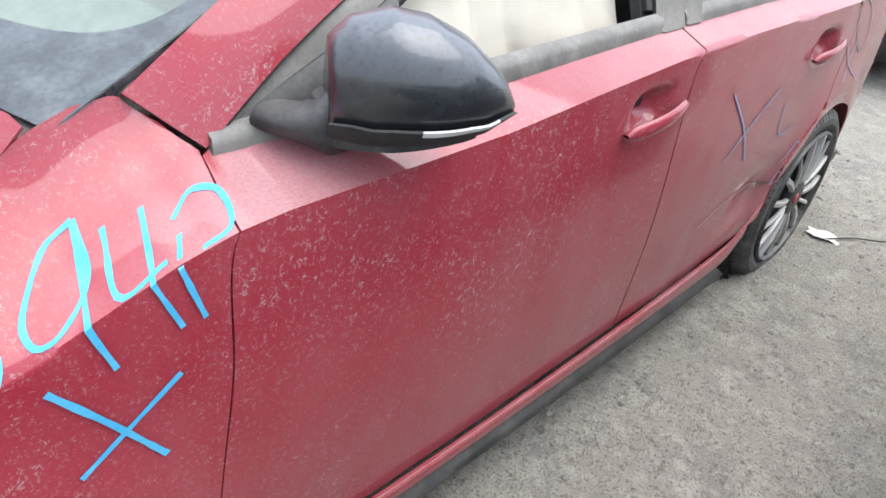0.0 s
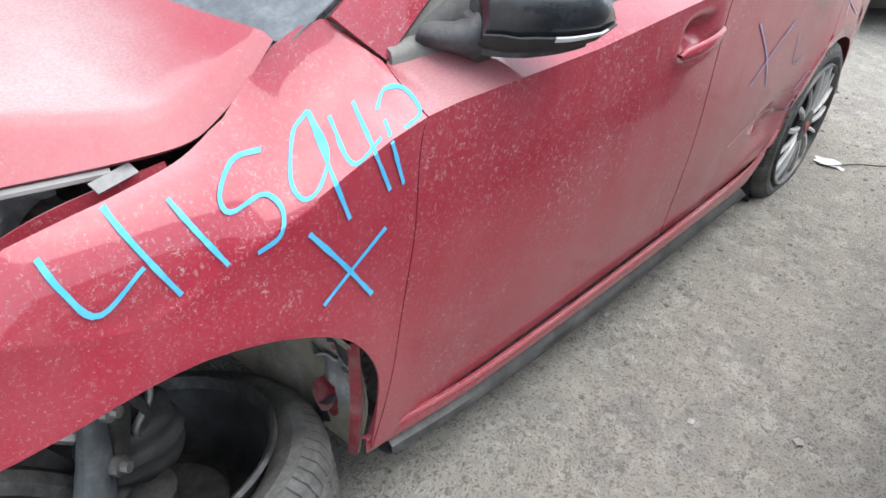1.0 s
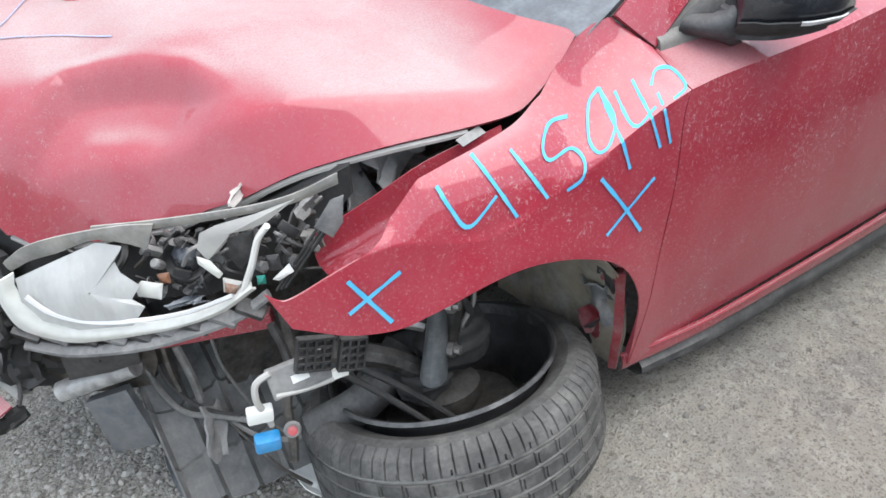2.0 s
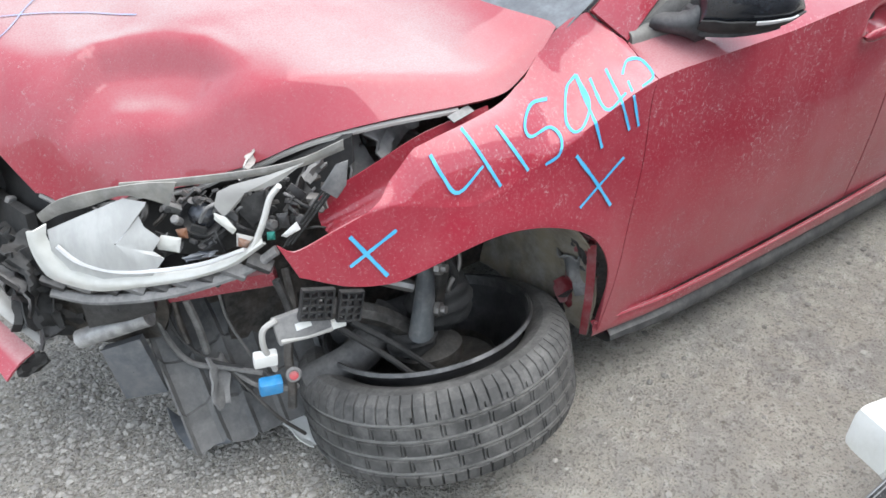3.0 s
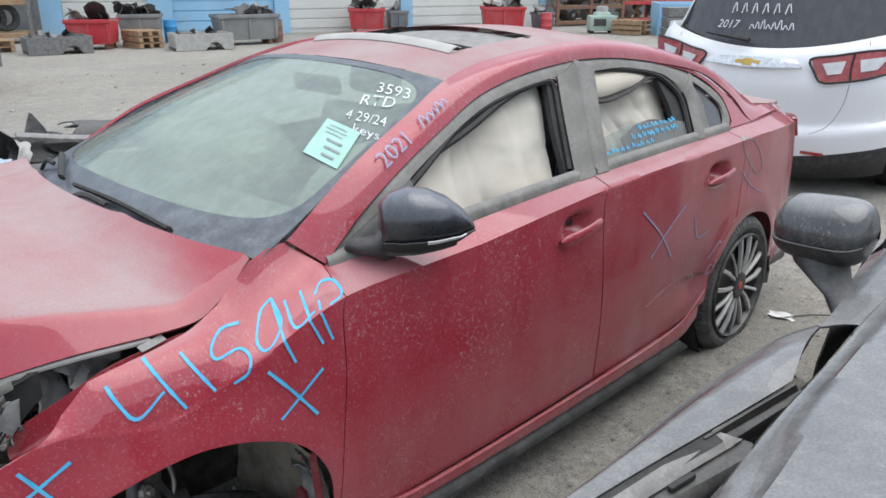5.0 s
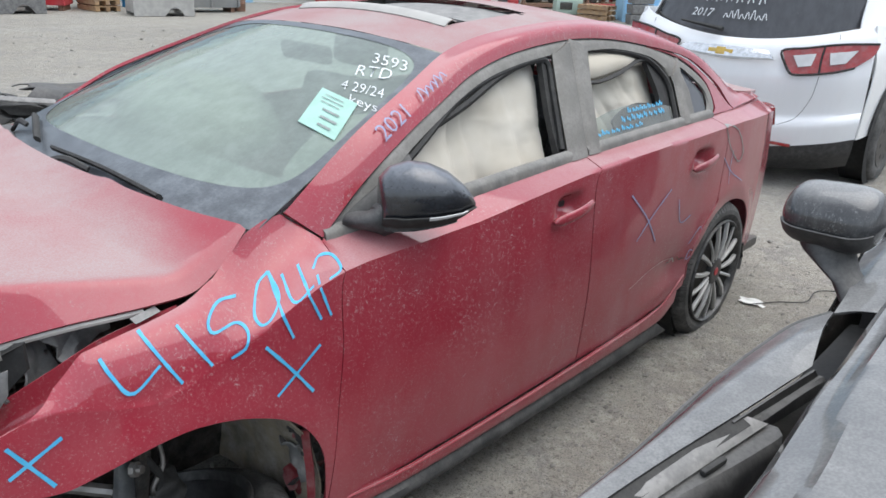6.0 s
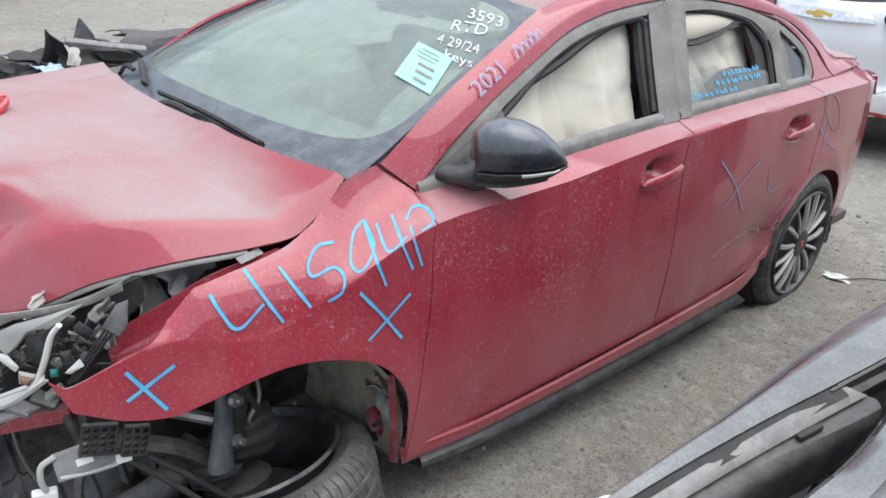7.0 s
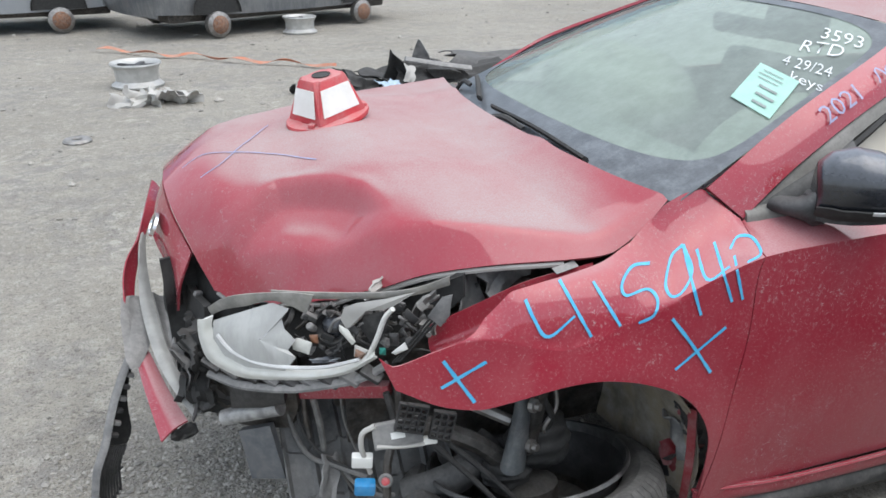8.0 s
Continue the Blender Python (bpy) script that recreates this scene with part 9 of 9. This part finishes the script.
mx, my = on_yard(8.5, -3.9)
mm = pose(mx, my, 0, 0, 0, -45)
lift = thing("machine", "pale green shop machine on the concrete", "machine", (mx, my, 0))
ENAMEL = surf("pale_green_enamel", (0.36, 0.46, 0.39), (0.3, 0.39, 0.33), 3, 0.5, dust=0.3)
for name, bm, mat in (
    ("cabinet", box((0.78, 0.6, 0.42), (0, 0, 0.29), bevel=0.04), ENAMEL), ("window", box((0.36, 0.02, 0.2), (-0.1, -0.305, 0.32), bevel=0.005), DARK_METAL),
    ("hood", box((0.5, 0.5, 0.12), (0, 0, 0.55), bevel=0.04, taper=0.8), ENAMEL), ("drum_top", lathe([(0.0, 0), (0.17, 0.0), (0.18, 0.1), (0.16, 0.16), (0.0, 0.16)], 20, pose(0, 0, 0.6)), PALE_PLASTIC),
    ("foot", box((0.1, 0.5, 0.09), (-0.3, 0, 0.045)), RUBBER), ("foot", box((0.1, 0.5, 0.09), (0.3, 0, 0.045)), RUBBER)):
    part(name, bm, mat, lift).data.transform(mm)
cx, cy = on_yard(10.6, -5.4)
cm = pose(cx, cy, 0, 0, 0, -52)
cont = thing("container", "open blue steel container with stacked boxes", "container", (cx, cy, 0))
for name, size, at in (("container_floor", (2.2, 1.6, 0.08), (0, 0, 0.04)), ("container_side", (0.06, 1.6, 0.8), (-1.07, 0, 0.48)), ("container_side", (0.06, 1.6, 0.8), (1.07, 0, 0.48)), ("container_back", (2.08, 0.06, 0.8), (0, 0.77, 0.48)), ("container_rail", (2.08, 0.06, 0.09), (0, -0.77, 0.835)), ("container_rail", (2.08, 0.06, 0.2), (0, -0.77, 0.18))):
    part(name, box(size, at, bevel=0.012), WALL_BLUE, cont, smooth=0).data.transform(cm)
for k in range(3):
    crate = thing("stacked_box", "grey stacked plastic box by the container", "box", (*on_yard(9.3, -6.2), 0.004 + 0.27 * k), group="boxes by the container")
    part("box", box((0.6, 0.4, 0.25), (0, 0, 0.125), bevel=0.02, taper=1.06), GREY_PLASTIC, crate, smooth=0).data.transform(pose(*on_yard(9.3, -6.2), 0.004 + 0.27 * k, 0, 0, -40 + 3 * k))
